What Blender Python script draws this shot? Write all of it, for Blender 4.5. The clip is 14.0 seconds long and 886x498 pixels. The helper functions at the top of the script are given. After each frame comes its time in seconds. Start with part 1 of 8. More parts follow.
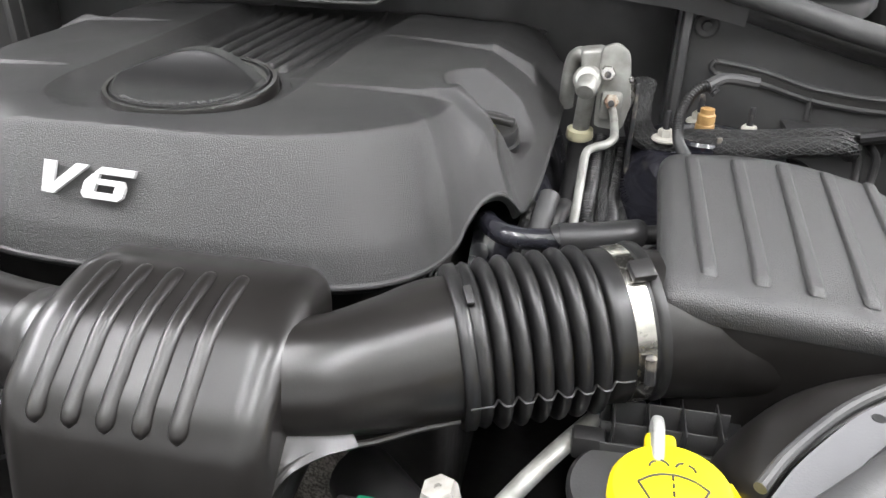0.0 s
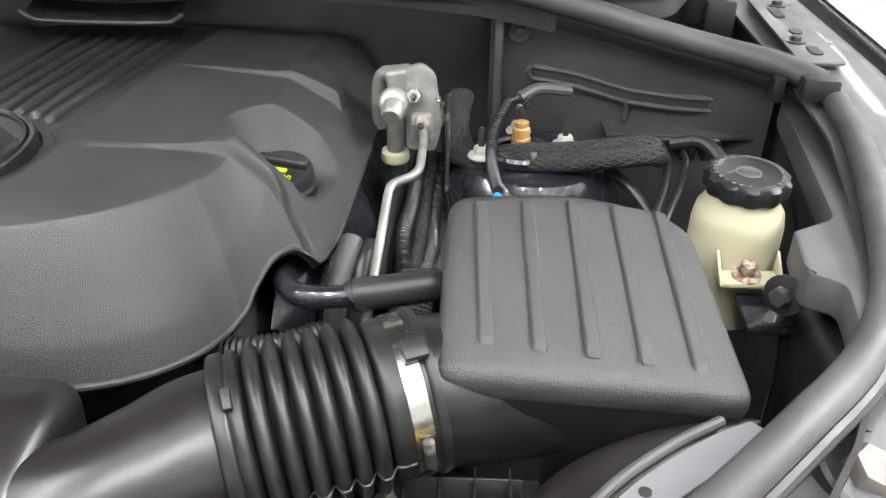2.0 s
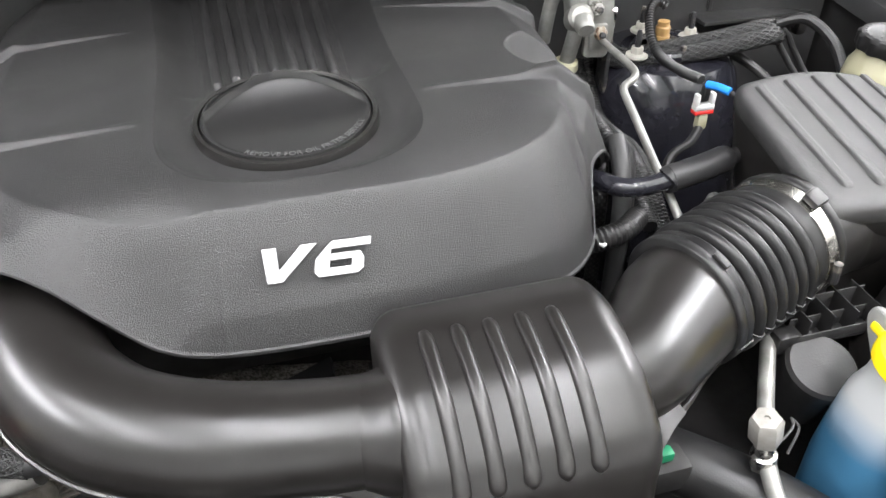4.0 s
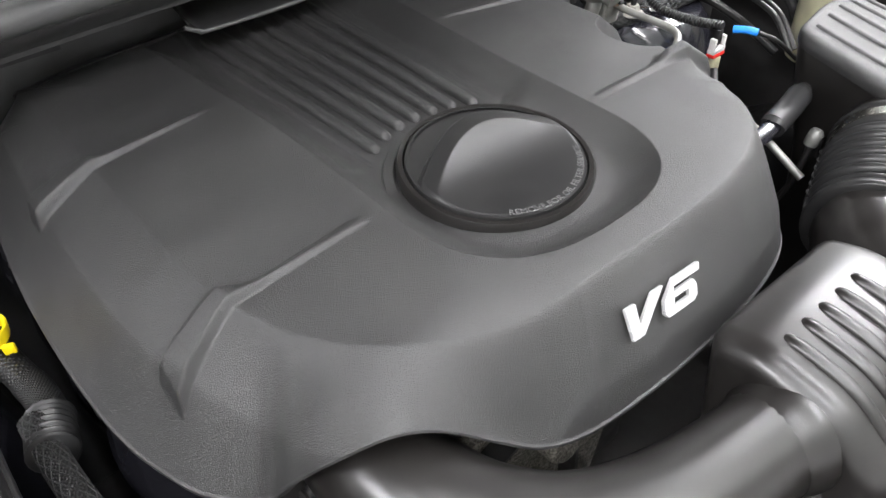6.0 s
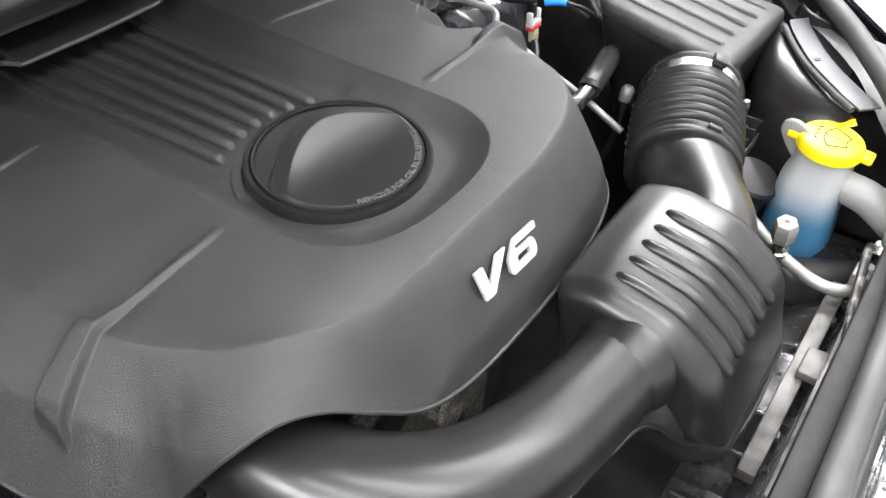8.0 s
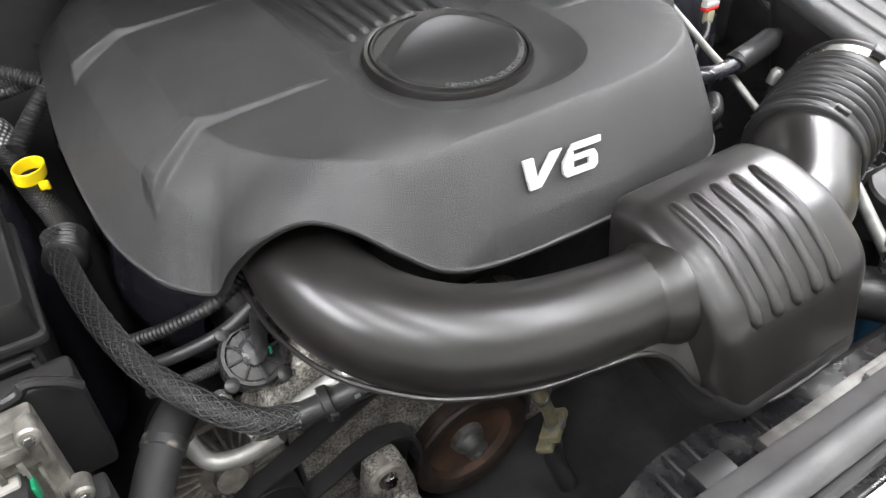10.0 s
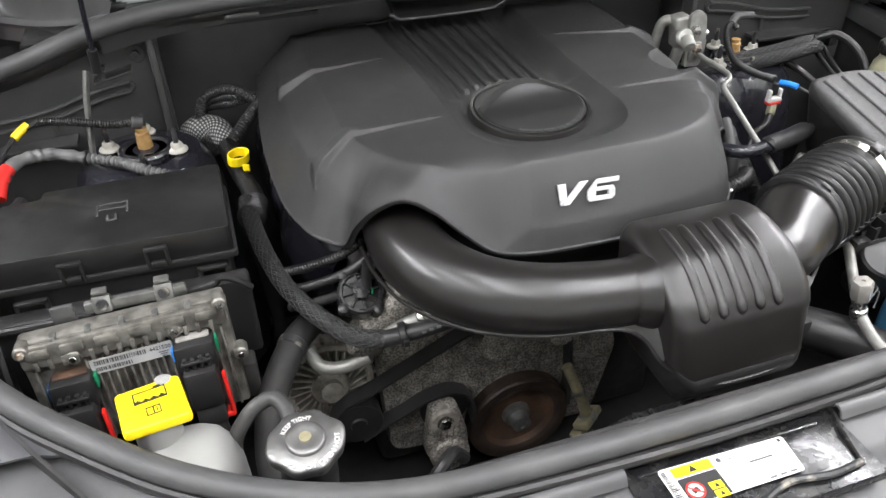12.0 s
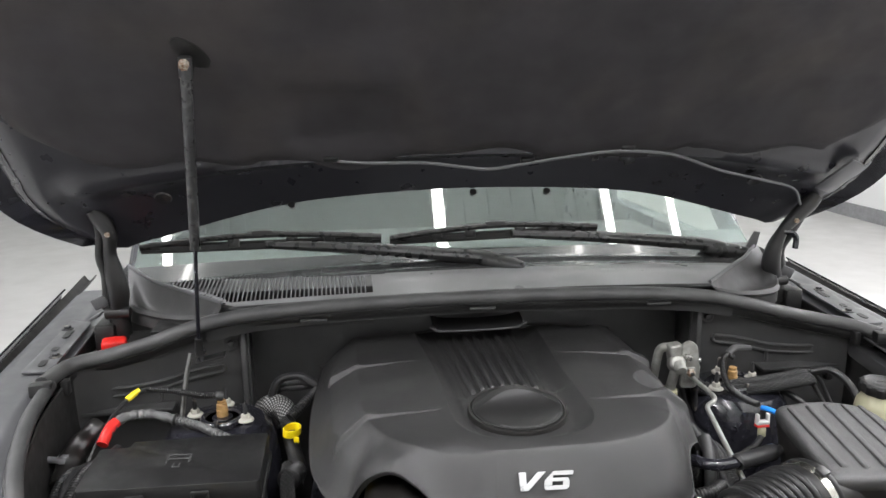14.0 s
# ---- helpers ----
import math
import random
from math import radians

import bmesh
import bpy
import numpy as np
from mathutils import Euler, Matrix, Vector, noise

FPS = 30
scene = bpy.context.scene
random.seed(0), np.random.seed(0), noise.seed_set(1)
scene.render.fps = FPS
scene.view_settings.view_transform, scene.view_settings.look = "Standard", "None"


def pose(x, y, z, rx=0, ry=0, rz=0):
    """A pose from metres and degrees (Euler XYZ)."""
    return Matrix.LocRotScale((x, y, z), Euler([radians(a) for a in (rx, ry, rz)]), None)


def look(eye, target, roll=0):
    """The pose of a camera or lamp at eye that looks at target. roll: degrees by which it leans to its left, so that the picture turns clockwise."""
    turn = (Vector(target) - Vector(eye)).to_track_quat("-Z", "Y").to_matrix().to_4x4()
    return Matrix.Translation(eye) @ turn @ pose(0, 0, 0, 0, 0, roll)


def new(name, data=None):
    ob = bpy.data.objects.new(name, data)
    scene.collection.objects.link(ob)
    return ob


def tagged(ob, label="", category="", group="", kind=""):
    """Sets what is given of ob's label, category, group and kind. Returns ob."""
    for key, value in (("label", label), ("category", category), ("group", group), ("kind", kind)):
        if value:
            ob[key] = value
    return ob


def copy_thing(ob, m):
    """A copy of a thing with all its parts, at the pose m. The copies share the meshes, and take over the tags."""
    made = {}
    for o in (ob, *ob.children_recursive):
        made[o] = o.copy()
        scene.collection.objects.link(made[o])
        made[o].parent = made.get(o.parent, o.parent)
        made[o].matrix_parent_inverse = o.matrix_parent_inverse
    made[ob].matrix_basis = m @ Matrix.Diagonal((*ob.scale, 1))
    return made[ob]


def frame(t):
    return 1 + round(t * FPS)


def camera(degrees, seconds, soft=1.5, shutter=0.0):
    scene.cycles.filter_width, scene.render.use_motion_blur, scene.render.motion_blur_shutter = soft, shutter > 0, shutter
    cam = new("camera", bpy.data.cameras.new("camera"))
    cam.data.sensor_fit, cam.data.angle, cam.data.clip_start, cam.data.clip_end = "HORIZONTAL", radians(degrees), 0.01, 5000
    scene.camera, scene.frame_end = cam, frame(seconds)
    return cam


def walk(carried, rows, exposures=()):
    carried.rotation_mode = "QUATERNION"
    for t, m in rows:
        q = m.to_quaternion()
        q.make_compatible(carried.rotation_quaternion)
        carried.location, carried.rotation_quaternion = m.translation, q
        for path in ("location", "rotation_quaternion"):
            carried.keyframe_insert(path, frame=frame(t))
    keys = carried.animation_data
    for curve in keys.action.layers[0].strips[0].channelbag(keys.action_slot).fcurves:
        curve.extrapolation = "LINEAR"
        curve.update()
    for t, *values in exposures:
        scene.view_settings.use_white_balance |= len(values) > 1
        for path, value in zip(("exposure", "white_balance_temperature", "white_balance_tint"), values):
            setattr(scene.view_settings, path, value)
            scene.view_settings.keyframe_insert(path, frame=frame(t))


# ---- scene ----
cam = camera(61.02, 14.0)
PATH = [
    (0, (0.3884, -0.9314, 1.2705), (0.1443, 0.3704, 0.5664), 1.45),
    (0.5, (0.4143, -0.9104, 1.2739), (0.2078, 0.3928, 0.5605), 1.28),
    (1, (0.4454, -0.8798, 1.2878), (0.2965, 0.4204, 0.5549), 0.98),
    (1.5, (0.4741, -0.8602, 1.3124), (0.3778, 0.4345, 0.5610), 0.76),
    (2, (0.4780, -0.8436, 1.3297), (0.4291, 0.4417, 0.5580), 0.62),
    (2.5, (0.4137, -0.8568, 1.3539), (0.4579, 0.4128, 0.5563), 0.59),
    (3, (0.2397, -0.9249, 1.3860), (0.3861, 0.3077, 0.5438), 0.30),
    (3.5, (0.0937, -0.9374, 1.3910), (0.3162, 0.2507, 0.5028), -0.20),
    (4, (-0.0300, -0.8947, 1.3817), (0.2790, 0.2576, 0.4726), -0.62),
    (4.2, (-0.0827, -0.8630, 1.3723), (0.2674, 0.2647, 0.4472), -0.75),
    (6.3, (-0.3876, -0.6227, 1.4389), (0.3591, 0.2110, 0.4402), -2.56),
    (6.5, (-0.3774, -0.6246, 1.4411), (0.3945, 0.1819, 0.4393), -2.80),
    (7, (-0.3789, -0.6454, 1.4511), (0.4514, 0.0935, 0.4438), -2.82),
    (7.5, (-0.3883, -0.6661, 1.4568), (0.4709, 0.0339, 0.4460), -3.07),
    (7.7, (-0.3901, -0.6616, 1.4598), (0.4700, 0.0239, 0.4398), -2.84),
    (9.8, (-0.3813, -0.8140, 1.3992), (0.2772, 0.1060, 0.4143), -1.94),
    (10, (-0.3782, -0.8391, 1.3969), (0.2063, 0.1376, 0.4200), -2.14),
    (10.5, (-0.4084, -0.8889, 1.3946), (0.0466, 0.1595, 0.4230), -1.73),
    (11, (-0.4221, -0.9716, 1.4323), (-0.0399, 0.1135, 0.4697), -1.51),
    (11.5, (-0.4186, -1.0649, 1.4572), (-0.0606, 0.0404, 0.5085), -1.47),
    (12, (-0.4227, -1.1391, 1.5156), (-0.0561, 0.0240, 0.6421), -1.38),
    (12.5, (-0.4287, -1.2059, 1.5549), (-0.0454, 0.0301, 0.7963), -1.11),
    (13, (-0.4121, -1.2733, 1.5880), (-0.0613, 0.0371, 0.9478), -1.10),
    (13.5, (-0.3749, -1.3628, 1.6233), (-0.1132, 0.0355, 1.1475), -0.88),
    (14, (-0.2947, -1.4238, 1.6138), (-0.0954, 0.0259, 1.2841), -0.65),
]
EXPOSURES = [(0, 0.21), (1.5, 0.21), (2, 0.26), (3, 0.34), (4.2, 0.3), (6.3, 0.22), (7.7, 0.22), (9.8, 0.2), (11, 0.3), (11.5, 0.1), (12, -0.2), (12.5, -0.36), (13, -0.46), (14, -0.42)]
walk(cam, [(t, look(eye, target, roll)) for t, eye, target, roll in PATH], EXPOSURES)
# ---- end of path ----
# ---- light ----
world = bpy.data.worlds.new("world")
scene.world = world
world.use_nodes = True
world.node_tree.nodes["Background"].inputs[0].default_value = (0.8, 0.85, 0.9, 1)
world.node_tree.nodes["Background"].inputs[1].default_value = 0.05


# ---- materials ----
def mat(name, color, rough=0.5, metal=0.0, vary=0.15, vscale=20.0, bump=0.0, bscale=400.0, rvary=0.08,
        second=None, mix_scale=30.0, mix_at=0.55, mix_soft=0.1, spec=0.5, coat=0.0, trans=0.0, ior=1.45, emit=None, estr=0.0, sss=0.0):
    m = bpy.data.materials.new(name)
    m.use_nodes = True
    nt = m.node_tree
    b = nt.nodes["Principled BSDF"]
    b.inputs["Metallic"].default_value = metal
    b.inputs["Specular IOR Level"].default_value = spec
    b.inputs["Coat Weight"].default_value = coat
    b.inputs["Transmission Weight"].default_value = trans
    b.inputs["IOR"].default_value = ior
    b.inputs["Subsurface Weight"].default_value = sss
    if sss:
        b.inputs["Subsurface Radius"].default_value = (0.02, 0.02, 0.015)
        b.inputs["Subsurface Scale"].default_value = 0.5
    if emit:
        b.inputs["Emission Color"].default_value = (*emit, 1)
        b.inputs["Emission Strength"].default_value = estr
    tc = nt.nodes.new("ShaderNodeTexCoord")
    n1 = nt.nodes.new("ShaderNodeTexNoise")
    n1.inputs["Scale"].default_value = vscale
    n1.inputs["Detail"].default_value = 6
    nt.links.new(tc.outputs["Object"], n1.inputs["Vector"])
    ramp = nt.nodes.new("ShaderNodeMapRange")
    ramp.inputs["From Min"].default_value, ramp.inputs["From Max"].default_value = 0.3, 0.7
    ramp.inputs["To Min"].default_value, ramp.inputs["To Max"].default_value = 1 - vary, 1 + vary
    nt.links.new(n1.outputs["Fac"], ramp.inputs["Value"])
    mul = nt.nodes.new("ShaderNodeMix")
    mul.data_type, mul.blend_type = "RGBA", "MULTIPLY"
    mul.inputs[0].default_value = 1.0
    mul.inputs[6].default_value = (*color, 1)
    nt.links.new(ramp.outputs["Result"], mul.inputs[7])
    if second:
        n2 = nt.nodes.new("ShaderNodeTexNoise")
        n2.inputs["Scale"].default_value = mix_scale
        n2.inputs["Detail"].default_value = 8
        nt.links.new(tc.outputs["Object"], n2.inputs["Vector"])
        r2 = nt.nodes.new("ShaderNodeMapRange")
        r2.inputs["From Min"].default_value, r2.inputs["From Max"].default_value = mix_at - mix_soft, mix_at + mix_soft
        nt.links.new(n2.outputs["Fac"], r2.inputs["Value"])
        mx = nt.nodes.new("ShaderNodeMix")
        mx.data_type = "RGBA"
        mx.inputs[6].default_value = (*color, 1)
        mx.inputs[7].default_value = (*second, 1)
        nt.links.new(r2.outputs["Result"], mx.inputs[0])
        nt.links.new(mx.outputs[2], mul.inputs[6])
    nt.links.new(mul.outputs[2], b.inputs["Base Color"])
    rr = nt.nodes.new("ShaderNodeMapRange")
    rr.inputs["From Min"].default_value, rr.inputs["From Max"].default_value = 0.3, 0.7
    rr.inputs["To Min"].default_value, rr.inputs["To Max"].default_value = max(0.01, rough - rvary), min(1, rough + rvary)
    n3 = nt.nodes.new("ShaderNodeTexNoise")
    n3.inputs["Scale"].default_value = vscale * 2.7
    n3.inputs["Detail"].default_value = 4
    nt.links.new(tc.outputs["Object"], n3.inputs["Vector"])
    nt.links.new(n3.outputs["Fac"], rr.inputs["Value"])
    nt.links.new(rr.outputs["Result"], b.inputs["Roughness"])
    if bump:
        nb = nt.nodes.new("ShaderNodeTexNoise")
        nb.inputs["Scale"].default_value = bscale
        nb.inputs["Detail"].default_value = 3
        nt.links.new(tc.outputs["Object"], nb.inputs["Vector"])
        bp = nt.nodes.new("ShaderNodeBump")
        bp.inputs["Strength"].default_value = bump
        bp.inputs["Distance"].default_value = 0.002
        nt.links.new(nb.outputs["Fac"], bp.inputs["Height"])
        nt.links.new(bp.outputs["Normal"], b.inputs["Normal"])
    return m


M_COVER = mat("grained_plastic", (0.0185, 0.0182, 0.0183), 0.41, vary=0.16, vscale=6, bump=0.60, bscale=1000, rvary=0.05, second=(0.025, 0.0245, 0.024), mix_scale=11, mix_soft=0.2, spec=0.95)
M_DUCT = mat("moulded_plastic", (0.0095, 0.0086, 0.0079), 0.30, rvary=0.02, vary=0.08, vscale=12, bump=0.025, bscale=700, second=(0.0145, 0.0136, 0.0128), mix_scale=40, mix_soft=0.25, spec=0.65)
M_CAPDISC = mat("satin_cap_plastic", (0.0125, 0.0124, 0.0125), 0.36, vary=0.12, vscale=14, bump=0.10, bscale=900, rvary=0.03, second=(0.017, 0.0167, 0.0163), mix_scale=30, mix_soft=0.25, spec=0.7)
M_BLACK = mat("black_plastic", (0.016, 0.016, 0.0163), 0.38, vary=0.2, vscale=15, bump=0.10, bscale=500, rvary=0.10, second=(0.019, 0.018, 0.0175), mix_scale=22, mix_soft=0.15)
M_DARK = mat("soot_and_shade_black", (0.020, 0.0197, 0.0195), 0.7, vary=0.3, vscale=18, bump=0.15, bscale=90, second=(0.022, 0.020, 0.019), mix_scale=12, mix_soft=0.2)
M_RUBBER = mat("rubber", (0.022, 0.022, 0.023), 0.38, vary=0.15, vscale=25, bump=0.05, bscale=200, second=(0.034, 0.033, 0.032), mix_scale=16, mix_soft=0.25)
M_SEAL = mat("seal_rubber", (0.040, 0.040, 0.041), 0.50, vary=0.15, vscale=12, bump=0.10, bscale=300, rvary=0.1, second=(0.072, 0.072, 0.070), mix_scale=14, mix_soft=0.25)
M_PAINT = mat("dark_paint", (0.012, 0.012, 0.017), 0.22, vary=0.2, vscale=8, coat=0.5, second=(0.02, 0.02, 0.024), mix_scale=10, mix_soft=0.25)
M_GREYPAINT = mat("grey_paint", (0.064, 0.065, 0.069), 0.42, metal=0.0, vary=0.10, vscale=9, coat=0.25, second=(0.074, 0.074, 0.076), mix_scale=12, mix_soft=0.25)
M_STAY = mat("scuffed_black_paint", (0.030, 0.030, 0.031), 0.32, vary=0.25, vscale=30, second=(0.07, 0.07, 0.068), mix_scale=60, mix_at=0.62, mix_soft=0.08)
M_TRAY = mat("scuffed_gloss_black", (0.012, 0.012, 0.013), 0.22, vary=0.2, vscale=30, rvary=0.14, bump=0.05, bscale=120, second=(0.035, 0.034, 0.032), mix_scale=25, mix_at=0.6, mix_soft=0.1)
M_SLAM = mat("slam_panel_plastic", (0.058, 0.058, 0.060), 0.45, vary=0.12, vscale=7, bump=0.08, bscale=500, second=(0.10, 0.10, 0.10), mix_scale=10, mix_soft=0.25)
M_SHEATH = mat("grey_cable_sheath", (0.10, 0.10, 0.10), 0.45, vary=0.2, vscale=40, bump=0.2, bscale=120, second=(0.15, 0.15, 0.148), mix_scale=45, mix_soft=0.2)
M_PULLEY = mat("rust_black_steel", (0.028, 0.021, 0.018), 0.5, metal=0.3, vary=0.25, vscale=30, bump=0.15, bscale=200, second=(0.05, 0.034, 0.025), mix_scale=30, mix_soft=0.2)
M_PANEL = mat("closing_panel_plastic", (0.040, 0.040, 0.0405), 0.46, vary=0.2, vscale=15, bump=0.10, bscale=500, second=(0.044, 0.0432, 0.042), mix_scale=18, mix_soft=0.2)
M_TRIM = mat("grey_trim", (0.12, 0.12, 0.124), 0.5, vary=0.12, vscale=7, bump=0.06, bscale=500)
M_ALU = mat("aluminium", (0.32, 0.32, 0.30), 0.48, metal=0.55, vary=0.2, vscale=40, bump=0.08, bscale=160, second=(0.22, 0.214, 0.197), mix_scale=60, mix_soft=0.2)
M_STEEL = mat("steel", (0.46, 0.45, 0.43), 0.25, metal=1.0, vary=0.15, vscale=50, bump=0.03, bscale=300)
M_CAST = mat("cast_alloy", (0.34, 0.32, 0.285), 0.6, metal=0.25, vary=0.45, vscale=45, bump=0.9, bscale=380, second=(0.11, 0.10, 0.087), mix_scale=330, mix_at=0.5, mix_soft=0.10)
M_ALT = mat("dusty_alloy", (0.30, 0.28, 0.245), 0.55, metal=0.3, vary=0.3, vscale=90, bump=0.4, bscale=220, second=(0.20, 0.18, 0.155), mix_scale=60, mix_soft=0.25)
M_ZINC = mat("dull_zinc", (0.20, 0.20, 0.19), 0.42, metal=0.6, vary=0.25, vscale=60, bump=0.1, bscale=200, second=(0.11, 0.11, 0.105), mix_scale=45, mix_soft=0.2)
M_CAPSTEEL = mat("brushed_cap_steel", (0.19, 0.19, 0.187), 0.42, metal=0.85, vary=0.2, vscale=40, bump=0.10, bscale=260, second=(0.18, 0.177, 0.168), mix_scale=70, mix_soft=0.2)
M_ECU = mat("oxidised_alloy", (0.25, 0.24, 0.215), 0.40, metal=0.55, vary=0.30, vscale=45, bump=0.35, bscale=160, second=(0.075, 0.070, 0.060), mix_scale=55, mix_at=0.56, mix_soft=0.16)
M_RUST = mat("rusty_steel", (0.10, 0.055, 0.033), 0.65, metal=0.3, vary=0.3, vscale=40, bump=0.25, bscale=250, second=(0.05, 0.035, 0.028), mix_scale=25, mix_soft=0.2)
M_WORN = mat("worn_black_metal", (0.045, 0.045, 0.047), 0.42, metal=0.4, vary=0.25, vscale=25, bump=0.2, bscale=160, second=(0.24, 0.22, 0.19), mix_scale=48, mix_at=0.60, mix_soft=0.05)
M_BADGE = mat("satin_chrome", (0.54, 0.54, 0.54), 0.32, metal=0.35, vary=0.03)
M_YELLOW = mat("yellow_plastic", (0.86, 0.66, 0.01), 0.38, vary=0.05, vscale=20, bump=0.03)
M_LID = mat("dusty_black_lid", (0.0105, 0.0103, 0.0104), 0.40, vary=0.15, vscale=15, bump=0.12, bscale=600, rvary=0.12, second=(0.045, 0.044, 0.042), mix_scale=9, mix_at=0.66, mix_soft=0.10)
M_WHITE = mat("milky_plastic", (0.24, 0.24, 0.23), 0.42, vary=0.06, vscale=15, sss=0.1, second=(0.28, 0.28, 0.268), mix_scale=18, mix_soft=0.25)
M_CREAM = mat("cream_plastic", (0.46, 0.445, 0.31), 0.4, vary=0.06, vscale=14, sss=0.25, second=(0.40, 0.375, 0.25), mix_scale=10, mix_soft=0.3)
M_TAPE = mat("blue_tape", (0.02, 0.25, 0.80), 0.45, vary=0.05)
M_SCUFF = mat("corroded_strip", (0.16, 0.155, 0.145), 0.5, metal=0.35, vary=0.3, vscale=40, bump=0.3, bscale=220, second=(0.05, 0.047, 0.043), mix_scale=26, mix_at=0.52, mix_soft=0.12)
M_RED = mat("red_plastic", (0.65, 0.02, 0.015), 0.4, vary=0.08)
M_GREEN = mat("green_plastic", (0.01, 0.20, 0.09), 0.4)
M_BRASS = mat("amber_plastic", (0.36, 0.22, 0.085), 0.45, vary=0.15, vscale=60, second=(0.28, 0.16, 0.06), mix_scale=80)
M_NUT = mat("pale_nut", (0.46, 0.45, 0.40), 0.5, vary=0.12, vscale=60, second=(0.36, 0.34, 0.30), mix_scale=90, mix_soft=0.2)
M_STUD = mat("grey_plastic_cap", (0.28, 0.27, 0.25), 0.5, vary=0.15, vscale=60, second=(0.20, 0.19, 0.17), mix_scale=90, mix_soft=0.2)
M_RUSTBOLT = mat("rusted_bolt", (0.26, 0.145, 0.085), 0.5, metal=0.5, vary=0.3, vscale=150, second=(0.42, 0.38, 0.32), mix_scale=150, mix_at=0.5)
M_UNION = mat("dull_brass", (0.30, 0.27, 0.16), 0.45, metal=0.45, vary=0.25, vscale=60, second=(0.20, 0.19, 0.14), mix_scale=70, mix_soft=0.2)
M_HOSE = mat("worn_hose_rubber", (0.038, 0.038, 0.037), 0.5, vary=0.2, vscale=30, bump=0.06, bscale=250, second=(0.06, 0.059, 0.056), mix_scale=20, mix_soft=0.25)
M_ZINCPRINT = mat("polished_lettering", (0.62, 0.62, 0.61), 0.4, vary=0.1, vscale=60)
M_GREYLABEL = mat("grey_label", (0.36, 0.36, 0.35), 0.55, vary=0.08, vscale=40)
M_PAPER = mat("white_label", (0.60, 0.60, 0.585), 0.55, vary=0.06, vscale=40)
# print ink; also flat black pieces standing in for shade in openings
M_INKSHADE = mat("black_ink_and_shade", (0.015, 0.015, 0.015), 0.5)
M_INKGREY = mat("grey_ink", (0.10, 0.10, 0.10), 0.6)
M_LIME = mat("lime_print", (0.55, 0.62, 0.02), 0.5)
M_EMBOSS = mat("embossed_print", (0.10, 0.10, 0.10), 0.5)
M_FELT = mat("hood_liner", (0.034, 0.0312, 0.0340), 0.9, vary=0.25, vscale=7, bump=0.5, bscale=700, second=(0.052, 0.045, 0.042), mix_scale=4, mix_at=0.62, mix_soft=0.15)
M_WALL = mat("white_wall", (0.80, 0.80, 0.80), 0.6, vary=0.03, vscale=1.5)
M_FLOOR = mat("grey_floor", (0.44, 0.435, 0.425), 0.45, vary=0.06, vscale=2.0)
M_CEIL = mat("ceiling_panel", (0.86, 0.93, 0.91), 0.7, vary=0.08, vscale=1.2)
M_BASE = mat("baseboard_grey", (0.25, 0.25, 0.26), 0.5)
M_LAMP = mat("lamp_tube", (0.9, 0.9, 0.9), 0.5, emit=(1.0, 0.98, 0.95), estr=18.0)
M_GLASS = mat("tinted_glass", (0.80, 0.93, 0.88), 0.02, rvary=0.01, vary=0.02, trans=1.0, ior=2.0)


def fluid_material(name, low, high, z0, z1):
    """Milky plastic that takes the colour of the fluid up to its level."""
    m = mat(name, high, 0.36, vary=0.05)
    nt = m.node_tree
    b = nt.nodes["Principled BSDF"]
    tc = nt.nodes.new("ShaderNodeTexCoord")
    sep = nt.nodes.new("ShaderNodeSeparateXYZ")
    nt.links.new(tc.outputs["Object"], sep.inputs[0])
    mr = nt.nodes.new("ShaderNodeMapRange")
    mr.inputs["From Min"].default_value, mr.inputs["From Max"].default_value = z0, z1
    nt.links.new(sep.outputs["Z"], mr.inputs["Value"])
    mx = nt.nodes.new("ShaderNodeMix")
    mx.data_type = "RGBA"
    mx.inputs[6].default_value, mx.inputs[7].default_value = (*low, 1), (*high, 1)
    nt.links.new(mr.outputs["Result"], mx.inputs[0])
    nt.links.new(mx.outputs[2], b.inputs["Base Color"])
    return m


def braid_material(name, dark, light, freq):
    m = mat(name, dark, 0.5, vary=0.2, vscale=60)
    nt = m.node_tree
    b = nt.nodes["Principled BSDF"]
    uv = nt.nodes.new("ShaderNodeUVMap")
    heights = []
    for sx, sy in ((1, 1), (1, -1)):
        mp = nt.nodes.new("ShaderNodeMapping")
        mp.inputs["Scale"].default_value = (freq * sx, freq * sy, 1)
        nt.links.new(uv.outputs["UV"], mp.inputs["Vector"])
        w = nt.nodes.new("ShaderNodeTexWave")
        w.wave_type, w.bands_direction = "BANDS", "DIAGONAL"
        w.inputs["Scale"].default_value = 1.0
        w.inputs["Distortion"].default_value = 0.4
        nt.links.new(mp.outputs["Vector"], w.inputs["Vector"])
        heights.append(w)
    mx = nt.nodes.new("ShaderNodeMath")
    mx.operation = "MULTIPLY"
    nt.links.new(heights[0].outputs["Fac"], mx.inputs[0])
    nt.links.new(heights[1].outputs["Fac"], mx.inputs[1])
    col = nt.nodes.new("ShaderNodeMix")
    col.data_type = "RGBA"
    col.inputs[6].default_value, col.inputs[7].default_value = (*dark, 1), (*light, 1)
    nt.links.new(mx.outputs[0], col.inputs[0])
    nt.links.new(col.outputs[2], b.inputs["Base Color"])
    bp = nt.nodes.new("ShaderNodeBump")
    bp.inputs["Strength"].default_value, bp.inputs["Distance"].default_value = 0.8, 0.001
    nt.links.new(mx.outputs[0], bp.inputs["Height"])
    nt.links.new(bp.outputs["Normal"], b.inputs["Normal"])
    return m


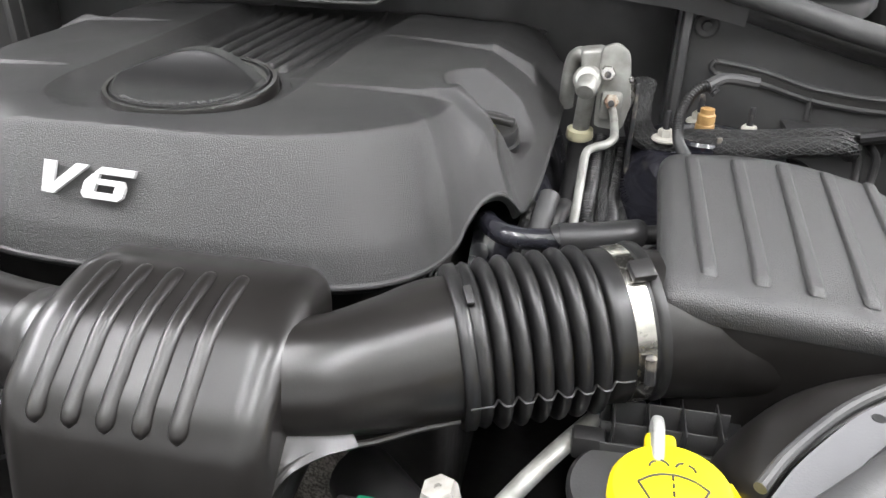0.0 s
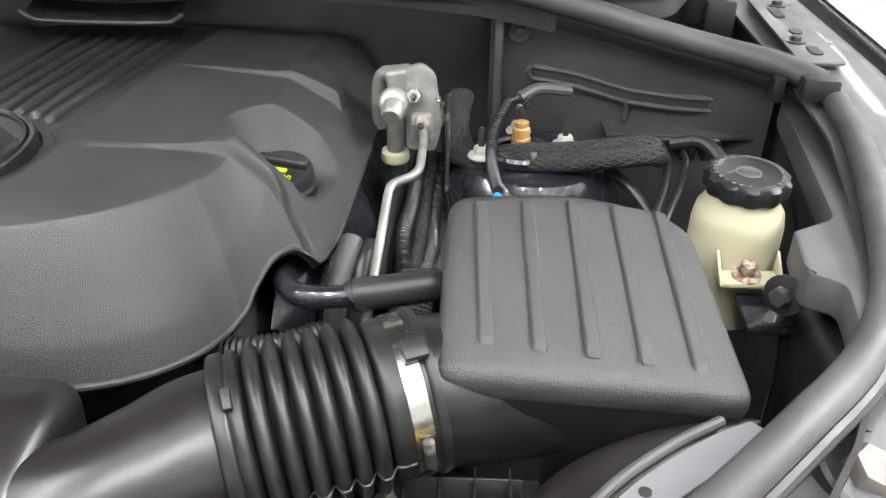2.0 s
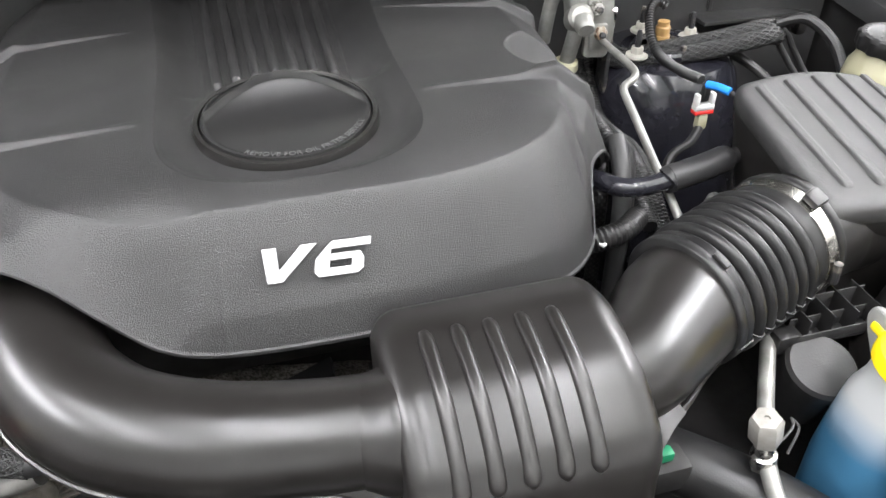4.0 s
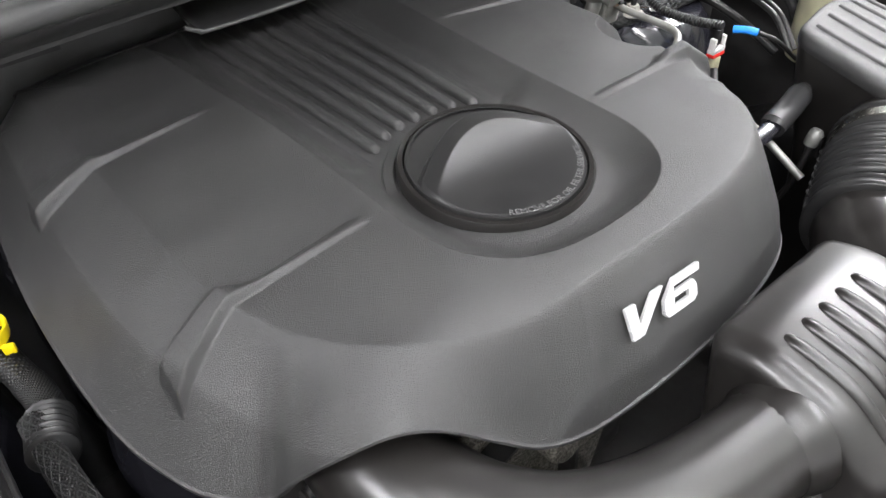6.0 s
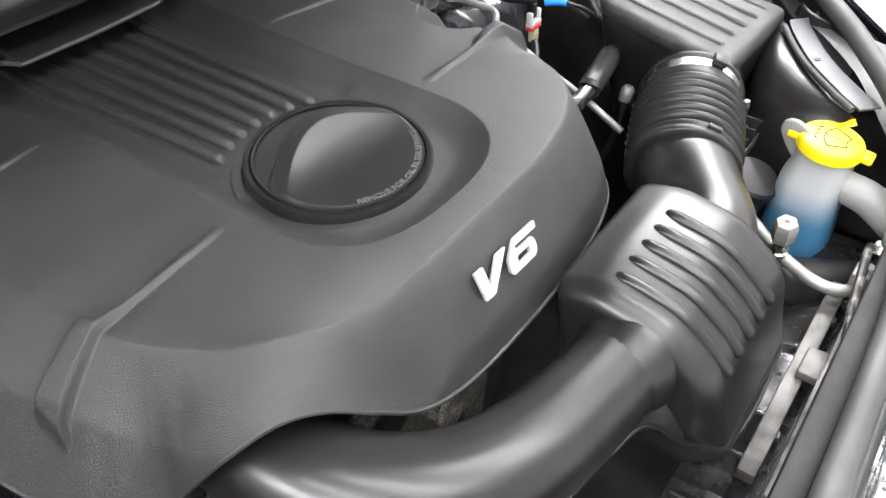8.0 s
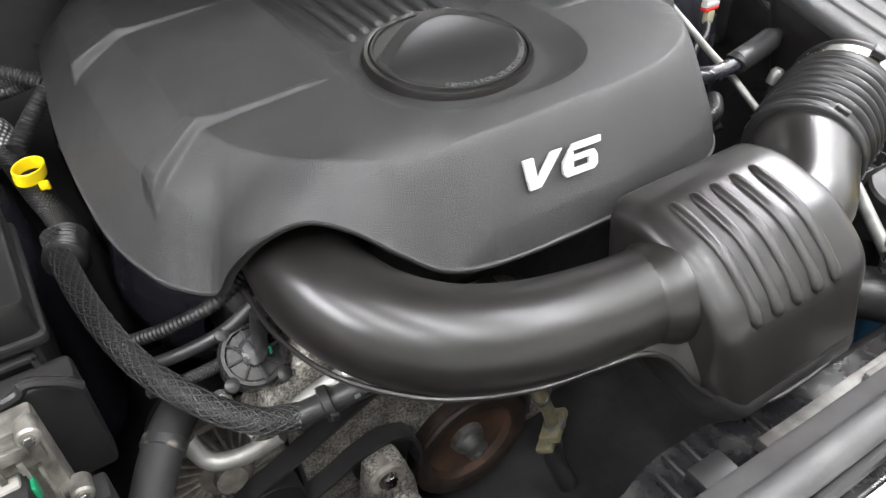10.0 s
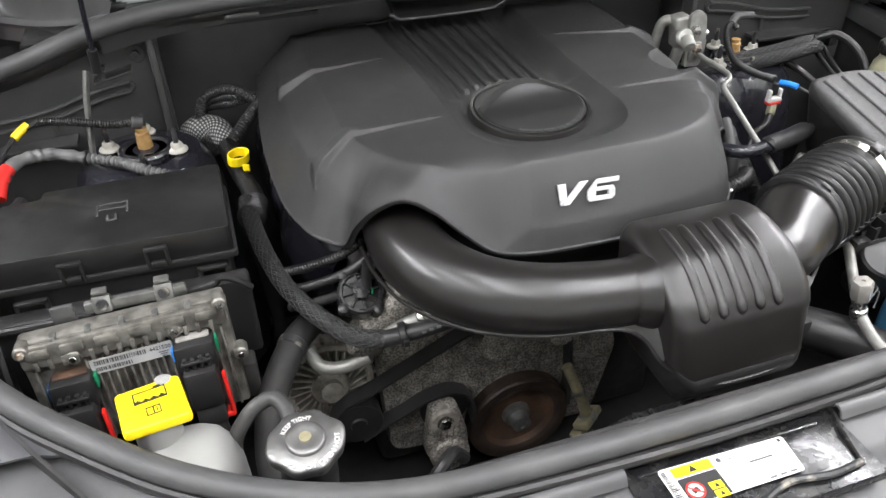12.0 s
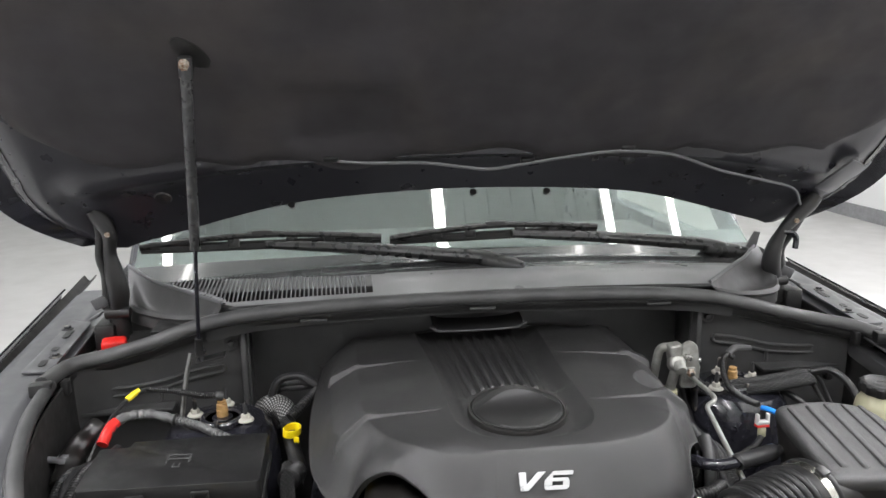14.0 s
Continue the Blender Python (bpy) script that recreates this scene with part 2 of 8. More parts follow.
M_BRAID = braid_material("braided_sleeve", (0.003, 0.003, 0.003), (0.038, 0.038, 0.037), 0.50)
M_BELLOWS = mat("bellows_rubber", (0.011, 0.011, 0.0115), 0.34, vary=0.2, vscale=30, bump=0.05, bscale=300, rvary=0.06, second=(0.019, 0.0187, 0.018), mix_scale=24, mix_soft=0.25)
M_ADJUST = mat("brown_grey_plastic", (0.105, 0.092, 0.082), 0.45, vary=0.15, vscale=40, bump=0.05, bscale=300, second=(0.13, 0.115, 0.10), mix_scale=30, mix_soft=0.25)
M_BAND = mat("clamp_band_steel", (0.48, 0.465, 0.425), 0.24, metal=1.0, vary=0.05, vscale=60, rvary=0.05)
M_WIPER = mat("satin_wiper_black", (0.020, 0.020, 0.0205), 0.30, vary=0.2, vscale=20, bump=0.05, bscale=300, second=(0.022, 0.022, 0.021), mix_scale=14, mix_soft=0.25)
M_INNERPAINT = mat("inner_frame_paint", (0.018, 0.018, 0.023), 0.33, vary=0.2, vscale=8, coat=0.1, second=(0.02, 0.02, 0.024), mix_scale=10, mix_soft=0.25)
# frame paint lightened, so the folded edge's sheen is partly in the colour
M_EDGESHEEN = mat("edge_paint_sheen", (0.030, 0.030, 0.036), 0.25, vary=0.15, vscale=10, coat=0.5, second=(0.036, 0.036, 0.042), mix_scale=12, mix_soft=0.25)
M_FRIT = mat("glazed_black_border", (0.055, 0.055, 0.057), 0.20, vary=0.2, vscale=5, rvary=0.08, coat=0.4, second=(0.045, 0.045, 0.046), mix_scale=6, mix_soft=0.3)
M_COWL = mat("satin_cowl_plastic", (0.20, 0.20, 0.205), 0.33, vary=0.14, vscale=7, bump=0.05, bscale=500, rvary=0.06, second=(0.15, 0.149, 0.15), mix_scale=5, mix_soft=0.3)
M_THREAD = mat("woven_thread", (0.034, 0.034, 0.033), 0.42, vary=0.5, vscale=900, bump=0.6, bscale=900, second=(0.018, 0.018, 0.018), mix_scale=700, mix_soft=0.1)
M_FOIL = braid_material("woven_heat_wrap", (0.012, 0.012, 0.012), (0.48, 0.48, 0.465), 0.34)


# ---- building helpers ----
def V(*a):
    return Vector(a)


def finish(name, me, material, parent, label, smooth=True, angle=35):
    me.materials.append(material)
    ob = new(name, me)
    if smooth:
        me.polygons.foreach_set("use_smooth", [True] * len(me.polygons))
        me.set_sharp_from_angle(angle=radians(angle))
    if parent is not None:
        ob.parent = parent
        if parent.type == "EMPTY":
            ob.matrix_parent_inverse = Matrix.Translation(-parent.location)
    if label:
        ob["label"] = label
    return ob


def part(name, bm, material, parent=None, label="", smooth=True, angle=35):
    """Links a bmesh (or verts, faces[, uvs]) as one mesh object."""
    me = bpy.data.meshes.new(name)
    if isinstance(bm, tuple):
        me.from_pydata([tuple(v) for v in bm[0]], [], bm[1])
        if len(bm) > 2:
            layer = me.uv_layers.new()
            for lp in me.loops:
                layer.data[lp.index].uv = bm[2][lp.vertex_index]
        me.validate()
    else:
        bmesh.ops.recalc_face_normals(bm, faces=bm.faces[:])
        bm.to_mesh(me)
        bm.free()
    return finish(name, me, material, parent, label, smooth, angle)


def thing(name, label, category, group="", kind="", at=(0, 0, 0)):
    ob = new(name)
    ob.location = at
    ob.empty_display_size = 0.02
    return tagged(ob, label, category, group, kind)


def join(*parts):
    """Joins several (verts, faces) into one."""
    vs, fs = [], []
    for p in parts:
        o = len(vs)
        vs += [tuple(v) for v in p[0]]
        fs += [[i + o for i in f] for f in p[1]]
    return vs, fs


def box(size, bev=0.003, seg=2, m=None):
    bm = bmesh.new()
    bmesh.ops.create_cube(bm, size=1, matrix=Matrix.Diagonal((*size, 1)))
    if bev:
        bmesh.ops.bevel(bm, geom=bm.edges[:], offset=bev, segments=seg, affect="EDGES", profile=0.5)
    if m is not None:
        bm.transform(m)
    return bm


def box_data(size, bev=0.003, seg=2, m=None):
    bm = box(size, bev, seg, m)
    bm.verts.index_update()
    out = ([tuple(v.co) for v in bm.verts], [[v.index for v in f.verts] for f in bm.faces])
    bm.free()
    return out


def span(x0, x1, y0, y1, z0, z1, bev=0.003, seg=2):
    return box((x1 - x0, y1 - y0, z1 - z0), bev, seg, Matrix.Translation(((x0 + x1) / 2, (y0 + y1) / 2, (z0 + z1) / 2)))


def curve_points(ctrl, seg=8, closed=False):
    """Catmull-Rom through control points of any dimension."""
    P = [np.array(p, float) for p in ctrl]
    n = len(P)
    out = []
    for i in range(n if closed else n - 1):
        if closed:
            a, b, c, d = P[i - 1], P[i], P[(i + 1) % n], P[(i + 2) % n]
        else:
            a = P[i - 1] if i else 2 * P[0] - P[1]
            b, c = P[i], P[i + 1]
            d = P[i + 2] if i + 2 < n else 2 * P[-1] - P[-2]
        for k in range(seg):
            t = k / seg
            out.append(0.5 * ((2 * b) + (c - a) * t + (2 * a - 5 * b + 4 * c - d) * t * t + (3 * b - a - 3 * c + d) * t ** 3))
    if not closed:
        out.append(P[-1])
    return out


def frames(pts):
    """Rotation-minimising frames along points."""
    P = [Vector(p[:3]) for p in pts]
    T = [(P[min(i + 1, len(P) - 1)] - P[max(i - 1, 0)]).normalized() for i in range(len(P))]
    up = V(0, 0, 1) if abs(T[0].z) < 0.9 else V(0, 1, 0)
    n = (up - T[0] * up.dot(T[0])).normalized()
    out = []
    for i, t in enumerate(T):
        n = (n - t * n.dot(t)).normalized()
        out.append((P[i], t, n, t.cross(n)))
    return out


def tube(ctrl, r=0.01, n=14, seg=8, cap=True, squash=1.0, ripple=None, uvper=0.006):
    """A round bar through control points (x, y, z[, radius]); ripple(s) adds to the radius at s metres along."""
    pts = curve_points(ctrl, seg)
    if ripple:
        q = np.array(curve_points(ctrl, 24))
        run = np.concatenate([[0], np.cumsum(np.linalg.norm(np.diff(q[:, :3], axis=0), axis=1))])
        at = np.arange(0, run[-1], 0.0009)
        pts = list(np.stack([np.interp(at, run, q[:, k]) for k in range(q.shape[1])], 1))
    fr = frames(pts)
    vs, fs, uvs = [], [], []
    s = 0.0
    for i, (p, t, a, b) in enumerate(fr):
        if i:
            s += (p - fr[i - 1][0]).length
        rad = pts[i][3] if len(pts[i]) > 3 else r
        if ripple:
            rad += ripple(s)
        for k in range(n):
            c = 2 * math.pi * k / n
            vs.append(p + a * math.cos(c) * rad * squash + b * math.sin(c) * rad)
            uvs.append((s / uvper, round(2 * math.pi * max(rad, 0.002) / uvper) * (k if k <= n / 2 else n - k) / n))
    for i in range(len(fr) - 1):
        for k in range(n):
            fs.append((i * n + k, i * n + (k + 1) % n, (i + 1) * n + (k + 1) % n, (i + 1) * n + k))
    if cap:
        fs.append(tuple(range(n))[::-1])
        fs.append(tuple((len(fr) - 1) * n + k for k in range(n)))
    return vs, fs, uvs


def lathe(prof, n=32, m=None, wobble=None, cap=True):
    """Turns (radius, height) round z. wobble(angle, radius, height) may change the radius."""
    vs, fs = [], []
    for r, z in prof:
        for k in range(n):
            a = 2 * math.pi * k / n
            q = wobble(a, r, z) if wobble else r
            vs.append(V(q * math.cos(a), q * math.sin(a), z))
    for i in range(len(prof) - 1):
        for k in range(n):
            fs.append((i * n + k, i * n + (k + 1) % n, (i + 1) * n + (k + 1) % n, (i + 1) * n + k))
    if cap and prof[0][0] > 1e-6:
        fs.append(tuple(range(n))[::-1])
    if cap and prof[-1][0] > 1e-6:
        fs.append(tuple((len(prof) - 1) * n + k for k in range(n)))
    if m is not None:
        vs = [m @ v for v in vs]
    return vs, fs


def axis(p, d, roll=0):
    """A matrix at p whose z axis points along d."""
    return Matrix.Translation(p) @ Vector(d).to_track_quat("Z", "Y").to_matrix().to_4x4() @ Matrix.Rotation(radians(roll), 4, "Z")


def plate(outline, thick, bev=0.0, m=None, seg=2):
    """A flat plate of an outline (x, y), from z = 0 to thick."""
    bm = bmesh.new()
    lo = [bm.verts.new((x, y, 0)) for x, y in outline]
    f = bm.faces.new(lo)
    ex = bmesh.ops.extrude_face_region(bm, geom=[f])
    bmesh.ops.translate(bm, verts=[v for v in ex["geom"] if isinstance(v, bmesh.types.BMVert)], vec=(0, 0, thick))
    if bev:
        bmesh.ops.bevel(bm, geom=bm.edges[:], offset=bev, segments=seg, affect="EDGES", profile=0.5)
    bmesh.ops.recalc_face_normals(bm, faces=bm.faces[:])
    if m is not None:
        bm.transform(m)
    return bm


def extrude_x(profile, x0, x1, round_r=0.01, steps=5, shift=None):
    """A closed profile (y, z) run along x, its ends drawn in as a rounded edge of radius round_r."""
    c = np.mean(np.array(profile), axis=0)
    ext = np.max(np.linalg.norm(np.array(profile) - c, axis=1))
    stations = []
    for k in range(steps + 1):
        a = math.pi / 2 * k / steps
        stations.append((x0 + round_r * (1 - math.sin(a)), 1 - round_r / ext * (1 - math.cos(a))))
    stations = stations[::-1]
    ends = [(x0 + x1 - x, s) for x, s in stations][::-1]
    allst = stations + ends
    n = len(profile)
    vs, fs = [], []
    for x, s in allst:
        off = shift(x) if shift else (0, 0)
        for y, z in profile:
            vs.append((x, c[0] + (y - c[0]) * s + off[0], c[1] + (z - c[1]) * s + off[1]))
    for i in range(len(allst) - 1):
        for k in range(n):
            fs.append((i * n + k, i * n + (k + 1) % n, (i + 1) * n + (k + 1) % n, (i + 1) * n + k))
    fs.append(tuple(range(n))[::-1])
    fs.append(tuple((len(allst) - 1) * n + k for k in range(n)))
    return vs, fs


def rounded(poly, r, seg=4):
    """Rounds the corners of a closed 2D polygon."""
    out = []
    n = len(poly)
    for i in range(n):
        p, a, b = np.array(poly[i], float), np.array(poly[i - 1], float), np.array(poly[(i + 1) % n], float)
        ra = r[i] if isinstance(r, (list, tuple)) else r
        la, lb = np.linalg.norm(a - p), np.linalg.norm(b - p)
        d = min(ra, la * 0.45, lb * 0.45)
        s, e = p + (a - p) / la * d, p + (b - p) / lb * d
        for k in range(seg + 1):
            t = k / seg
            out.append(tuple((1 - t) ** 2 * s + 2 * t * (1 - t) * p + t * t * e))
    return out


def grid_sheet(fn, nu, nv, thick=0.0):
    """A sheet fn(u, v) -> (x, y, z), u and v from 0 to 1, with an optional thickness downwards along its normals."""
    P = np.array([[fn(i / nu, j / nv) for j in range(nv + 1)] for i in range(nu + 1)], float)
    vs = [tuple(p) for row in P for p in row]
    w = nv + 1
    fs = [(i * w + j, (i + 1) * w + j, (i + 1) * w + j + 1, i * w + j + 1) for i in range(nu) for j in range(nv)]
    if thick:
        du = np.gradient(P, axis=0)
        dv = np.gradient(P, axis=1)
        nn = np.cross(du, dv)
        nn /= np.linalg.norm(nn, axis=2)[:, :, None] + 1e-12
        o = len(vs)
        vs += [tuple(p) for row in (P - nn * thick) for p in row]
        fs += [tuple(o + k for k in f[::-1]) for f in fs[:]]
        ring = [i * w for i in range(nu + 1)] + [nu * w + j for j in range(1, w)] + [i * w + nv for i in range(nu - 1, -1, -1)] + [j for j in range(nv - 1, 0, -1)]
        for a, b in zip(ring, ring[1:] + ring[:1]):
            fs.append((a, o + a, o + b, b)[::-1])
    return vs, fs


def words(name, text, size, depth, m, material, parent, label="", bend=None, bold=0.0, shear=0.0, squeeze=1.0):
    """Raised lettering in Blender's built-in font, as a mesh; bend: the radius of an arc it runs round."""
    cu = bpy.data.curves.new(name, "FONT")
    cu.body, cu.size, cu.extrude, cu.offset, cu.shear = text, size, depth, bold, shear
    cu.align_x, cu.align_y = "CENTER", "CENTER"
    cu.resolution_u = 3
    tmp = bpy.data.objects.new(name, cu)
    scene.collection.objects.link(tmp)
    bpy.context.view_layer.update()
    me = bpy.data.meshes.new_from_object(tmp.evaluated_get(bpy.context.evaluated_depsgraph_get()))
    bpy.data.objects.remove(tmp)
    for v in me.vertices:
        x, y, z = v.co
        x *= squeeze
        if bend:
            a = x / bend
            x, y = (bend + y) * math.sin(a), (bend + y) * math.cos(a)
        v.co = m @ V(x, y, z)
    return finish(name, me, material, parent, label, False)


def sstep(a, b, x):
    t = np.clip((x - a) / (b - a), 0, 1)
    return t * t * (3 - 2 * t)


def hexagon(r, h, m, chamfer=0.15):
    return lathe([(r * (1 - chamfer), h), (r, h * 0.8), (r, 0)][::-1], 6, m)


def threads(ctrl, r, count, twist, parent, squash=1.0):
    """Lays single threads along a woven sleeve, a little proud of it."""
    q = np.array(curve_points(ctrl, 14))[:, :3]
    tan = np.gradient(q, axis=0)
    tan /= np.linalg.norm(tan, axis=1)[:, None]
    side = np.cross(tan, (0, 0, 1.0))
    side /= np.linalg.norm(side, axis=1)[:, None]
    up = np.cross(side, tan)
    run = np.concatenate([[0], np.cumsum(np.linalg.norm(np.diff(q, axis=0), axis=1))])
    for k in range(count):
        a = 2 * math.pi * k / count + (twist if k % 2 else -twist) * run + 0.06 * np.sin(run * 60 + k)
        p = q + (side * np.cos(a)[:, None] + up * np.sin(a)[:, None] * squash) * r
        part("thread", tube([tuple(v) for v in p], 0.00085, 5, 1), M_THREAD, parent)
# ---- the hall ----
def hall():
    floor = part("floor", span(-9, 9, -7, 11, -0.2, 0, 0), M_FLOOR, None, "polished light grey hall floor", False)
    tagged(floor, "", "floor", "", "structure")
    for name, x0, x1, y0, y1 in (("wall_west", -9.2, -9, -7, 11), ("wall_east", 5.6, 5.8, -7, 11), ("wall_south", -9, 9, -7.2, -7), ("wall_north", -9, 9, 11, 11.2)):
        w = part(name, span(x0, x1, y0, y1, 0, 4.2, 0), M_WALL, None, "plain white painted hall wall", False)
        tagged(w, "", "wall", "", "structure")
    b = part("baseboard", span(5.575, 5.597, -7, 11, 0.0, 0.16, 0.003), M_BASE, None, "grey baseboard along the white wall", False)
    tagged(b, "", "baseboard", "", "structure")
    vs, fs = [], []
    for k in range(-40, 41):
        vs, fs = join((vs, fs), box_data((0.214, 18, 0.02), 0, 1, Matrix.Translation((k * 0.22, 2, 4.19 + 0.004 * (k % 2)))))
    vs, fs = join((vs, fs), box_data((18.4, 18.4, 0.1), 0, 1, Matrix.Translation((0, 2, 4.28))))
    c = part("ceiling", (vs, fs), M_CEIL, None, "ceiling of pale boards", False)
    tagged(c, "", "ceiling", "", "structure")
    first = None
    for x in (-4.63, -2.2, 0.32, 1.97, 2.80, 4.30):
        for y in (-3.4, 1.0, 5.4):
            if first is None:
                t = thing("strip_lamp", "long white ceiling strip lamp, switched on", "lamp", "strip lamps on the ceiling", at=(x, y, 4.18))
                part("housing", span(x - 0.06, x + 0.06, y - 1.9, y + 1.9, 4.13, 4.178, 0.004), M_WALL, t)
                part("tube", span(x - 0.045, x + 0.045, y - 1.85, y + 1.85, 4.105, 4.127, 0.008), M_LAMP, t, "glowing white tube")
                first = t
            else:
                copy_thing(first, pose(x, y, 4.18))
    for x, y, watts in ((-1.95, -1.5, 125), (-0.3, -1.5, 110), (1.35, -1.5, 140), (-4.4, -0.4, 430), (4.2, 0.4, 440)):
        la = bpy.data.lights.new("ceiling_light", "AREA")
        la.shape, la.size, la.size_y, la.energy, la.color = "RECTANGLE", 0.11, 3.4, watts, (1.0, 0.985, 1.025)
        lo = new("ceiling_light", la)
        lo.matrix_world = pose(x, y, 4.08)


hall()


# ---- engine cover ----
def cover_outline(whole=False):
    """The cover's edge; whole: without the arch over the duct and the bite beside the breather hose."""
    ctrl = [
        (-0.302, -0.323, 0.946), (-0.290, -0.347, 0.985), (-0.270, -0.376, 1.025), (-0.238, -0.398, 1.046), (-0.205, -0.408, 1.030), (-0.168, -0.420, 0.995), (-0.132, -0.432, 0.967),
        (-0.085, -0.443, 0.960), (0.0, -0.446, 0.957), (0.10, -0.440, 0.952), (0.175, -0.427, 0.948), (0.228, -0.404, 0.944), (0.264, -0.364, 0.940), (0.284, -0.320, 0.944),
        (0.291, -0.296, 0.958), (0.302, -0.271, 0.972), (0.318, -0.259, 0.977), (0.330, -0.251, 0.966), (0.337, -0.236, 0.950),
        (0.346, -0.20, 0.950), (0.354, -0.12, 0.964), (0.361, 0.04, 0.985), (0.353, 0.135, 1.006), (0.345, 0.150, 1.012), (0.318, 0.190, 1.036), (0.308, 0.200, 1.042), (0.15, 0.205, 1.052), (-0.15, 0.205, 1.052), (-0.270, 0.200, 1.046), (-0.285, 0.192, 1.040),
        (-0.338, 0.178, 1.000), (-0.348, 0.165, 0.992), (-0.368, -0.02, 0.971), (-0.365, -0.18, 0.950), (-0.345, -0.265, 0.945), (-0.325, -0.300, 0.943)]
    if whole:
        ctrl = [p for p in ctrl if not (p[1] < -0.34 and p[0] < -0.10) and not (p[0] > 0.287 and -0.30 < p[1] < -0.24)]
        first = [k for k, p in enumerate(ctrl) if p[0] == -0.302][0] + 1
        ctrl[first:first] = [(-0.296, -0.352, 0.947), (-0.278, -0.387, 0.949), (-0.246, -0.418, 0.952), (-0.20, -0.437, 0.956), (-0.145, -0.444, 0.959)]
    ring = np.array(curve_points(ctrl, 8 if whole else 24, True))
    if whole:
        return ring
    ring = np.vstack([ring, ring[:1]])
    run = np.concatenate([[0], np.cumsum(np.linalg.norm(np.diff(ring, axis=0), axis=1))])
    at = np.linspace(0, run[-1], 1600, endpoint=False)
    return np.stack([np.interp(at, run, ring[:, k]) for k in range(3)], 1)


def edge_distance(flat, out):
    """Distance of plan points from the cover's edge."""
    a, b = out[:, :2], np.roll(out[:, :2], -1, 0)
    d = np.full(len(flat), 9.0)
    for i in range(len(out)):
        ab = b[i] - a[i]
        k = np.clip(((flat - a[i]) @ ab) / (ab @ ab), 0, 1)
        d = np.minimum(d, np.hypot(*(flat - a[i] - k[:, None] * ab).T))
    return d


def cover_height(x, y, d, ze):
    """Height of the cover at plan points x, y; d: distance from its whole edge; ze: the height of that edge there."""
    front = sstep(-0.26, -0.37, y)
    top = 1.0655 - 0.08 * x * x - 0.022 * np.clip(y + 0.05, 0, 1)
    # the flat top ends in a soft fold, round at the front corners
    e = ((np.abs(x) / 0.272) ** 3.2 + (np.clip(-0.10 - y, 0, 1) / 0.297) ** 3.2 + 1e-12) ** (1 / 3.2)
    past = np.clip(e - 1, 0, 9) * 0.285
    w = past / (past + np.clip(d, 0, 9) + 1e-6)
    corner = np.exp(-((x + 0.232) / 0.055) ** 2) * sstep(-0.28, -0.36, y)
    wf, hf = 0.58 + 0.24 * front, (0.36 + 0.36 * front) * (1 - 0.55 * corner)
    k = 0.5 * ((w - wf) + np.sqrt((w - wf) ** 2 + 0.0004))
    drop = w * hf / wf + k * ((1 - hf) / (1 - wf) - hf / wf)
    drop = drop / (1 + 0.5 * ((1 - wf) + np.sqrt((1 - wf) ** 2 + 0.0004) - 2 * (1 - wf)) * ((1 - hf) / (1 - wf) - hf / wf))
    ease = np.sqrt(past * past + 0.005 ** 2) - 0.005
    drop = drop * ease / (past + 1e-9)
    z = top + (ze - top) * drop
    # folded ridges, two a side
    for sx, yr, yf, x0, x1, x2 in ((-1, (-0.237, -0.231, -0.229), (-0.239, -0.247, -0.255), 0.132, 0.264, 0.321),
                                   (1, (-0.237, -0.224, -0.230), (-0.240, -0.237, -0.246), 0.122, 0.247, 0.309),
                                   (-1, (0.004, 0.002, 0.016), (0.001, -0.014, -0.010), 0.150, 0.280, 0.331),
                                   (1, (0.004, -0.014, 0.002), (0.001, -0.030, -0.024), 0.128, 0.275, 0.326)):
        s = x * sx
        a, b = np.interp(s, [x0, x1, x2], yf), np.interp(s, [x0, x1, x2], yr)
        hgt = np.interp(s, [x0, x1 - 0.02, x1, x2], [0.001, 0.0050, 0.0090, 0.0155])
        bar = sstep(x1 - 0.030, x1 + 0.006, s)
        back = (1 - bar) * (1 - sstep(0.0015, 0.011, y - a)) + bar * (1 - sstep(-0.004, 0.004, y - b))
        z = z + hgt * sstep(-0.0050, 0.0005, y - a) * back * sstep(x0, x0 + 0.02, s) * (1 - sstep(x2 - 0.001, x2 + 0.004, s))
        # hollow behind each ridge
        z = z - 0.0042 * sstep(x0 - 0.01, x1, s) * (1 - sstep(x2 - 0.03, x2 - 0.005, s)) * sstep(0.0, 0.012, y - (1 - bar) * a - bar * b) * (1 - sstep(0.014, 0.070, y - b))
    # channel for the ribs and the filter cap
    yy = np.clip(-0.25 - y, 0, 1)
    q = (np.abs(x + 0.003) ** 2.6 + yy ** 2.6) ** (1 / 2.6)
    wide = 0.018 * sstep(-0.15, 0.2, y)
    z = z - 0.019 * (1 - np.clip((q - 0.086 - wide) / 0.034, 0, 1) ** 1.7)
    # low step at either side of the ribbed panel
    z = z - 0.003 * sstep(0.0735, 0.0765, np.abs(x + 0.006) * (1 - 0.17 * np.clip((y + 0.165) / 0.36, 0, 1))) * (1 - sstep(0.095, 0.125, q)) * sstep(-0.17, -0.15, y)
    rr = np.hypot(x + 0.005, y + 0.24)
    z = z + 0.004 * (1 - sstep(0.004, 0.0065, np.abs(rr - 0.0935))) * sstep(-0.215, -0.185, y)
    # bowl for the oil filler
    e = np.hypot((x - 0.308) / 0.068, (y + 0.160) / 0.052)
    m = 1 - np.clip(e, 0, 1) ** 2.4
    return z - np.clip(z - 0.990, 0, 1) * m


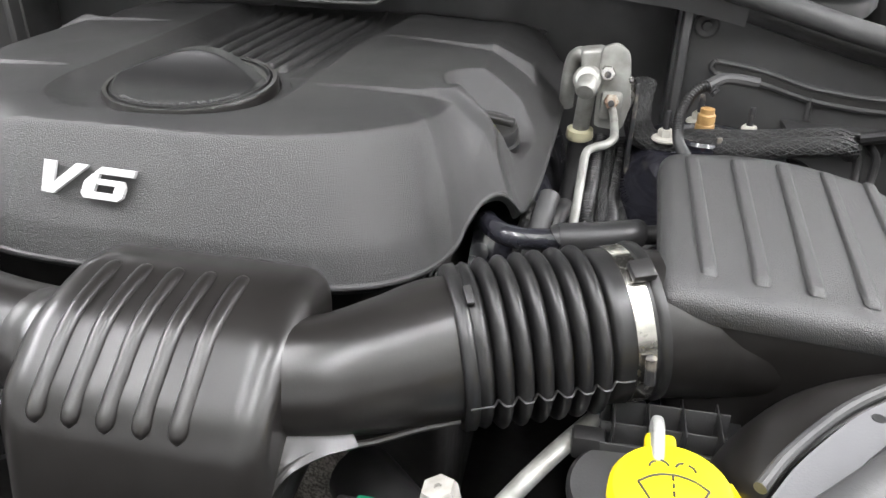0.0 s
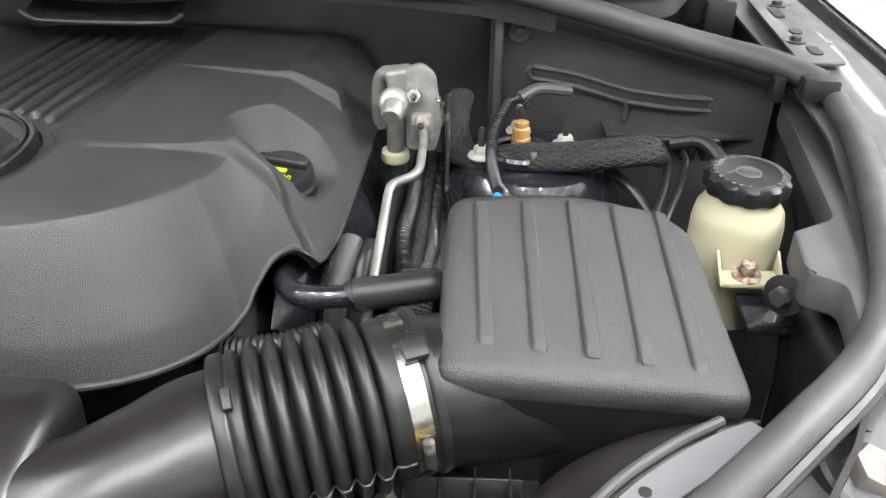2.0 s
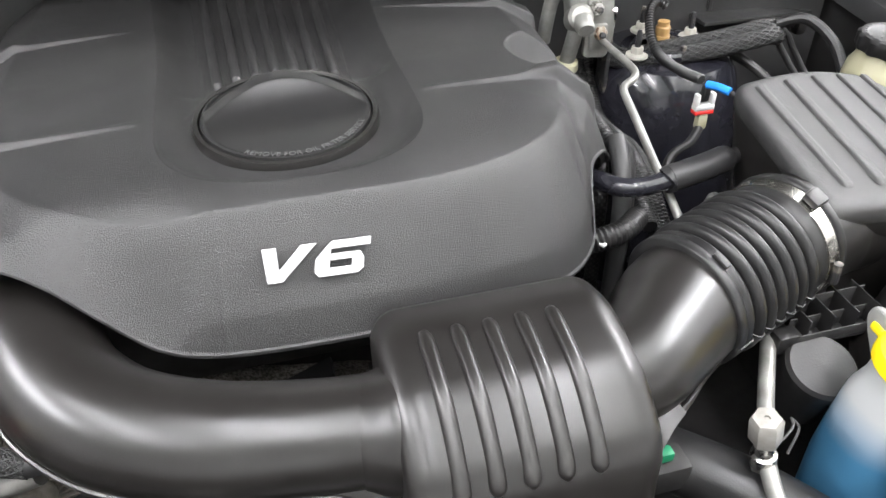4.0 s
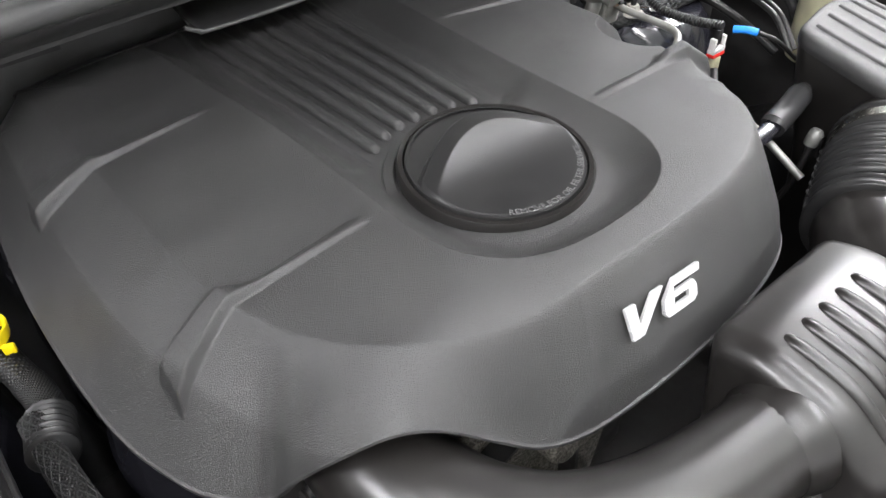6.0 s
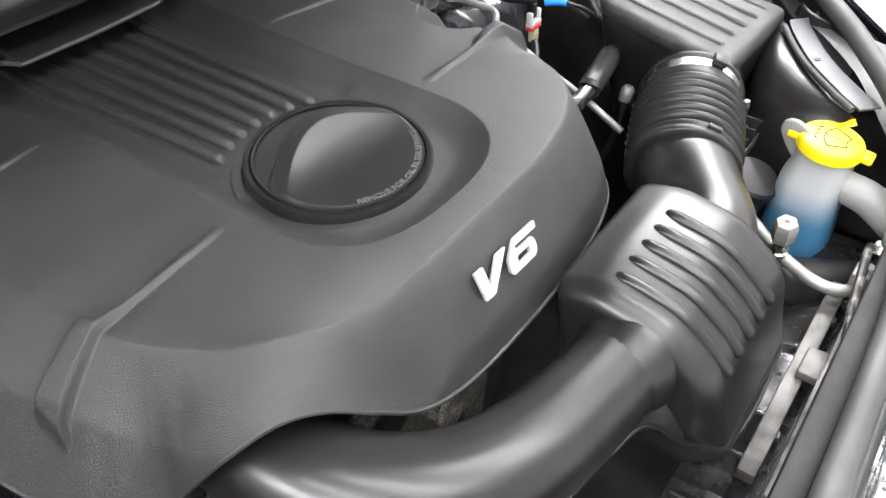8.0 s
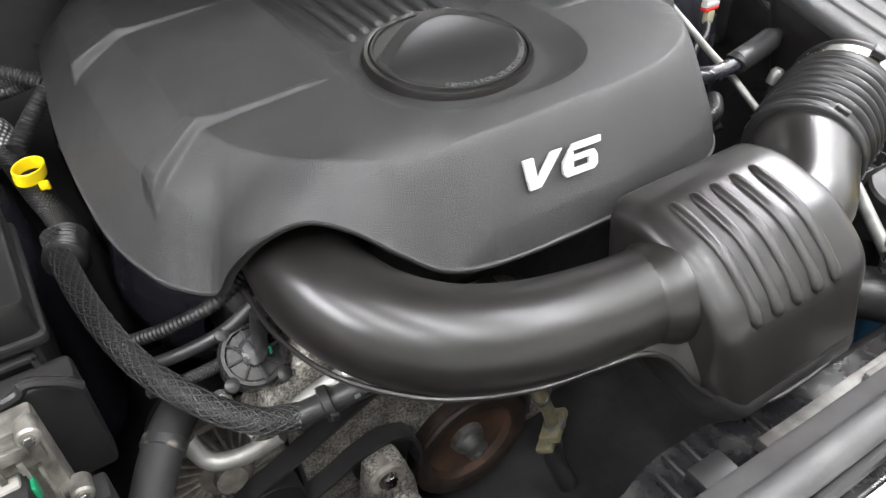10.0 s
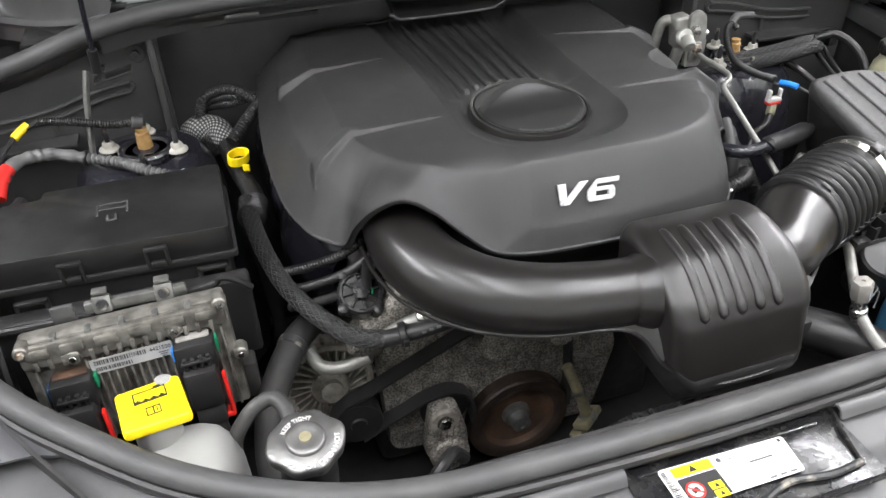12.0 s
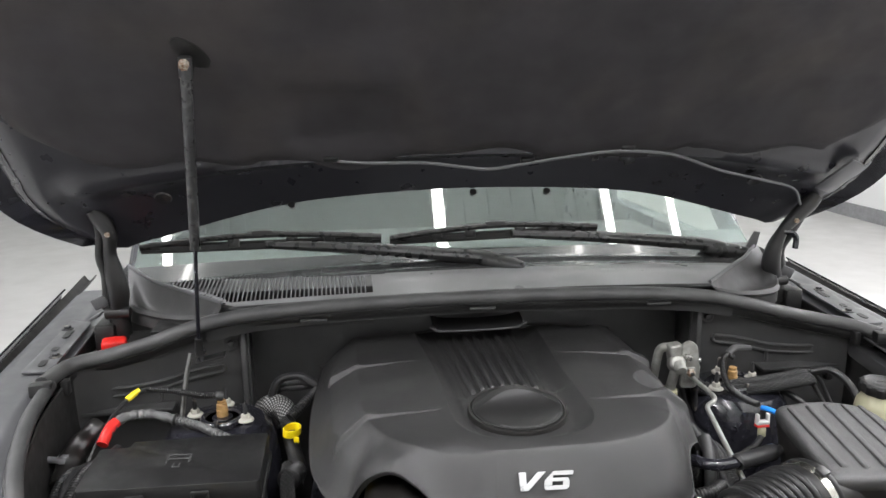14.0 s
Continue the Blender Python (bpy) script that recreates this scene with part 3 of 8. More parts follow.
def engine_cover():
    t = thing("engine_cover", "grained dark grey plastic engine cover with ribs and folded ridges", "engine cover", at=(0, -0.12, 0.94))
    out = cover_outline()
    n, rings = len(out), 310
    c = np.array([0.0, -0.11])
    f = (np.arange(rings) / rings) ** 1.15
    P = out[None, :, :2] + (c - out[:, :2])[None] * f[:, None, None]
    flat = P.reshape(-1, 2)
    near = edge_distance(flat, out[::5])
    near[:n] = 0.0
    whole = cover_outline(True)
    d = edge_distance(flat, whole)
    # height of the whole edge in each direction from the middle
    turn = np.arctan2(whole[:, 1] - c[1], whole[:, 0] - c[0])
    order = np.argsort(turn)
    ze = np.interp(np.arctan2(flat[:, 1] - c[1], flat[:, 0] - c[0]), turn[order], whole[order, 2], period=2 * math.pi)
    z = cover_height(flat[:, 0], flat[:, 1], d, ze)
    # the edge itself follows the cut line, the shell eases into it
    gap = np.tile(out[:, 2] - z[:n], rings)
    z = z + gap * np.exp(-(near / 0.036) ** 2)
    mid = float(np.mean(out[:, 2]))
    vs = [(p[0], p[1], h) for p, h in zip(flat, z)]
    fs = [(i * n + k, i * n + (k + 1) % n, (i + 1) * n + (k + 1) % n, (i + 1) * n + k) for i in range(rings - 1) for k in range(n)]
    vs.append((c[0], c[1], float(cover_height(np.array([c[0]]), np.array([c[1]]), np.array([0.25]), np.array([mid]))[0])))
    fs += [((rings - 1) * n + k, (rings - 1) * n + (k + 1) % n, len(vs) - 1) for k in range(n)]
    # rolled lip and inner skirt
    nrm = np.stack([np.roll(out, -1, 0)[:, 1] - np.roll(out, 1, 0)[:, 1], -(np.roll(out, -1, 0)[:, 0] - np.roll(out, 1, 0)[:, 0])], 1)
    nrm /= np.linalg.norm(nrm, axis=1)[:, None]
    prev = 0
    for off, dz in ((0.0018, -0.001), (0.0022, -0.0035), (0.0005, -0.005), (-0.003, -0.0045), (-0.006, -0.012), (-0.010, 0.002)):
        o = len(vs)
        vs += [(p[0] + q[0] * off, p[1] + q[1] * off, p[2] + dz) for p, q in zip(out, nrm)]
        fs += [(prev + (k + 1) % n, prev + k, o + k, o + (k + 1) % n) for k in range(n)]
        prev = o
    part("shell", (vs, fs), M_COVER, t, angle=50)
    # seven ribs behind the filter cap
    for i in range(7):
        x0 = (i - 3) * 0.0198
        y0 = -0.24 + math.sqrt(0.106 ** 2 - (x0 * 0.95) ** 2)
        ys = np.linspace(y0, 0.197, 60)
        xs = -0.006 + x0 * (1 + 0.22 * np.clip((ys + 0.165) / 0.36, 0, 1))
        line = np.stack([xs, ys], 1)
        h = cover_height(xs, ys, edge_distance(line, out[::6]), np.full(60, 1.03))

        def rib(u, v, xs=xs, ys=ys, h=h):
            k = u * 59
            end = math.sqrt(max(0.0, 1 - (1 - min(1, u / 0.02)) ** 2)) * math.sqrt(max(0.0, min(1, (1 - u) / 0.02)))
            a = math.pi * v
            w = 0.0058 * (0.35 + 0.65 * end)
            return float(np.interp(k, range(60), xs)) - w * math.cos(a), float(np.interp(k, range(60), ys)), float(np.interp(k, range(60), h)) - 0.0015 + 0.0085 * math.sin(a) ** 0.6 * (0.1 + 0.9 * end)
        part("rib", grid_sheet(rib, 90, 12), M_COVER, t, angle=70)
    # badge on the front slope
    up = V(0, 0.013, 0.0245).normalized()
    right = V(1, -0.03, -0.02).normalized()
    nor = right.cross(up).normalized()
    bm4 = Matrix((right, nor.cross(right), nor)).transposed().to_4x4()
    org = V(-0.0465, -0.4275, 1.0095) + nor * 0.0030
    place = Matrix.Translation(org) @ bm4
    sh = lambda pts: [(0.00096 * (x + 0.22 * y), 0.001 * y) for x, y in pts]
    part("badge_letter", plate(sh([(-6, 27), (5.5, 27), (9.5, 9), (25, 27), (38, 27), (13.5, 0), (1, 0)]), 0.004, 0.0008, place), M_BADGE, t, "satin silver letter V", False)
    six = [sh(p) for p in ([(38, 4), (42, 0), (74, 0), (78, 3.5), (78, 6), (42, 6), (38, 7)], [(38, 7.2), (42, 6.2), (50, 6.2), (50, 20.8), (44, 20.8), (38, 14)], [(44, 21), (82, 21), (82, 27), (50, 27)], [(50.2, 12), (77.8, 12), (74, 17), (50.2, 17)], [(68, 6.2), (78, 6.2), (77.8, 11.8), (68, 11.8)])]
    data = None
    for p in six:
        bm = plate(p, 0.004, 0.0005, place)
        bm.verts.index_update()
        q = ([tuple(v.co) for v in bm.verts], [[v.index for v in g.verts] for g in bm.faces])
        bm.free()
        data = q if data is None else join(data, q)
    part("badge_digit", data, M_BADGE, t, "satin silver digit 6", False)
    return t


engine_cover()


def filter_cap():
    base = V(-0.005, -0.24, 1.0480)
    t = thing("oil_filter_cap", "round dark plastic filter access cap with a raised grip", "cap", at=base)
    m = axis(base, (0, -0.06, 1))
    part("rim", lathe([(0.086, -0.006), (0.087, 0.006), (0.085, 0.010), (0.081, 0.010), (0.080, 0.004), (0.080, -0.006)], 72, m), M_DUCT, t)
    # one moulding: flat half behind, a raised band across as grip, a trough sloping down in front of it
    def face(x, y):
        r = math.hypot(x, y)
        crest = 0.024 - 0.034 * (x / 0.0785) ** 2
        slope = lambda q: 0.0035 + 0.0235 * (max(0.0, q + 0.055) / 0.079) ** 3.2
        band = slope(crest) - 0.0012 - 0.02 * max(0.0, y - crest)
        z = slope(y)
        z = 0.5 * (z + band - math.sqrt((z - band) ** 2 + 0.0005 ** 2))
        behind = float(sstep(crest + 0.015, crest + 0.024, y))
        z += (0.0015 - z) * behind
        z *= 1 - 0.45 * float(sstep(0.074, 0.0785, r))
        return 0.0082 + z

    def top(u, v):
        r = 0.0785 * u
        a = 2 * math.pi * v
        x, y = r * math.cos(a), r * math.sin(a)
        return m @ V(x, y, face(x, y))
    part("disc", grid_sheet(top, 110, 400), M_CAPDISC, t, "moulded disc with a ridge as grip", angle=32)
    part("disc_edge", lathe([(0.0795, -0.004), (0.0795, 0.0085), (0.0785, 0.0112), (0.076, 0.0112)], 72, m, None, False), M_CAPDISC, t)
    cu = words("lettering", "REMOVE FOR OIL FILTER SERVICE", 0.0085, 0.0004, Matrix.Identity(4), M_EMBOSS, t, "small raised lettering")
    for v in cu.data.vertices:
        x, y, z = v.co
        a = -math.pi / 2 + x / 0.0735 + 0.25
        r = 0.0735 - y
        v.co = m @ V(r * math.cos(a), r * math.sin(a), 0.0118 + z)
    return t


filter_cap()


def oil_filler():
    base = V(0.292, -0.173, 1.000)
    t = thing("oil_filler_cap", "black oil filler cap with lime print, sunk in the engine cover", "cap", at=base)
    m = pose(*base, 8, 6, -6)
    part("collar", lathe([(0.034, -0.012), (0.034, 0.002), (0.031, 0.004)], 40, m), M_BLACK, t)
    part("knob", lathe([(0.031, -0.004), (0.031, 0.014), (0.029, 0.018), (0.0, 0.019)], 40, m, lambda a, r, z: r * (1 + 0.012 * math.sin(14 * a))), M_BLACK, t)
    part("grip", box((0.050, 0.011, 0.010), 0.003, 3, m @ Matrix.Translation((0, 0.005, 0.021))), M_BLACK, t)
    words("print", "5W-20", 0.0105, 0.0002, m @ pose(0, -0.019, 0.0195), M_LIME, t, "lime oil grade print")
    part("oil_can_mark", box((0.014, 0.006, 0.0005), 0, 1, m @ Matrix.Translation((0, -0.008, 0.0195))), M_LIME, t, "lime oil can mark")


oil_filler()


# ---- air intake ----
RES_PROFILE = rounded([(-0.450, 0.984), (-0.490, 0.996), (-0.556, 0.984), (-0.607, 0.946), (-0.632, 0.856), (-0.612, 0.834), (-0.480, 0.834), (-0.462, 0.860)], [0.012, 0.02, 0.018, 0.022, 0.02, 0.015, 0.02, 0.02], 5)


def draw_up(data):
    """Draws the lower corners of the resonator up towards its ducts."""
    vs = []
    for x, y, z in data[0]:
        f = float(sstep(0.0, 0.055, x) * (1 - sstep(0.185, 0.228, x)))
        k = 0.35 + 0.65 * f
        vs.append((x, y + (0.02 * (1 - f) if y < -0.56 and z < 0.9 else 0), z if z > 0.91 else 0.91 - (0.91 - z) * k))
    return vs, data[1]


def resonator():
    t = thing("intake_resonator", "black moulded intake resonator with five ribs and a curved duct", "air duct", at=(0.12, -0.54, 0.836))
    part("body", draw_up(extrude_x(RES_PROFILE, 0.024, 0.216, 0.024, 6)), M_DUCT, t, angle=60)
    for i in range(5):
        x = 0.0605 + i * 0.0252
        part("rib", tube([(x, -0.496, 0.986, 0.001), (x, -0.501, 0.9905, 0.0066), (x, -0.530, 0.9875, 0.0066), (x, -0.556, 0.980, 0.0068), (x, -0.578, 0.965, 0.0068), (x - 0.0005, -0.596, 0.950, 0.0068), (x - 0.001, -0.606, 0.940, 0.0064), (x - 0.001, -0.609, 0.934, 0.001)], n=12, seg=5), M_DUCT, t)
    # duct towards the engine
    part("elbow", tube([(-0.222, -0.26, 0.944, 0.046), (-0.230, -0.34, 0.958, 0.0475), (-0.228, -0.393, 0.960, 0.048), (-0.208, -0.443, 0.954, 0.047), (-0.166, -0.485, 0.946, 0.046), (-0.105, -0.511, 0.940, 0.0445), (-0.03, -0.524, 0.936, 0.0425), (0.035, -0.529, 0.934, 0.042)], n=32, seg=10), M_DUCT, t, angle=80)
    part("shoulder", tube([(0.004, -0.528, 0.934, 0.0420), (0.012, -0.529, 0.934, 0.0445), (0.024, -0.530, 0.933, 0.0490), (0.045, -0.531, 0.932, 0.0505)], n=32, seg=3), M_DUCT, t)
    part("seam", tube([(-0.281, -0.33, 0.938), (-0.277, -0.395, 0.936), (-0.253, -0.458, 0.930), (-0.198, -0.513, 0.922), (-0.125, -0.545, 0.916), (-0.055, -0.558, 0.914), (-0.018, -0.564, 0.910), (0.006, -0.575, 0.896), (0.024, -0.600, 0.870), (0.065, -0.628, 0.853), (0.12, -0.633, 0.850), (0.175, -0.628, 0.853), (0.203, -0.610, 0.872), (0.216, -0.590, 0.898), (0.235, -0.570, 0.908), (0.27, -0.548, 0.905), (0.30, -0.524, 0.902), (0.325, -0.508, 0.900)], 0.0026, 8, 10), M_DUCT, t)
    # webs between the ducts and the lower edge of the body
    for a, b, c in (([(-0.040, -0.561, 0.912), (-0.012, -0.566, 0.908), (0.006, -0.576, 0.896), (0.022, -0.598, 0.872)], [(-0.030, -0.556, 0.925), (0.000, -0.556, 0.922), (0.020, -0.560, 0.918), (0.034, -0.584, 0.905)], "web"),
                    ([(0.262, -0.556, 0.905), (0.240, -0.572, 0.905), (0.222, -0.588, 0.898), (0.208, -0.606, 0.876)], [(0.252, -0.545, 0.915), (0.232, -0.552, 0.918), (0.214, -0.562, 0.918), (0.198, -0.590, 0.908)], "web")):
        lo, hi = np.array(curve_points(a, 6)), np.array(curve_points(b, 6))
        part(c, grid_sheet(lambda u, v, lo=lo, hi=hi: tuple(lo[round(u * 18)] * (1 - v) + hi[round(u * 18)] * v), 18, 6, 0.003), M_DUCT, t, angle=60)
    # neck towards the bellows
    part("neck", tube([(0.195, -0.535, 0.938, 0.043), (0.232, -0.523, 0.938, 0.044), (0.265, -0.497, 0.934, 0.050), (0.292, -0.473, 0.931, 0.056), (0.313, -0.458, 0.930, 0.057)], n=32, seg=8), M_DUCT, t, angle=80)
    low = rounded([(-0.628, 0.866), (-0.634, 0.852), (-0.628, 0.838), (-0.600, 0.800), (-0.490, 0.800), (-0.470, 0.866)], 0.008, 3)
    part("lower_shell", draw_up(extrude_x(low, 0.030, 0.210, 0.022, 5)), M_BLACK, t, "dull black lower shell", angle=60)
    return t


resonator()
BEL_A, BEL_B = V(0.308, -0.458, 0.929), V(0.4355, -0.4105, 0.9405)


def bellows():
    d = BEL_B - BEL_A
    length = d.length
    t = thing("intake_bellows", "ribbed black rubber intake bellows with a bright steel clamp", "air hose", at=BEL_A)
    m = axis(BEL_A, d)
    prof = [(0.054, 0.0), (0.0635, 0.0), (0.065, 0.002), (0.065, 0.009), (0.062, 0.011), (0.063, 0.013), (0.065, 0.0165), (0.063, 0.020), (0.056, 0.023)]
    z = 0.023
    for k in range(6):
        for a in np.linspace(0, math.pi, 11):
            prof.append((0.0515 + 0.0155 * math.sin(a) ** 1.1, z + 0.0073 - 0.0071 * math.cos(a)))
        z += 0.0146
    prof += [(0.0575, z + 0.001), (0.0605, z + 0.003), (0.0615, z + 0.008), (0.0615, z + 0.034), (0.0635, z + 0.035), (0.0645, z + 0.038), (0.0635, z + 0.042), (0.052, z + 0.042)]
    part("sleeve", lathe(prof, 64, m), M_BELLOWS, t, angle=60)
    zc = z + 0.016
    part("clamp_band", lathe([(0.0617, zc), (0.0628, zc + 0.0004), (0.0628, zc + 0.0146), (0.0617, zc + 0.015)], 64, m), M_BAND, t, "bright steel clamp band")
    # moulded parting line and tabs
    for ang, name in ((188, "parting_rib"), (8, "parting_rib")):
        ca, sa = math.cos(radians(ang)), math.sin(radians(ang))
        line = [(0.0655, 0.003), (0.0655, 0.016), (0.0655, 0.0195)]
        for k in range(6):
            line += [(0.0605, 0.0238 + 0.0146 * k), (0.0670, 0.0276 + 0.0146 * k), (0.0674, 0.0303 + 0.0146 * k), (0.0670, 0.0330 + 0.0146 * k)]
        line += [(0.0605, z + 0.001), (0.0622, z + 0.006), (0.0622, z + 0.015)]
        part(name, tube([(m @ V(ca * r, sa * r, q))[:] for r, q in line], 0.0011, 6, 4), M_BELLOWS, t)
    tabm = m @ Matrix.Rotation(radians(112), 4, "Z")
    part("clamp_tab", box((0.008, 0.017, 0.018), 0.002, 2, tabm @ Matrix.Translation((0.067, 0, zc + 0.014))), M_BLACK, t, "black locating tab")
    scm = m @ Matrix.Rotation(radians(178), 4, "Z")
    part("clamp_screw", tube([(scm @ V(0.066, -0.011, zc + 0.008))[:], (scm @ V(0.066, 0.011, zc + 0.008))[:]], 0.0042, 10, 2), M_WORN, t, "worn clamp screw")
    tb2 = m @ Matrix.Rotation(radians(112), 4, "Z")
    part("locating_tab", box((0.004, 0.016, 0.006), 0.001, 2, tb2 @ Matrix.Translation((0.066, 0, 0.012))), M_RUBBER, t)
    return t


bellows()


def air_box():
    t = thing("air_filter_box", "black plastic air filter box with five raised strips on its lid", "filter box", at=(0.58, -0.36, 0.78))

    def lid_z(x, y):
        bx, by = (x - 0.460) / 0.215, (y + 0.440) / 0.19
        z = (0.993 * (1 - bx) + 0.977 * bx) * (1 - by) + (1.037 * (1 - bx) + 1.002 * bx) * by
        return z + 0.008 * math.sin(math.pi * min(max(bx, 0), 1)) * (0.3 + 0.7 * by)
    # lofted shell: sections from the lid down to the tray
    def ring(inset, dz, flare):
        poly = rounded([(0.457 + inset, -0.444 + inset), (0.682 - inset, -0.442 + inset), (0.678 - inset, -0.250 - inset), (0.655 - inset, -0.232 - inset), (0.56, -0.238 - inset), (0.460 + inset, -0.258 - inset)], [0.012, 0.012, 0.02, 0.03, 0.05, 0.02], 5)
        cx, cy = 0.570, -0.348
        return [(cx + (x - cx) * flare, cy + (y - cy) * flare, lid_z(x, y) + dz) for x, y in poly]
    levels = [ring(0.012, 0.0, 1), ring(0.006, -0.001, 1), ring(0.0025, -0.0035, 1), ring(0.0005, -0.008, 1), ring(0.0, -0.016, 1), ring(0.001, -0.022, 0.998)]
    lower = [ring(0.002, -0.018, 0.99), ring(0.0, -0.03, 0.975), ring(0.0, -0.07, 0.920), ring(0.0, -0.12, 0.830), ring(0.0, -0.16, 0.74), ring(0.0, -0.24, 0.66)]
    n = len(levels[0])
    vs = [v for lv in levels for v in lv]
    fs = [(i * n + k, i * n + (k + 1) % n, (i + 1) * n + (k + 1) % n, (i + 1) * n + k) for i in range(len(levels) - 1) for k in range(n)]
    # lid surface as rings towards its middle
    for q in (0.85, 0.7, 0.5, 0.3, 0.1):
        o = len(vs)
        for x, y, z in levels[0]:
            px, py = 0.570 + (x - 0.570) * q, -0.348 + (y + 0.348) * q
            vs.append((px, py, lid_z(px, py)))
        prev = 0 if q == 0.85 else o - n
        fs += [(o + k, o + (k + 1) % n, prev + (k + 1) % n, prev + k) for k in range(n)]
    fs.append(tuple(len(vs) - n + k for k in range(n)))
    part("lid", (vs, fs), M_COVER, t, "grained lid", angle=55)
    vs = [v for lv in lower for v in lv]
    fs = [(i * n + k, i * n + (k + 1) % n, (i + 1) * n + (k + 1) % n, (i + 1) * n + k) for i in range(len(lower) - 1) for k in range(n)]
    part("body", (vs, fs), M_DUCT, t, angle=55)
    # strips on the lid
    for i in range(5):
        xa, xb = 0.488 + i * 0.0402, 0.4935 + i * 0.0384
        ya, yb = -0.270 + 0.007 * i, -0.420 - 0.001 * i

        def strip(u, v, xa=xa, xb=xb, ya=ya, yb=yb):
            x, y = xa + (xb - xa) * u, ya + (yb - ya) * u
            w = 0.0065 * (1 - 0.30 * max(0, (u - 0.975) / 0.025) ** 3)
            px = x + w * (2 * v - 1)
            return px, y, lid_z(px, y) + 0.0036 * (1 - (2 * v - 1) ** 6) * min(1, (1 - u) / 0.022) - 0.0004
        part("strip", grid_sheet(strip, 40, 10), M_COVER, t, angle=50)
    # outlet towards the bellows, flowing into the front wall
    part("outlet", tube([(0.435, -0.411, 0.940, 0.058), (0.460, -0.403, 0.939, 0.059), (0.505, -0.390, 0.933, 0.057), (0.55, -0.387, 0.925, 0.050), (0.60, -0.375, 0.905, 0.036), (0.63, -0.37, 0.90, 0.015)], n=32, seg=6), M_DUCT, t, angle=80)
    for k in range(2):
        part("side_clip", box((0.008, 0.02, 0.03), 0.002, 2, Matrix.Translation((0.463, -0.32 - 0.09 * k, 0.90))), M_BLACK, t)
    # open ribbed tray below the front wall
    tray = thing("air_box_tray", "black ribbed plastic tray under the air filter box", "bracket", at=(0.48, -0.48, 0.87))
    part("deck", span(0.425, 0.54, -0.487, -0.420, 0.866, 0.870, 0.001), M_INKSHADE, tray)
    for k in range(4):
        part("rib", span(0.436 + 0.026 * k, 0.4374 + 0.026 * k, -0.486, -0.442, 0.870, 0.898, 0.0004), M_BLACK, tray)
    for y, z in ((-0.487, 0.882), (-0.470, 0.888), (-0.452, 0.896)):
        part("rail", span(0.428, 0.524, y, y + 0.0016, 0.870, z, 0.0005), M_PANEL, tray)
    part("catch", box((0.026, 0.018, 0.022), 0.004, 2, Matrix.Translation((0.420, -0.478, 0.872))), M_BLACK, tray)


air_box()
# ---- car body ----
SEAL = [(-0.855, 0.0, 1.056), (-0.845, -0.14, 1.042), (-0.815, -0.28, 1.010), (-0.760, -0.40, 0.975), (-0.690, -0.485, 0.948), (-0.615, -0.550, 0.930), (-0.530, -0.615, 0.918), (-0.435, -0.666, 0.912), (-0.335, -0.698, 0.910), (-0.22, -0.708, 0.908), (0.0, -0.712, 0.908),
        (0.22, -0.708, 0.908), (0.335, -0.698, 0.912), (0.435, -0.674, 0.930), (0.520, -0.630, 0.960), (0.615, -0.553, 0.984), (0.690, -0.487, 0.995), (0.755, -0.425, 1.005), (0.800, -0.352, 1.015), (0.838, -0.235, 1.027), (0.866, -0.12, 1.040), (0.882, 0.0, 1.050)]
REAR_SEAL = [(-0.870, 0.01, 1.056), (-0.845, 0.085, 1.062), (-0.77, 0.110, 1.072), (-0.69, 0.112, 1.092), (-0.60, 0.110, 1.122), (-0.50, 0.106, 1.142), (-0.35, 0.102, 1.153), (-0.15, 0.100, 1.158), (0.0, 0.100, 1.158), (0.15, 0.100, 1.156), (0.35, 0.102, 1.148), (0.50, 0.106, 1.134), (0.60, 0.108, 1.112), (0.70, 0.106, 1.085), (0.78, 0.092, 1.068), (0.845, 0.055, 1.060), (0.880, 0.012, 1.052)]


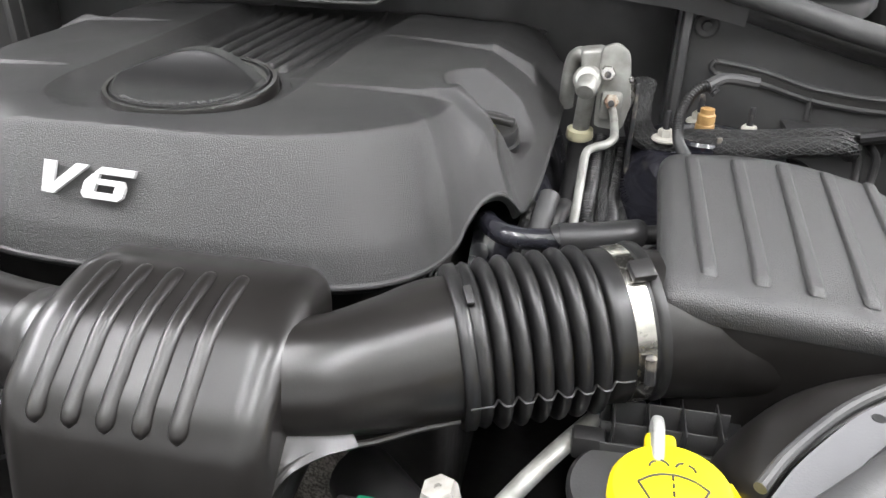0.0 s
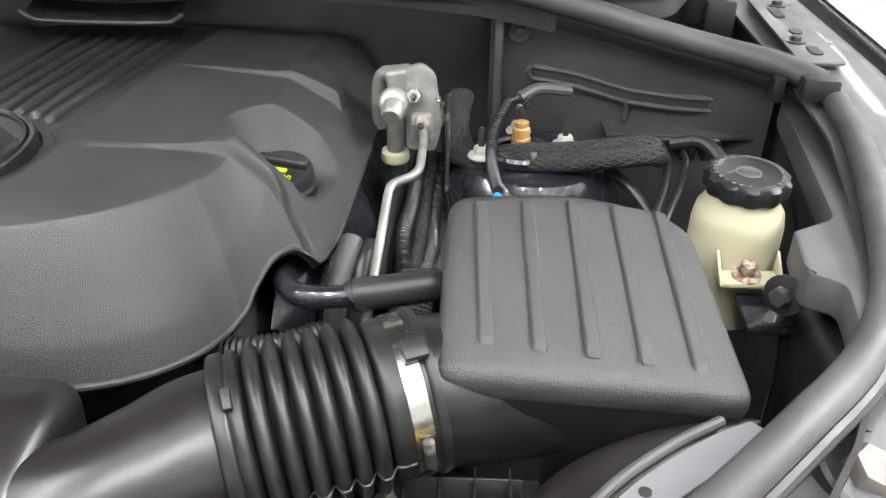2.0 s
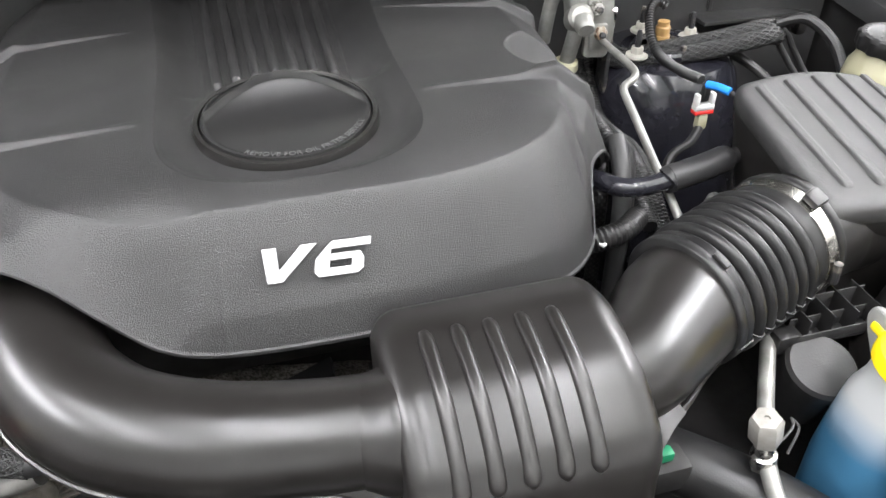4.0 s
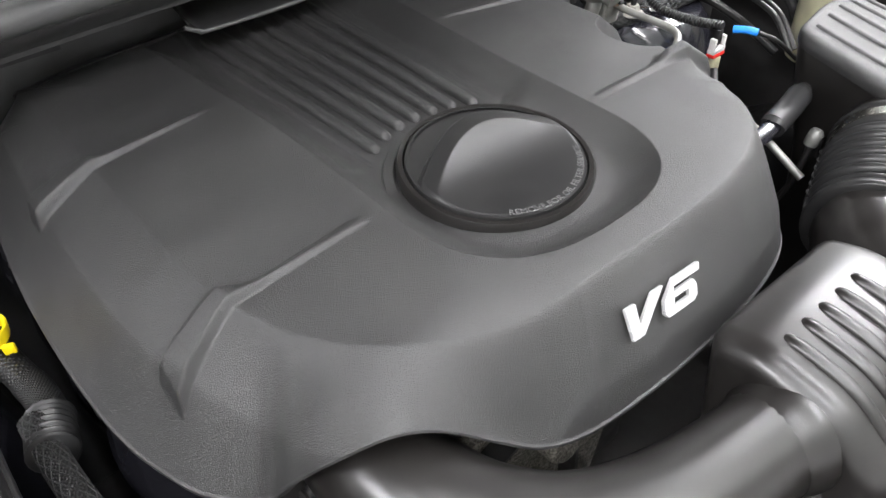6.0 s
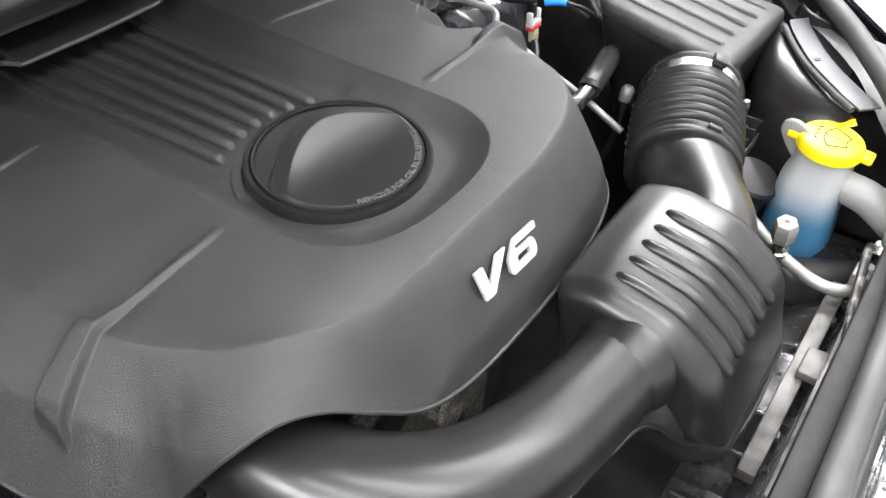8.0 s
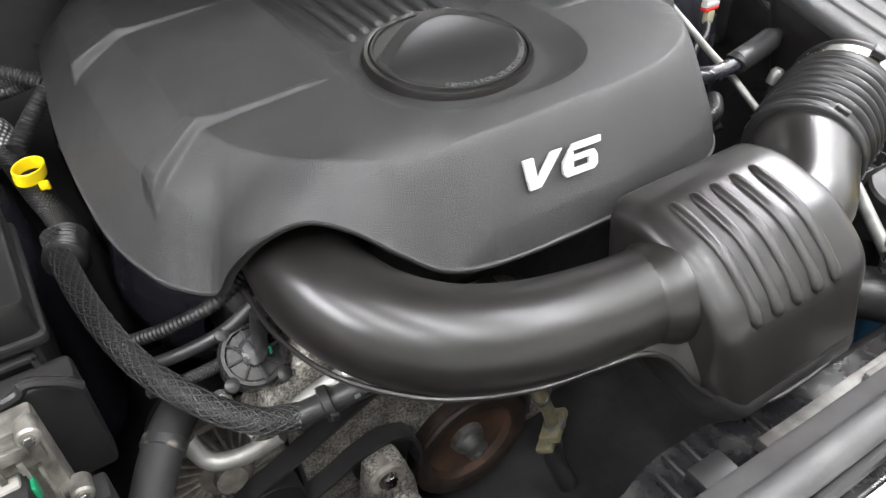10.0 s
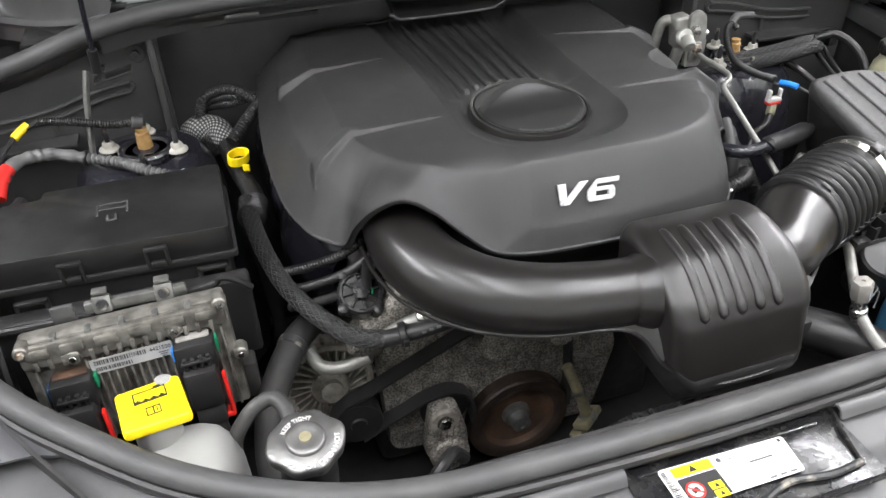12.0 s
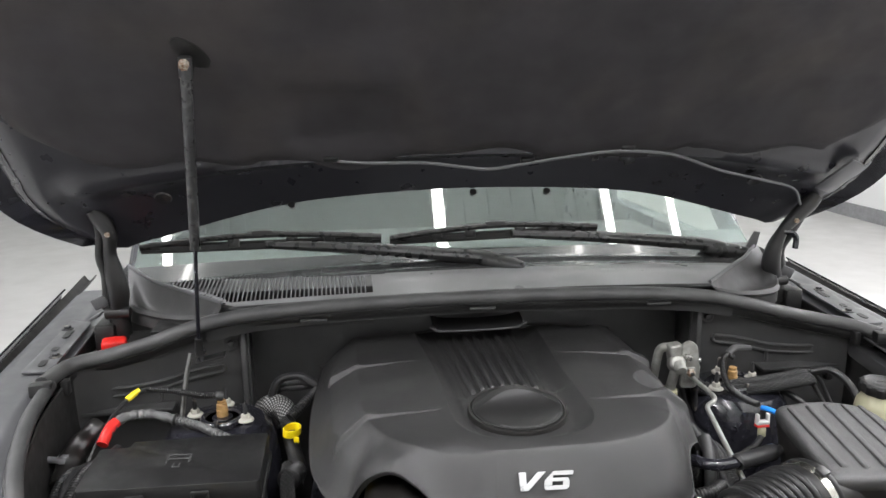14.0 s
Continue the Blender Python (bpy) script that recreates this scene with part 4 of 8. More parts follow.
def car_body():
    car = thing("car_body", "dark car front end with an open engine bay", "car", at=(0, 0, 0))
    # seals
    part("front_seal", tube([(x, y, z) for x, y, z in SEAL], 0.0135, 16, 6, squash=0.9), M_SEAL, car, "grey rubber bonnet seal")
    part("front_seal_lip", tube([(x * 1.012, y - 0.016 + 0.010 * abs(x), z - 0.013) for x, y, z in SEAL], 0.0068, 10, 6), M_BLACK, car, "thin lower lip of the seal")
    part("cowl_seal", tube(REAR_SEAL, 0.0165, 16, 6, squash=0.9), M_SEAL, car, "grey rubber bonnet seal")
    lip = [(x, y + 0.013, z - 0.020) for x, y, z in REAR_SEAL]
    part("seal_carrier", tube(lip, 0.012, 10, 6, squash=1.3), M_BLACK, car)
    # firewall below the cowl, set back behind the engine
    part("firewall", span(-0.60, 0.60, 0.235, 0.26, 0.38, 1.12, 0.004), M_PANEL, car, "sooty black firewall")
    for sx in (-1, 1):
        part("well_floor", span(min(sx * 0.60, sx * 0.87), max(sx * 0.60, sx * 0.885), 0.17, 0.52, 0.975, 0.995, 0.002), M_DARK, car)
        part("well_side", span(sx * 0.882 - 0.012, sx * 0.882 + 0.012, 0.17, 0.52, 0.96, 1.050, 0.002), M_DARK, car)
        part("well_back", span(min(sx * 0.60, sx * 0.86), max(sx * 0.60, sx * 0.86), 0.50, 0.52, 0.98, 1.15, 0.002), M_DARK, car)
    def apron(u, v):
        x = -0.58 + 1.16 * u
        z0 = float(np.interp(x, [p[0] for p in REAR_SEAL], [p[2] for p in REAR_SEAL]))
        return x, 0.116 + 0.122 * v, z0 - 0.034 - 0.01 * v
    part("cowl_underside", grid_sheet(apron, 24, 8, 0.004), M_PANEL, car)
    def face(u, v):
        x = -0.58 + 1.16 * u
        z0 = float(np.interp(x, [p[0] for p in REAR_SEAL], [p[2] for p in REAR_SEAL]))
        return x, 0.108 + 0.008 * v, z0 - 0.012 - 0.026 * v
    part("cowl_face", grid_sheet(face, 24, 6, 0.004), M_PANEL, car)
    for x in (-0.36, 0.0, 0.40):
        part("clip_slot", span(x - 0.028, x + 0.028, 0.099, 0.108, 1.129 - 0.06 * x * x, 1.136 - 0.06 * x * x, 0.002), M_SEAL, car)
    # pressed tab above the engine cover
    part("heat_shield_lip", grid_sheet(lambda u, v: (-0.104 + 0.2 * u, 0.128 + 0.05 * v, 1.080 + 0.014 * v - 0.006 * math.sin(math.pi * u) + 0.02 * max(0, abs(2 * u - 1) - 0.9) * 5), 30, 6, 0.003), M_BLACK, car)
    part("heat_shield_edge", tube([(-0.112, 0.125, 1.088), (-0.098, 0.126, 1.080), (-0.085, 0.127, 1.0765), (0.0, 0.127, 1.075), (0.078, 0.127, 1.0765), (0.090, 0.126, 1.080), (0.104, 0.125, 1.088)], 0.0025, 8, 6), M_SEAL, car)
    for sx in (-1, 1):
        # side closing panels beside the firewall
        def closing(u, v, sx=sx):
            x = 0.50 + 0.36 * u
            y = 0.150 - 0.035 * u - 0.06 * max(0, u - 0.75) * 2
            ztop = float(np.interp(x, [0.5, 0.6, 0.7, 0.78, 0.86], [1.125, 1.105, 1.078, 1.062, 1.055]))
            z = 0.70 + (ztop - 0.012 - 0.70) * v
            return sx * x, y, z
        sheet = grid_sheet(closing, 20, 14, 0.004)
        part("closing_panel", sheet, M_PANEL, car, "black plastic closing panel with pressed ribs", angle=50)
        def rib_line(x, dz):
            return (sx * x, 0.150 - 0.035 * (x - 0.5) / 0.36 - 0.004, float(np.interp(x, [0.555, 0.60, 0.64, 0.68, 0.74, 0.845], [1.026, 1.021, 1.012, 1.001, 0.995, 0.993])) + dz)
        xs = np.linspace(0.558, 0.845, 12)
        for dz in (0.0, -0.016):
            part("pressed_rib", tube([rib_line(x, dz) for x in xs], 0.0042, 8, 4), M_PANEL, car)
        # darker strip laid between the ribs, the channel's shade put into its colour
        part("channel_shade", grid_sheet(lambda u, v: (lambda p: (p[0], p[1] + 0.001, p[2]))(rib_line(0.558 + 0.287 * u, -0.016 * v)), 24, 2, 0.003), M_DARK, car)
        part("rib_end", tube([rib_line(0.557, 0.0), rib_line(0.552, -0.008), rib_line(0.558, -0.016)], 0.0042, 8, 3), M_PANEL, car)
        part("panel_divider", tube([rib_line(0.684, -0.012), rib_line(0.685, -0.042)], 0.0042, 8, 2), M_PANEL, car)
        part("panel_edge", span(sx * 0.510 - 0.006, sx * 0.510 + 0.006, 0.122, 0.235, 0.78, 1.12, 0.003), M_PANEL, car)
        part("panel_shelf", span(min(sx * 0.655, sx * 0.85), max(sx * 0.655, sx * 0.85), 0.090, 0.145, 0.947, 0.954, 0.002), M_PANEL, car)
        part("panel_stud", lathe([(0.017, -0.004), (0.017, 0.003), (0.014, 0.005), (0.007, 0.004), (0.006, 0.010), (0, 0.011)], 20, axis((sx * 0.537, 0.1455, 1.071), (0, -1, 0))), M_PANEL, car)
        # inner wing, fender rail and outer wing
        def inner(u, v, sx=sx):
            y = 0.12 - 0.80 * u
            x = float(np.interp(y, [-0.68, -0.5, -0.3, -0.1, 0.12], [0.56, 0.70, 0.81, 0.835, 0.845] if sx < 0 else [0.56, 0.725, 0.845, 0.870, 0.888]))
            zt = float(np.interp(y, [-0.68, -0.5, -0.3, -0.1, 0.12], [0.90, 0.94, 0.995, 1.035, 1.045] if sx < 0 else [0.93, 0.97, 0.990, 1.000, 1.002]))
            return sx * (x - 0.06 * v * v), y, zt - (zt - 0.36) * v
        part("inner_wing", grid_sheet(inner, 20, 10, 0.004), M_DARK, car, "black inner wing", angle=60)
        def rail(u, v, sx=sx):
            y = 0.55 - 1.10 * u
            x0 = float(np.interp(y, [-0.55, -0.4, -0.3, -0.1, 0.1, 0.55], [0.63, 0.765, 0.82, 0.85, 0.862, 0.86]))
            z0 = float(np.interp(y, [-0.55, -0.3, -0.1, 0.1, 0.55], [0.915, 0.99, 1.03, 1.045, 1.08]))
            w = 0.115 + 0.02 * u
            return sx * (x0 + w * v), y, z0 + 0.010 * sstep(0.1, 0.3, v) - 0.012 * sstep(0.8, 1.0, v)
        part("fender_rail", grid_sheet(rail, 40, 12, 0.004), M_GREYPAINT, car, "grey painted fender rail", angle=50)
        def gutter(u, v, sx=sx):
            y = 0.75 - 1.30 * u
            x0 = float(np.interp(y, [-0.55, -0.3, -0.1, 0.1, 0.75], [0.78, 0.95, 0.975, 0.982, 0.985]))
            z0 = float(np.interp(y, [-0.55, -0.3, -0.1, 0.1, 0.75], [0.90, 0.975, 1.018, 1.035, 1.085]))
            return sx * (x0 + 0.035 * v), y, z0 - 0.018 * math.sin(math.pi * v)
        part("gutter", grid_sheet(gutter, 30, 8, 0.003), M_DARK, car)
        def wing(u, v, sx=sx):
            y = 0.60 - 1.20 * u
            x0 = float(np.interp(y, [-0.6, -0.3, -0.1, 0.1, 0.85], [0.78, 0.985, 1.008, 1.016, 1.02]))
            z0 = float(np.interp(y, [-0.6, -0.3, -0.1, 0.1, 0.85], [0.90, 0.985, 1.028, 1.045, 1.10]))
            a = v * math.pi / 2
            return sx * (x0 + 0.05 * math.sin(a)), y, z0 + 0.004 - 0.60 * (1 - math.cos(a)) ** 1.0
        part("outer_wing", grid_sheet(wing, 30, 16, 0.004), M_PAINT, car, "dark painted outer wing", angle=60)
        for y in (-0.08, 0.16, 0.32):
            part("rail_plug", lathe([(0.011, 0), (0.010, 0.003), (0.0, 0.004)], 20, Matrix.Translation((sx * 0.935, y, float(np.interp(y, [-0.3, -0.1, 0.1, 0.55], [1.0, 1.04, 1.055, 1.09]))))), M_TRIM, car)
        # strut tower
        part("strut_tower", lathe([(0.15, 0.55), (0.135, 0.75), (0.118, 0.88), (0.105, 0.925), (0.090, 0.945), (0.062, 0.950), (0.050, 0.944), (0.0, 0.942)], 40, Matrix.Translation((sx * 0.555, 0.03, 0.0))), M_PAINT, car, "glossy black strut tower")
    # flat ledge inside the far fender, with a stepped inner edge
    ledge = rounded([(0.880, 0.115), (0.868, 0.078), (0.811, -0.226), (0.766, -0.252), (0.753, -0.314), (0.755, -0.322), (0.777, -0.336), (0.765, -0.392), (0.731, -0.440), (0.748, -0.440), (0.800, -0.372), (0.850, -0.255), (0.888, -0.10), (0.905, 0.10)], [0.01, 0.02, 0.010, 0.003, 0.006, 0.004, 0.008, 0.02, 0.006, 0.006, 0.03, 0.04, 0.05, 0.01], 4)
    part("fender_ledge", plate(ledge, 0.034, 0.003, Matrix.Translation((0, 0, 0.971)), 2), M_SLAM, car, "grey pressed ledge with a stepped edge", angle=40)
    part("lamp_recess", lathe([(0.036, -0.012), (0.036, 0.004), (0.032, 0.006), (0.029, 0.0), (0.027, -0.010), (0.0, -0.011)], 36, axis((0.748, -0.476, 0.944), (0.25, -0.3, 1))), M_BLACK, car, "round recess in the slam panel")
    part("lamp_adjuster", hexagon(0.019, 0.020, axis((0.750, -0.474, 0.936), (0.25, -0.3, 1))), M_ADJUST, car, "dull brown hexagonal adjuster")
    # underside and undertray
    part("undertray", span(-0.90, 0.90, -0.72, 0.26, 0.34, 0.37, 0.004), M_DARK, car)
    part("front_bulkhead", span(-0.58, 0.58, -0.70, -0.675, 0.40, 0.892, 0.004), M_DARK, car)
    # slam panel and grille trim ahead of the front seal
    def slam(u, v):
        x = -0.74 + 1.48 * u
        yb = float(np.interp(abs(x), [0, 0.22, 0.335, 0.435, 0.53, 0.615, 0.69, 0.74], [-0.722, -0.718, -0.708, -0.676, -0.626, -0.562, -0.495, -0.44]))
        y = yb - (0.40 - 0.10 * abs(x)) * v
        z = 0.880 + 0.03 * sstep(0.3, 0.7, abs(x)) + 0.035 * sstep(0.40, 0.65, x) - 0.06 * v ** 1.5 - 0.012 * sstep(0.16, 0.2, v) * (abs(x) < 0.5)
        return x, y, float(z)
    vs, fs = grid_sheet(slam, 148, 60)
    fs = [f for f in fs if not all(-0.108 < vs[i][0] < 0.146 and vs[i][1] > -0.812 for i in f)]
    part("slam_panel", (vs, fs), M_SLAM, car, "grey plastic slam panel", angle=40)
    for x0, x1 in ((-0.52, -0.112), (0.148, 0.52)):
        def sill(u, v, x0=x0, x1=x1):
            x = x0 + (x1 - x0) * u
            yb = float(np.interp(abs(x), [0, 0.22, 0.335, 0.435, 0.53], [-0.730, -0.727, -0.718, -0.687, -0.638]))
            a = v * math.pi
            return x, yb - 0.016 * v, 0.884 + 0.03 * float(sstep(0.3, 0.7, abs(x))) + 0.035 * float(sstep(0.40, 0.65, x)) + 0.010 * math.sin(a)
        part("slam_lip", grid_sheet(sill, 30, 8, 0.003), M_SLAM, car, "grey rolled trim lip", angle=60)
    part("bumper_skin", span(-0.85, 0.85, -1.02, -1.00, 0.35, 0.82, 0.01), M_PAINT, car)
    for sx in (-1, 1):
        for y in (-0.25, 2.4):
            w = part("wheel", lathe([(0.30, -0.11), (0.36, -0.09), (0.37, 0.0), (0.36, 0.09), (0.30, 0.11), (0.0, 0.11)], 40, axis((sx * 0.86, y, 0.37), (sx, 0, 0))), M_RUBBER, car, "black tyre")
    return car


car_body()


def label_plate():
    t = thing("service_label", "white and yellow service label on a glossy black tray", "label", at=(0, -0.765, 0.885))
    part("tray", span(-0.110, 0.148, -0.815, -0.716, 0.868, 0.882, 0.002), M_TRAY, t, "scuffed glossy black tray")
    part("tray_step", span(-0.098, 0.120, -0.742, -0.738, 0.8815, 0.8855, 0.001), M_TRAY, t)
    part("tray_lip", tube([(-0.104, -0.722, 0.884), (0.02, -0.720, 0.885), (0.140, -0.722, 0.884), (0.137, -0.76, 0.884), (0.128, -0.80, 0.882)], 0.003, 8, 6), M_TRAY, t)
    part("cable_bead", tube([(0.0, -0.806, 0.884), (0.04, -0.796, 0.888), (0.085, -0.802, 0.888), (0.125, -0.798, 0.886)], 0.004, 8, 6), M_WORN, t)
    part("paper", plate(rounded([(-0.077, -0.788), (0.066, -0.788), (0.071, -0.744), (-0.077, -0.741)], 0.004, 4), 0.0006, 0, Matrix.Translation((0, 0, 0.8857))), M_PAPER, t, "printed paper", False)
    z = 0.8866

    def ink(x0, x1, y0, y1, material, name="bar", label=""):
        part(name, span(x0, x1, y0, y1, z, z + 0.0002, 0), material, t, label, False)
    ink(-0.064, -0.019, -0.7555, -0.7435, M_YELLOW, "yellow_strip", "yellow warning strip")
    ink(-0.064, -0.019, -0.787, -0.7575, M_INKSHADE, "black_panel")
    part("warning_sign", lathe([(0.0098, 0), (0.0098, 0.0003), (0.0078, 0.0003), (0.0078, 0)], 28, Matrix.Translation((-0.0525, -0.7735, z + 0.0003))), M_RED, t, "red prohibition ring")
    part("ring_field", lathe([(0.0077, 0.0), (0.0077, 0.0001), (0.0, 0.0001)], 24, Matrix.Translation((-0.0525, -0.7735, z + 0.0003))), M_PAPER, t)
    part("ring_bar", box((0.016, 0.0018, 0.0002), 0, 1, Matrix.Translation((-0.0525, -0.7735, z + 0.0007)) @ Matrix.Rotation(radians(-40), 4, "Z")), M_RED, t, "", False)
    part("ring_mark", box((0.008, 0.0055, 0.0001), 0, 1, Matrix.Translation((-0.0525, -0.7735, z + 0.0005)) @ Matrix.Rotation(radians(20), 4, "Z")), M_INKSHADE, t, "", False)
    for y in (-0.7745, -0.7845):
        part("yellow_panel", span(-0.0365, -0.0225, y - 0.0042, y + 0.0042, z + 0.0003, z + 0.0005, 0), M_YELLOW, t, "yellow warning panel", False)
        part("panel_mark", plate([(-0.003, -0.0025), (0.003, -0.0025), (0, 0.003)], 0.0002, 0, Matrix.Translation((-0.0295, y, z + 0.0006))), M_INKSHADE, t, "", False)
    part("warning_triangle", plate([(-0.0045, -0.0036), (0.0045, -0.0036), (0, 0.0045)], 0.0002, 0, Matrix.Translation((-0.0415, -0.7497, z + 0.0003))), M_INKSHADE, t, "", False)
    rnd = random.Random(9)
    y = -0.786
    while y < -0.745:
        w = rnd.choice((0.0006, 0.0009, 0.0013))
        ink(-0.0755, -0.0705 + rnd.choice((0.0, 0.002, 0.004)), y, y + w, M_INKSHADE)
        y += w + rnd.choice((0.0008, 0.0012))
    words("refrigerant_print", "R-1234yf", 0.0062, 0.0001, Matrix.Translation((-0.002, -0.7515, z)), M_INKGREY, t, "", squeeze=0.9)
    words("oil_print", "PAG", 0.0050, 0.0001, Matrix.Translation((0.001, -0.7845, z)), M_INKGREY, t, "", squeeze=0.9)
    part("mark_ring", lathe([(0.0028, 0), (0.0028, 0.0002), (0.0018, 0.0002), (0.0018, 0)], 16, Matrix.Translation((-0.0105, -0.7495, z))), M_INKGREY, t)
    for x0, x1, y in ((0.018, 0.046, -0.762), (0.026, 0.034, -0.785), (0.038, 0.046, -0.785), (0.050, 0.058, -0.785)):
        ink(x0, x1, y - 0.0011, y + 0.0011, M_INKGREY, "print_bar")
    ink(-0.017, 0.066, -0.7795, -0.7791, M_INKGREY, "rule")
    part("corner_dot", lathe([(0.0022, 0), (0.0022, 0.0002), (0.0, 0.0002)], 14, Matrix.Translation((0.064, -0.748, z))), M_INKSHADE, t)


label_plate()


# ---- bonnet ----
HP, HD = V(0, 0.235, 1.347), V(0, -0.672, 0.740)
HN = V(0, -0.740, -0.672)


def on_hood(x, s, off=0.0):
    """A place on the raised bonnet's underside: x across, s metres up from its rear edge, off below it."""
    return V(x, 0, 0) + HP + HD * s + HN * off


def bonnet():
    t = thing("bonnet", "raised dark bonnet with a black felt liner", "car bonnet", at=(0, 0.235, 1.347))

    def half(s):
        if s < 0.06:
            return 1.0 - 0.13 * ((0.06 - s) / 0.20) ** 2.4
        return float(np.interp(s, [-0.14, -0.10, -0.05, 0.1, 0.3, 0.6, 0.9, 1.08, 1.15], [0.90, 0.955, 0.985, 1.0, 1.0, 0.97, 0.89, 0.76, 0.55]))

    def skin(u, v):
        s = -0.14 + 1.29 * v
        x = (2 * u - 1) * half(s)
        rear = 0.150 * (1 - (2 * u - 1) ** 2) * (1 - sstep(-0.14, 0.32, s)) - (0.046 * sstep(0.40, 0.90, abs(2 * u - 1)) - 0.045 * sstep(0.90, 1.0, abs(2 * u - 1)) ** 2) * (1 - sstep(-0.14, 0.22, s))
        crown = -0.035 * (1 - (2 * u - 1) ** 2)
        return on_hood(x, s + rear + 0.02, -0.05 + crown + 0.05 * abs(2 * u - 1) ** 8)
    part("outer_skin", grid_sheet(skin, 48, 40, 0.003), M_PAINT, t, "dark painted outer skin", angle=60)

    def inner(u, v):
        s = -0.14 + 1.26 * v
        w = half(s) - 0.012
        x = (2 * u - 1) * w
        rear = 0.150 * (1 - (2 * u - 1) ** 2) * (1 - sstep(-0.14, 0.32, s)) - (0.046 * sstep(0.40, 0.90, abs(2 * u - 1)) - 0.045 * sstep(0.90, 1.0, abs(2 * u - 1)) ** 2) * (1 - sstep(-0.14, 0.22, s))
        e = abs(2 * u - 1)
        off = -0.012 + 0.022 * math.exp(-((s - 0.045) / 0.028) ** 2) * (e < 0.85) - 0.03 * sstep(0.9, 1.0, e) + 0.012 * math.exp(-((e - 0.93) / 0.03) ** 2)
        return on_hood(x, s + rear + 0.02, float(off))
    part("inner_frame", grid_sheet(inner, 64, 60, 0.003), M_INNERPAINT, t, "glossy dark inner frame", angle=60)

    for sx in (-1, 1):
        def flange(u, v, sx=sx):
            e = 0.945 + 0.040 * v
            w = 0.5 + 0.5 * sx * e
            p = inner(w, 0.01 + 0.95 * u)
            return p + HN * (0.010 * math.sin(math.pi * v) + 0.002)
        part("edge_flange", grid_sheet(flange, 60, 8, 0.002), M_EDGESHEEN, t, "folded glossy edge of the inner frame", angle=60)

    def liner(u, v):
        x = (2 * u - 1)
        lo = 0.150 + 0.02 * math.cos(x * 9) * (abs(x) < 0.6) + 0.01 * math.sin(x * 23)
        s = lo + (1.05 - lo) * v
        w = (half(s) - 0.120 - 0.01 * math.sin(s * 14)) * (1 - 0.10 * (1 - float(sstep(0.0, 0.16, v))) ** 2)
        e = min(1 - abs(x), v * 1.3, (1 - v) * 1.3)
        nse = noise.noise(V(x * 3, s * 4, 0)) * 0.006
        return on_hood(x * w, s, 0.004 + 0.016 * float(sstep(0, 0.05, e)) + nse - 0.012 * float(sstep(0.13, 0.12, abs(x + 0.30)) * sstep(0.075, 0.065, abs(s - 0.285))) + 0.007 * math.exp(-((x + 0.175) / 0.010) ** 2) * (0.21 < s < 0.36))
    part("liner", grid_sheet(liner, 90, 60, 0.006), M_FELT, t, "black felt liner with stains", angle=60)
    # washer hose clipped along the liner's lower edge
    pts = [(-0.31, 0.168, 0.020), (-0.24, 0.160, 0.022), (-0.12, 0.155, 0.022), (-0.04, 0.140, 0.022), (0.02, 0.130, 0.022), (0.10, 0.148, 0.024), (0.22, 0.172, 0.024), (0.31, 0.178, 0.024), (0.42, 0.160, 0.022), (0.55, 0.100, 0.018), (0.66, 0.065, 0.018), (0.76, 0.03, 0.02), (0.80, -0.02, 0.03)]
    part("washer_hose", tube([on_hood(*p)[:] for p in pts], 0.0035, 8, 6), M_TRIM, t, "grey washer hose")
    for x, s in ((-0.31, 0.172), (0.31, 0.182), (0.10, 0.150)):
        part("hose_clip", box((0.03, 0.012, 0.014), 0.003, 2, Matrix.Translation(on_hood(x, s, 0.018)) @ Matrix.Rotation(radians(42), 4, "X")), M_BLACK, t)
    for x, s in ((-0.66, 0.05), (-0.80, 0.62), (0.66, 0.05)):
        part("grommet", lathe([(0.018, 0), (0.016, 0.004), (0.008, 0.002), (0.0, 0.001)], 24, axis(on_hood(x, s, 0.006), HN)), M_BLACK, t)
    for x in (-0.40, 0.0, 0.17):
        part("rubber_stop", lathe([(0.008, 0), (0.007, 0.008), (0, 0.010)], 16, axis(on_hood(x, 0.030 - 0.15 * x * x, 0.0), V(0, 0.6, -0.5))), M_BLACK, t)
    # ball mount for the stay
    part("stay_mount", lathe([(0.026, -0.012), (0.026, 0.003), (0.020, 0.004), (0.0, 0.002)], 24, axis(on_hood(-0.532, 0.445, 0.020), HN) @ Matrix.Rotation(radians(-50), 4, "Z") @ Matrix.Diagonal((1.5, 0.75, 1, 1))), M_INKSHADE, t)
    # stamped hinges: an upper arm under the bonnet, a knuckle and a lower arm on its foot
    for sx in (-1, 1):
        if sx < 0:
            way = [(-0.822, 0.262, 1.350), (-0.812, 0.266, 1.332), (-0.796, 0.268, 1.296), (-0.800, 0.272, 1.250), (-0.797, 0.276, 1.205), (-0.793, 0.280, 1.160), (-0.797, 0.285, 1.120), (-0.800, 0.29, 1.06)]
        else:
            way = [(0.862, 0.255, 1.330), (0.845, 0.262, 1.304), (0.812, 0.268, 1.268), (0.786, 0.270, 1.235), (0.772, 0.274, 1.195), (0.770, 0.278, 1.155), (0.782, 0.282, 1.120), (0.80, 0.29, 1.06)]
        wide = (0.016, 0.020, 0.017, 0.014, 0.020, 0.023, 0.021, 0.026)
        part("hinge_arm", tube([(*p, r) for p, r in zip(way, wide)], n=14, seg=6, squash=1.0), M_BLACK, t, "glossy black steel hinge", angle=50)
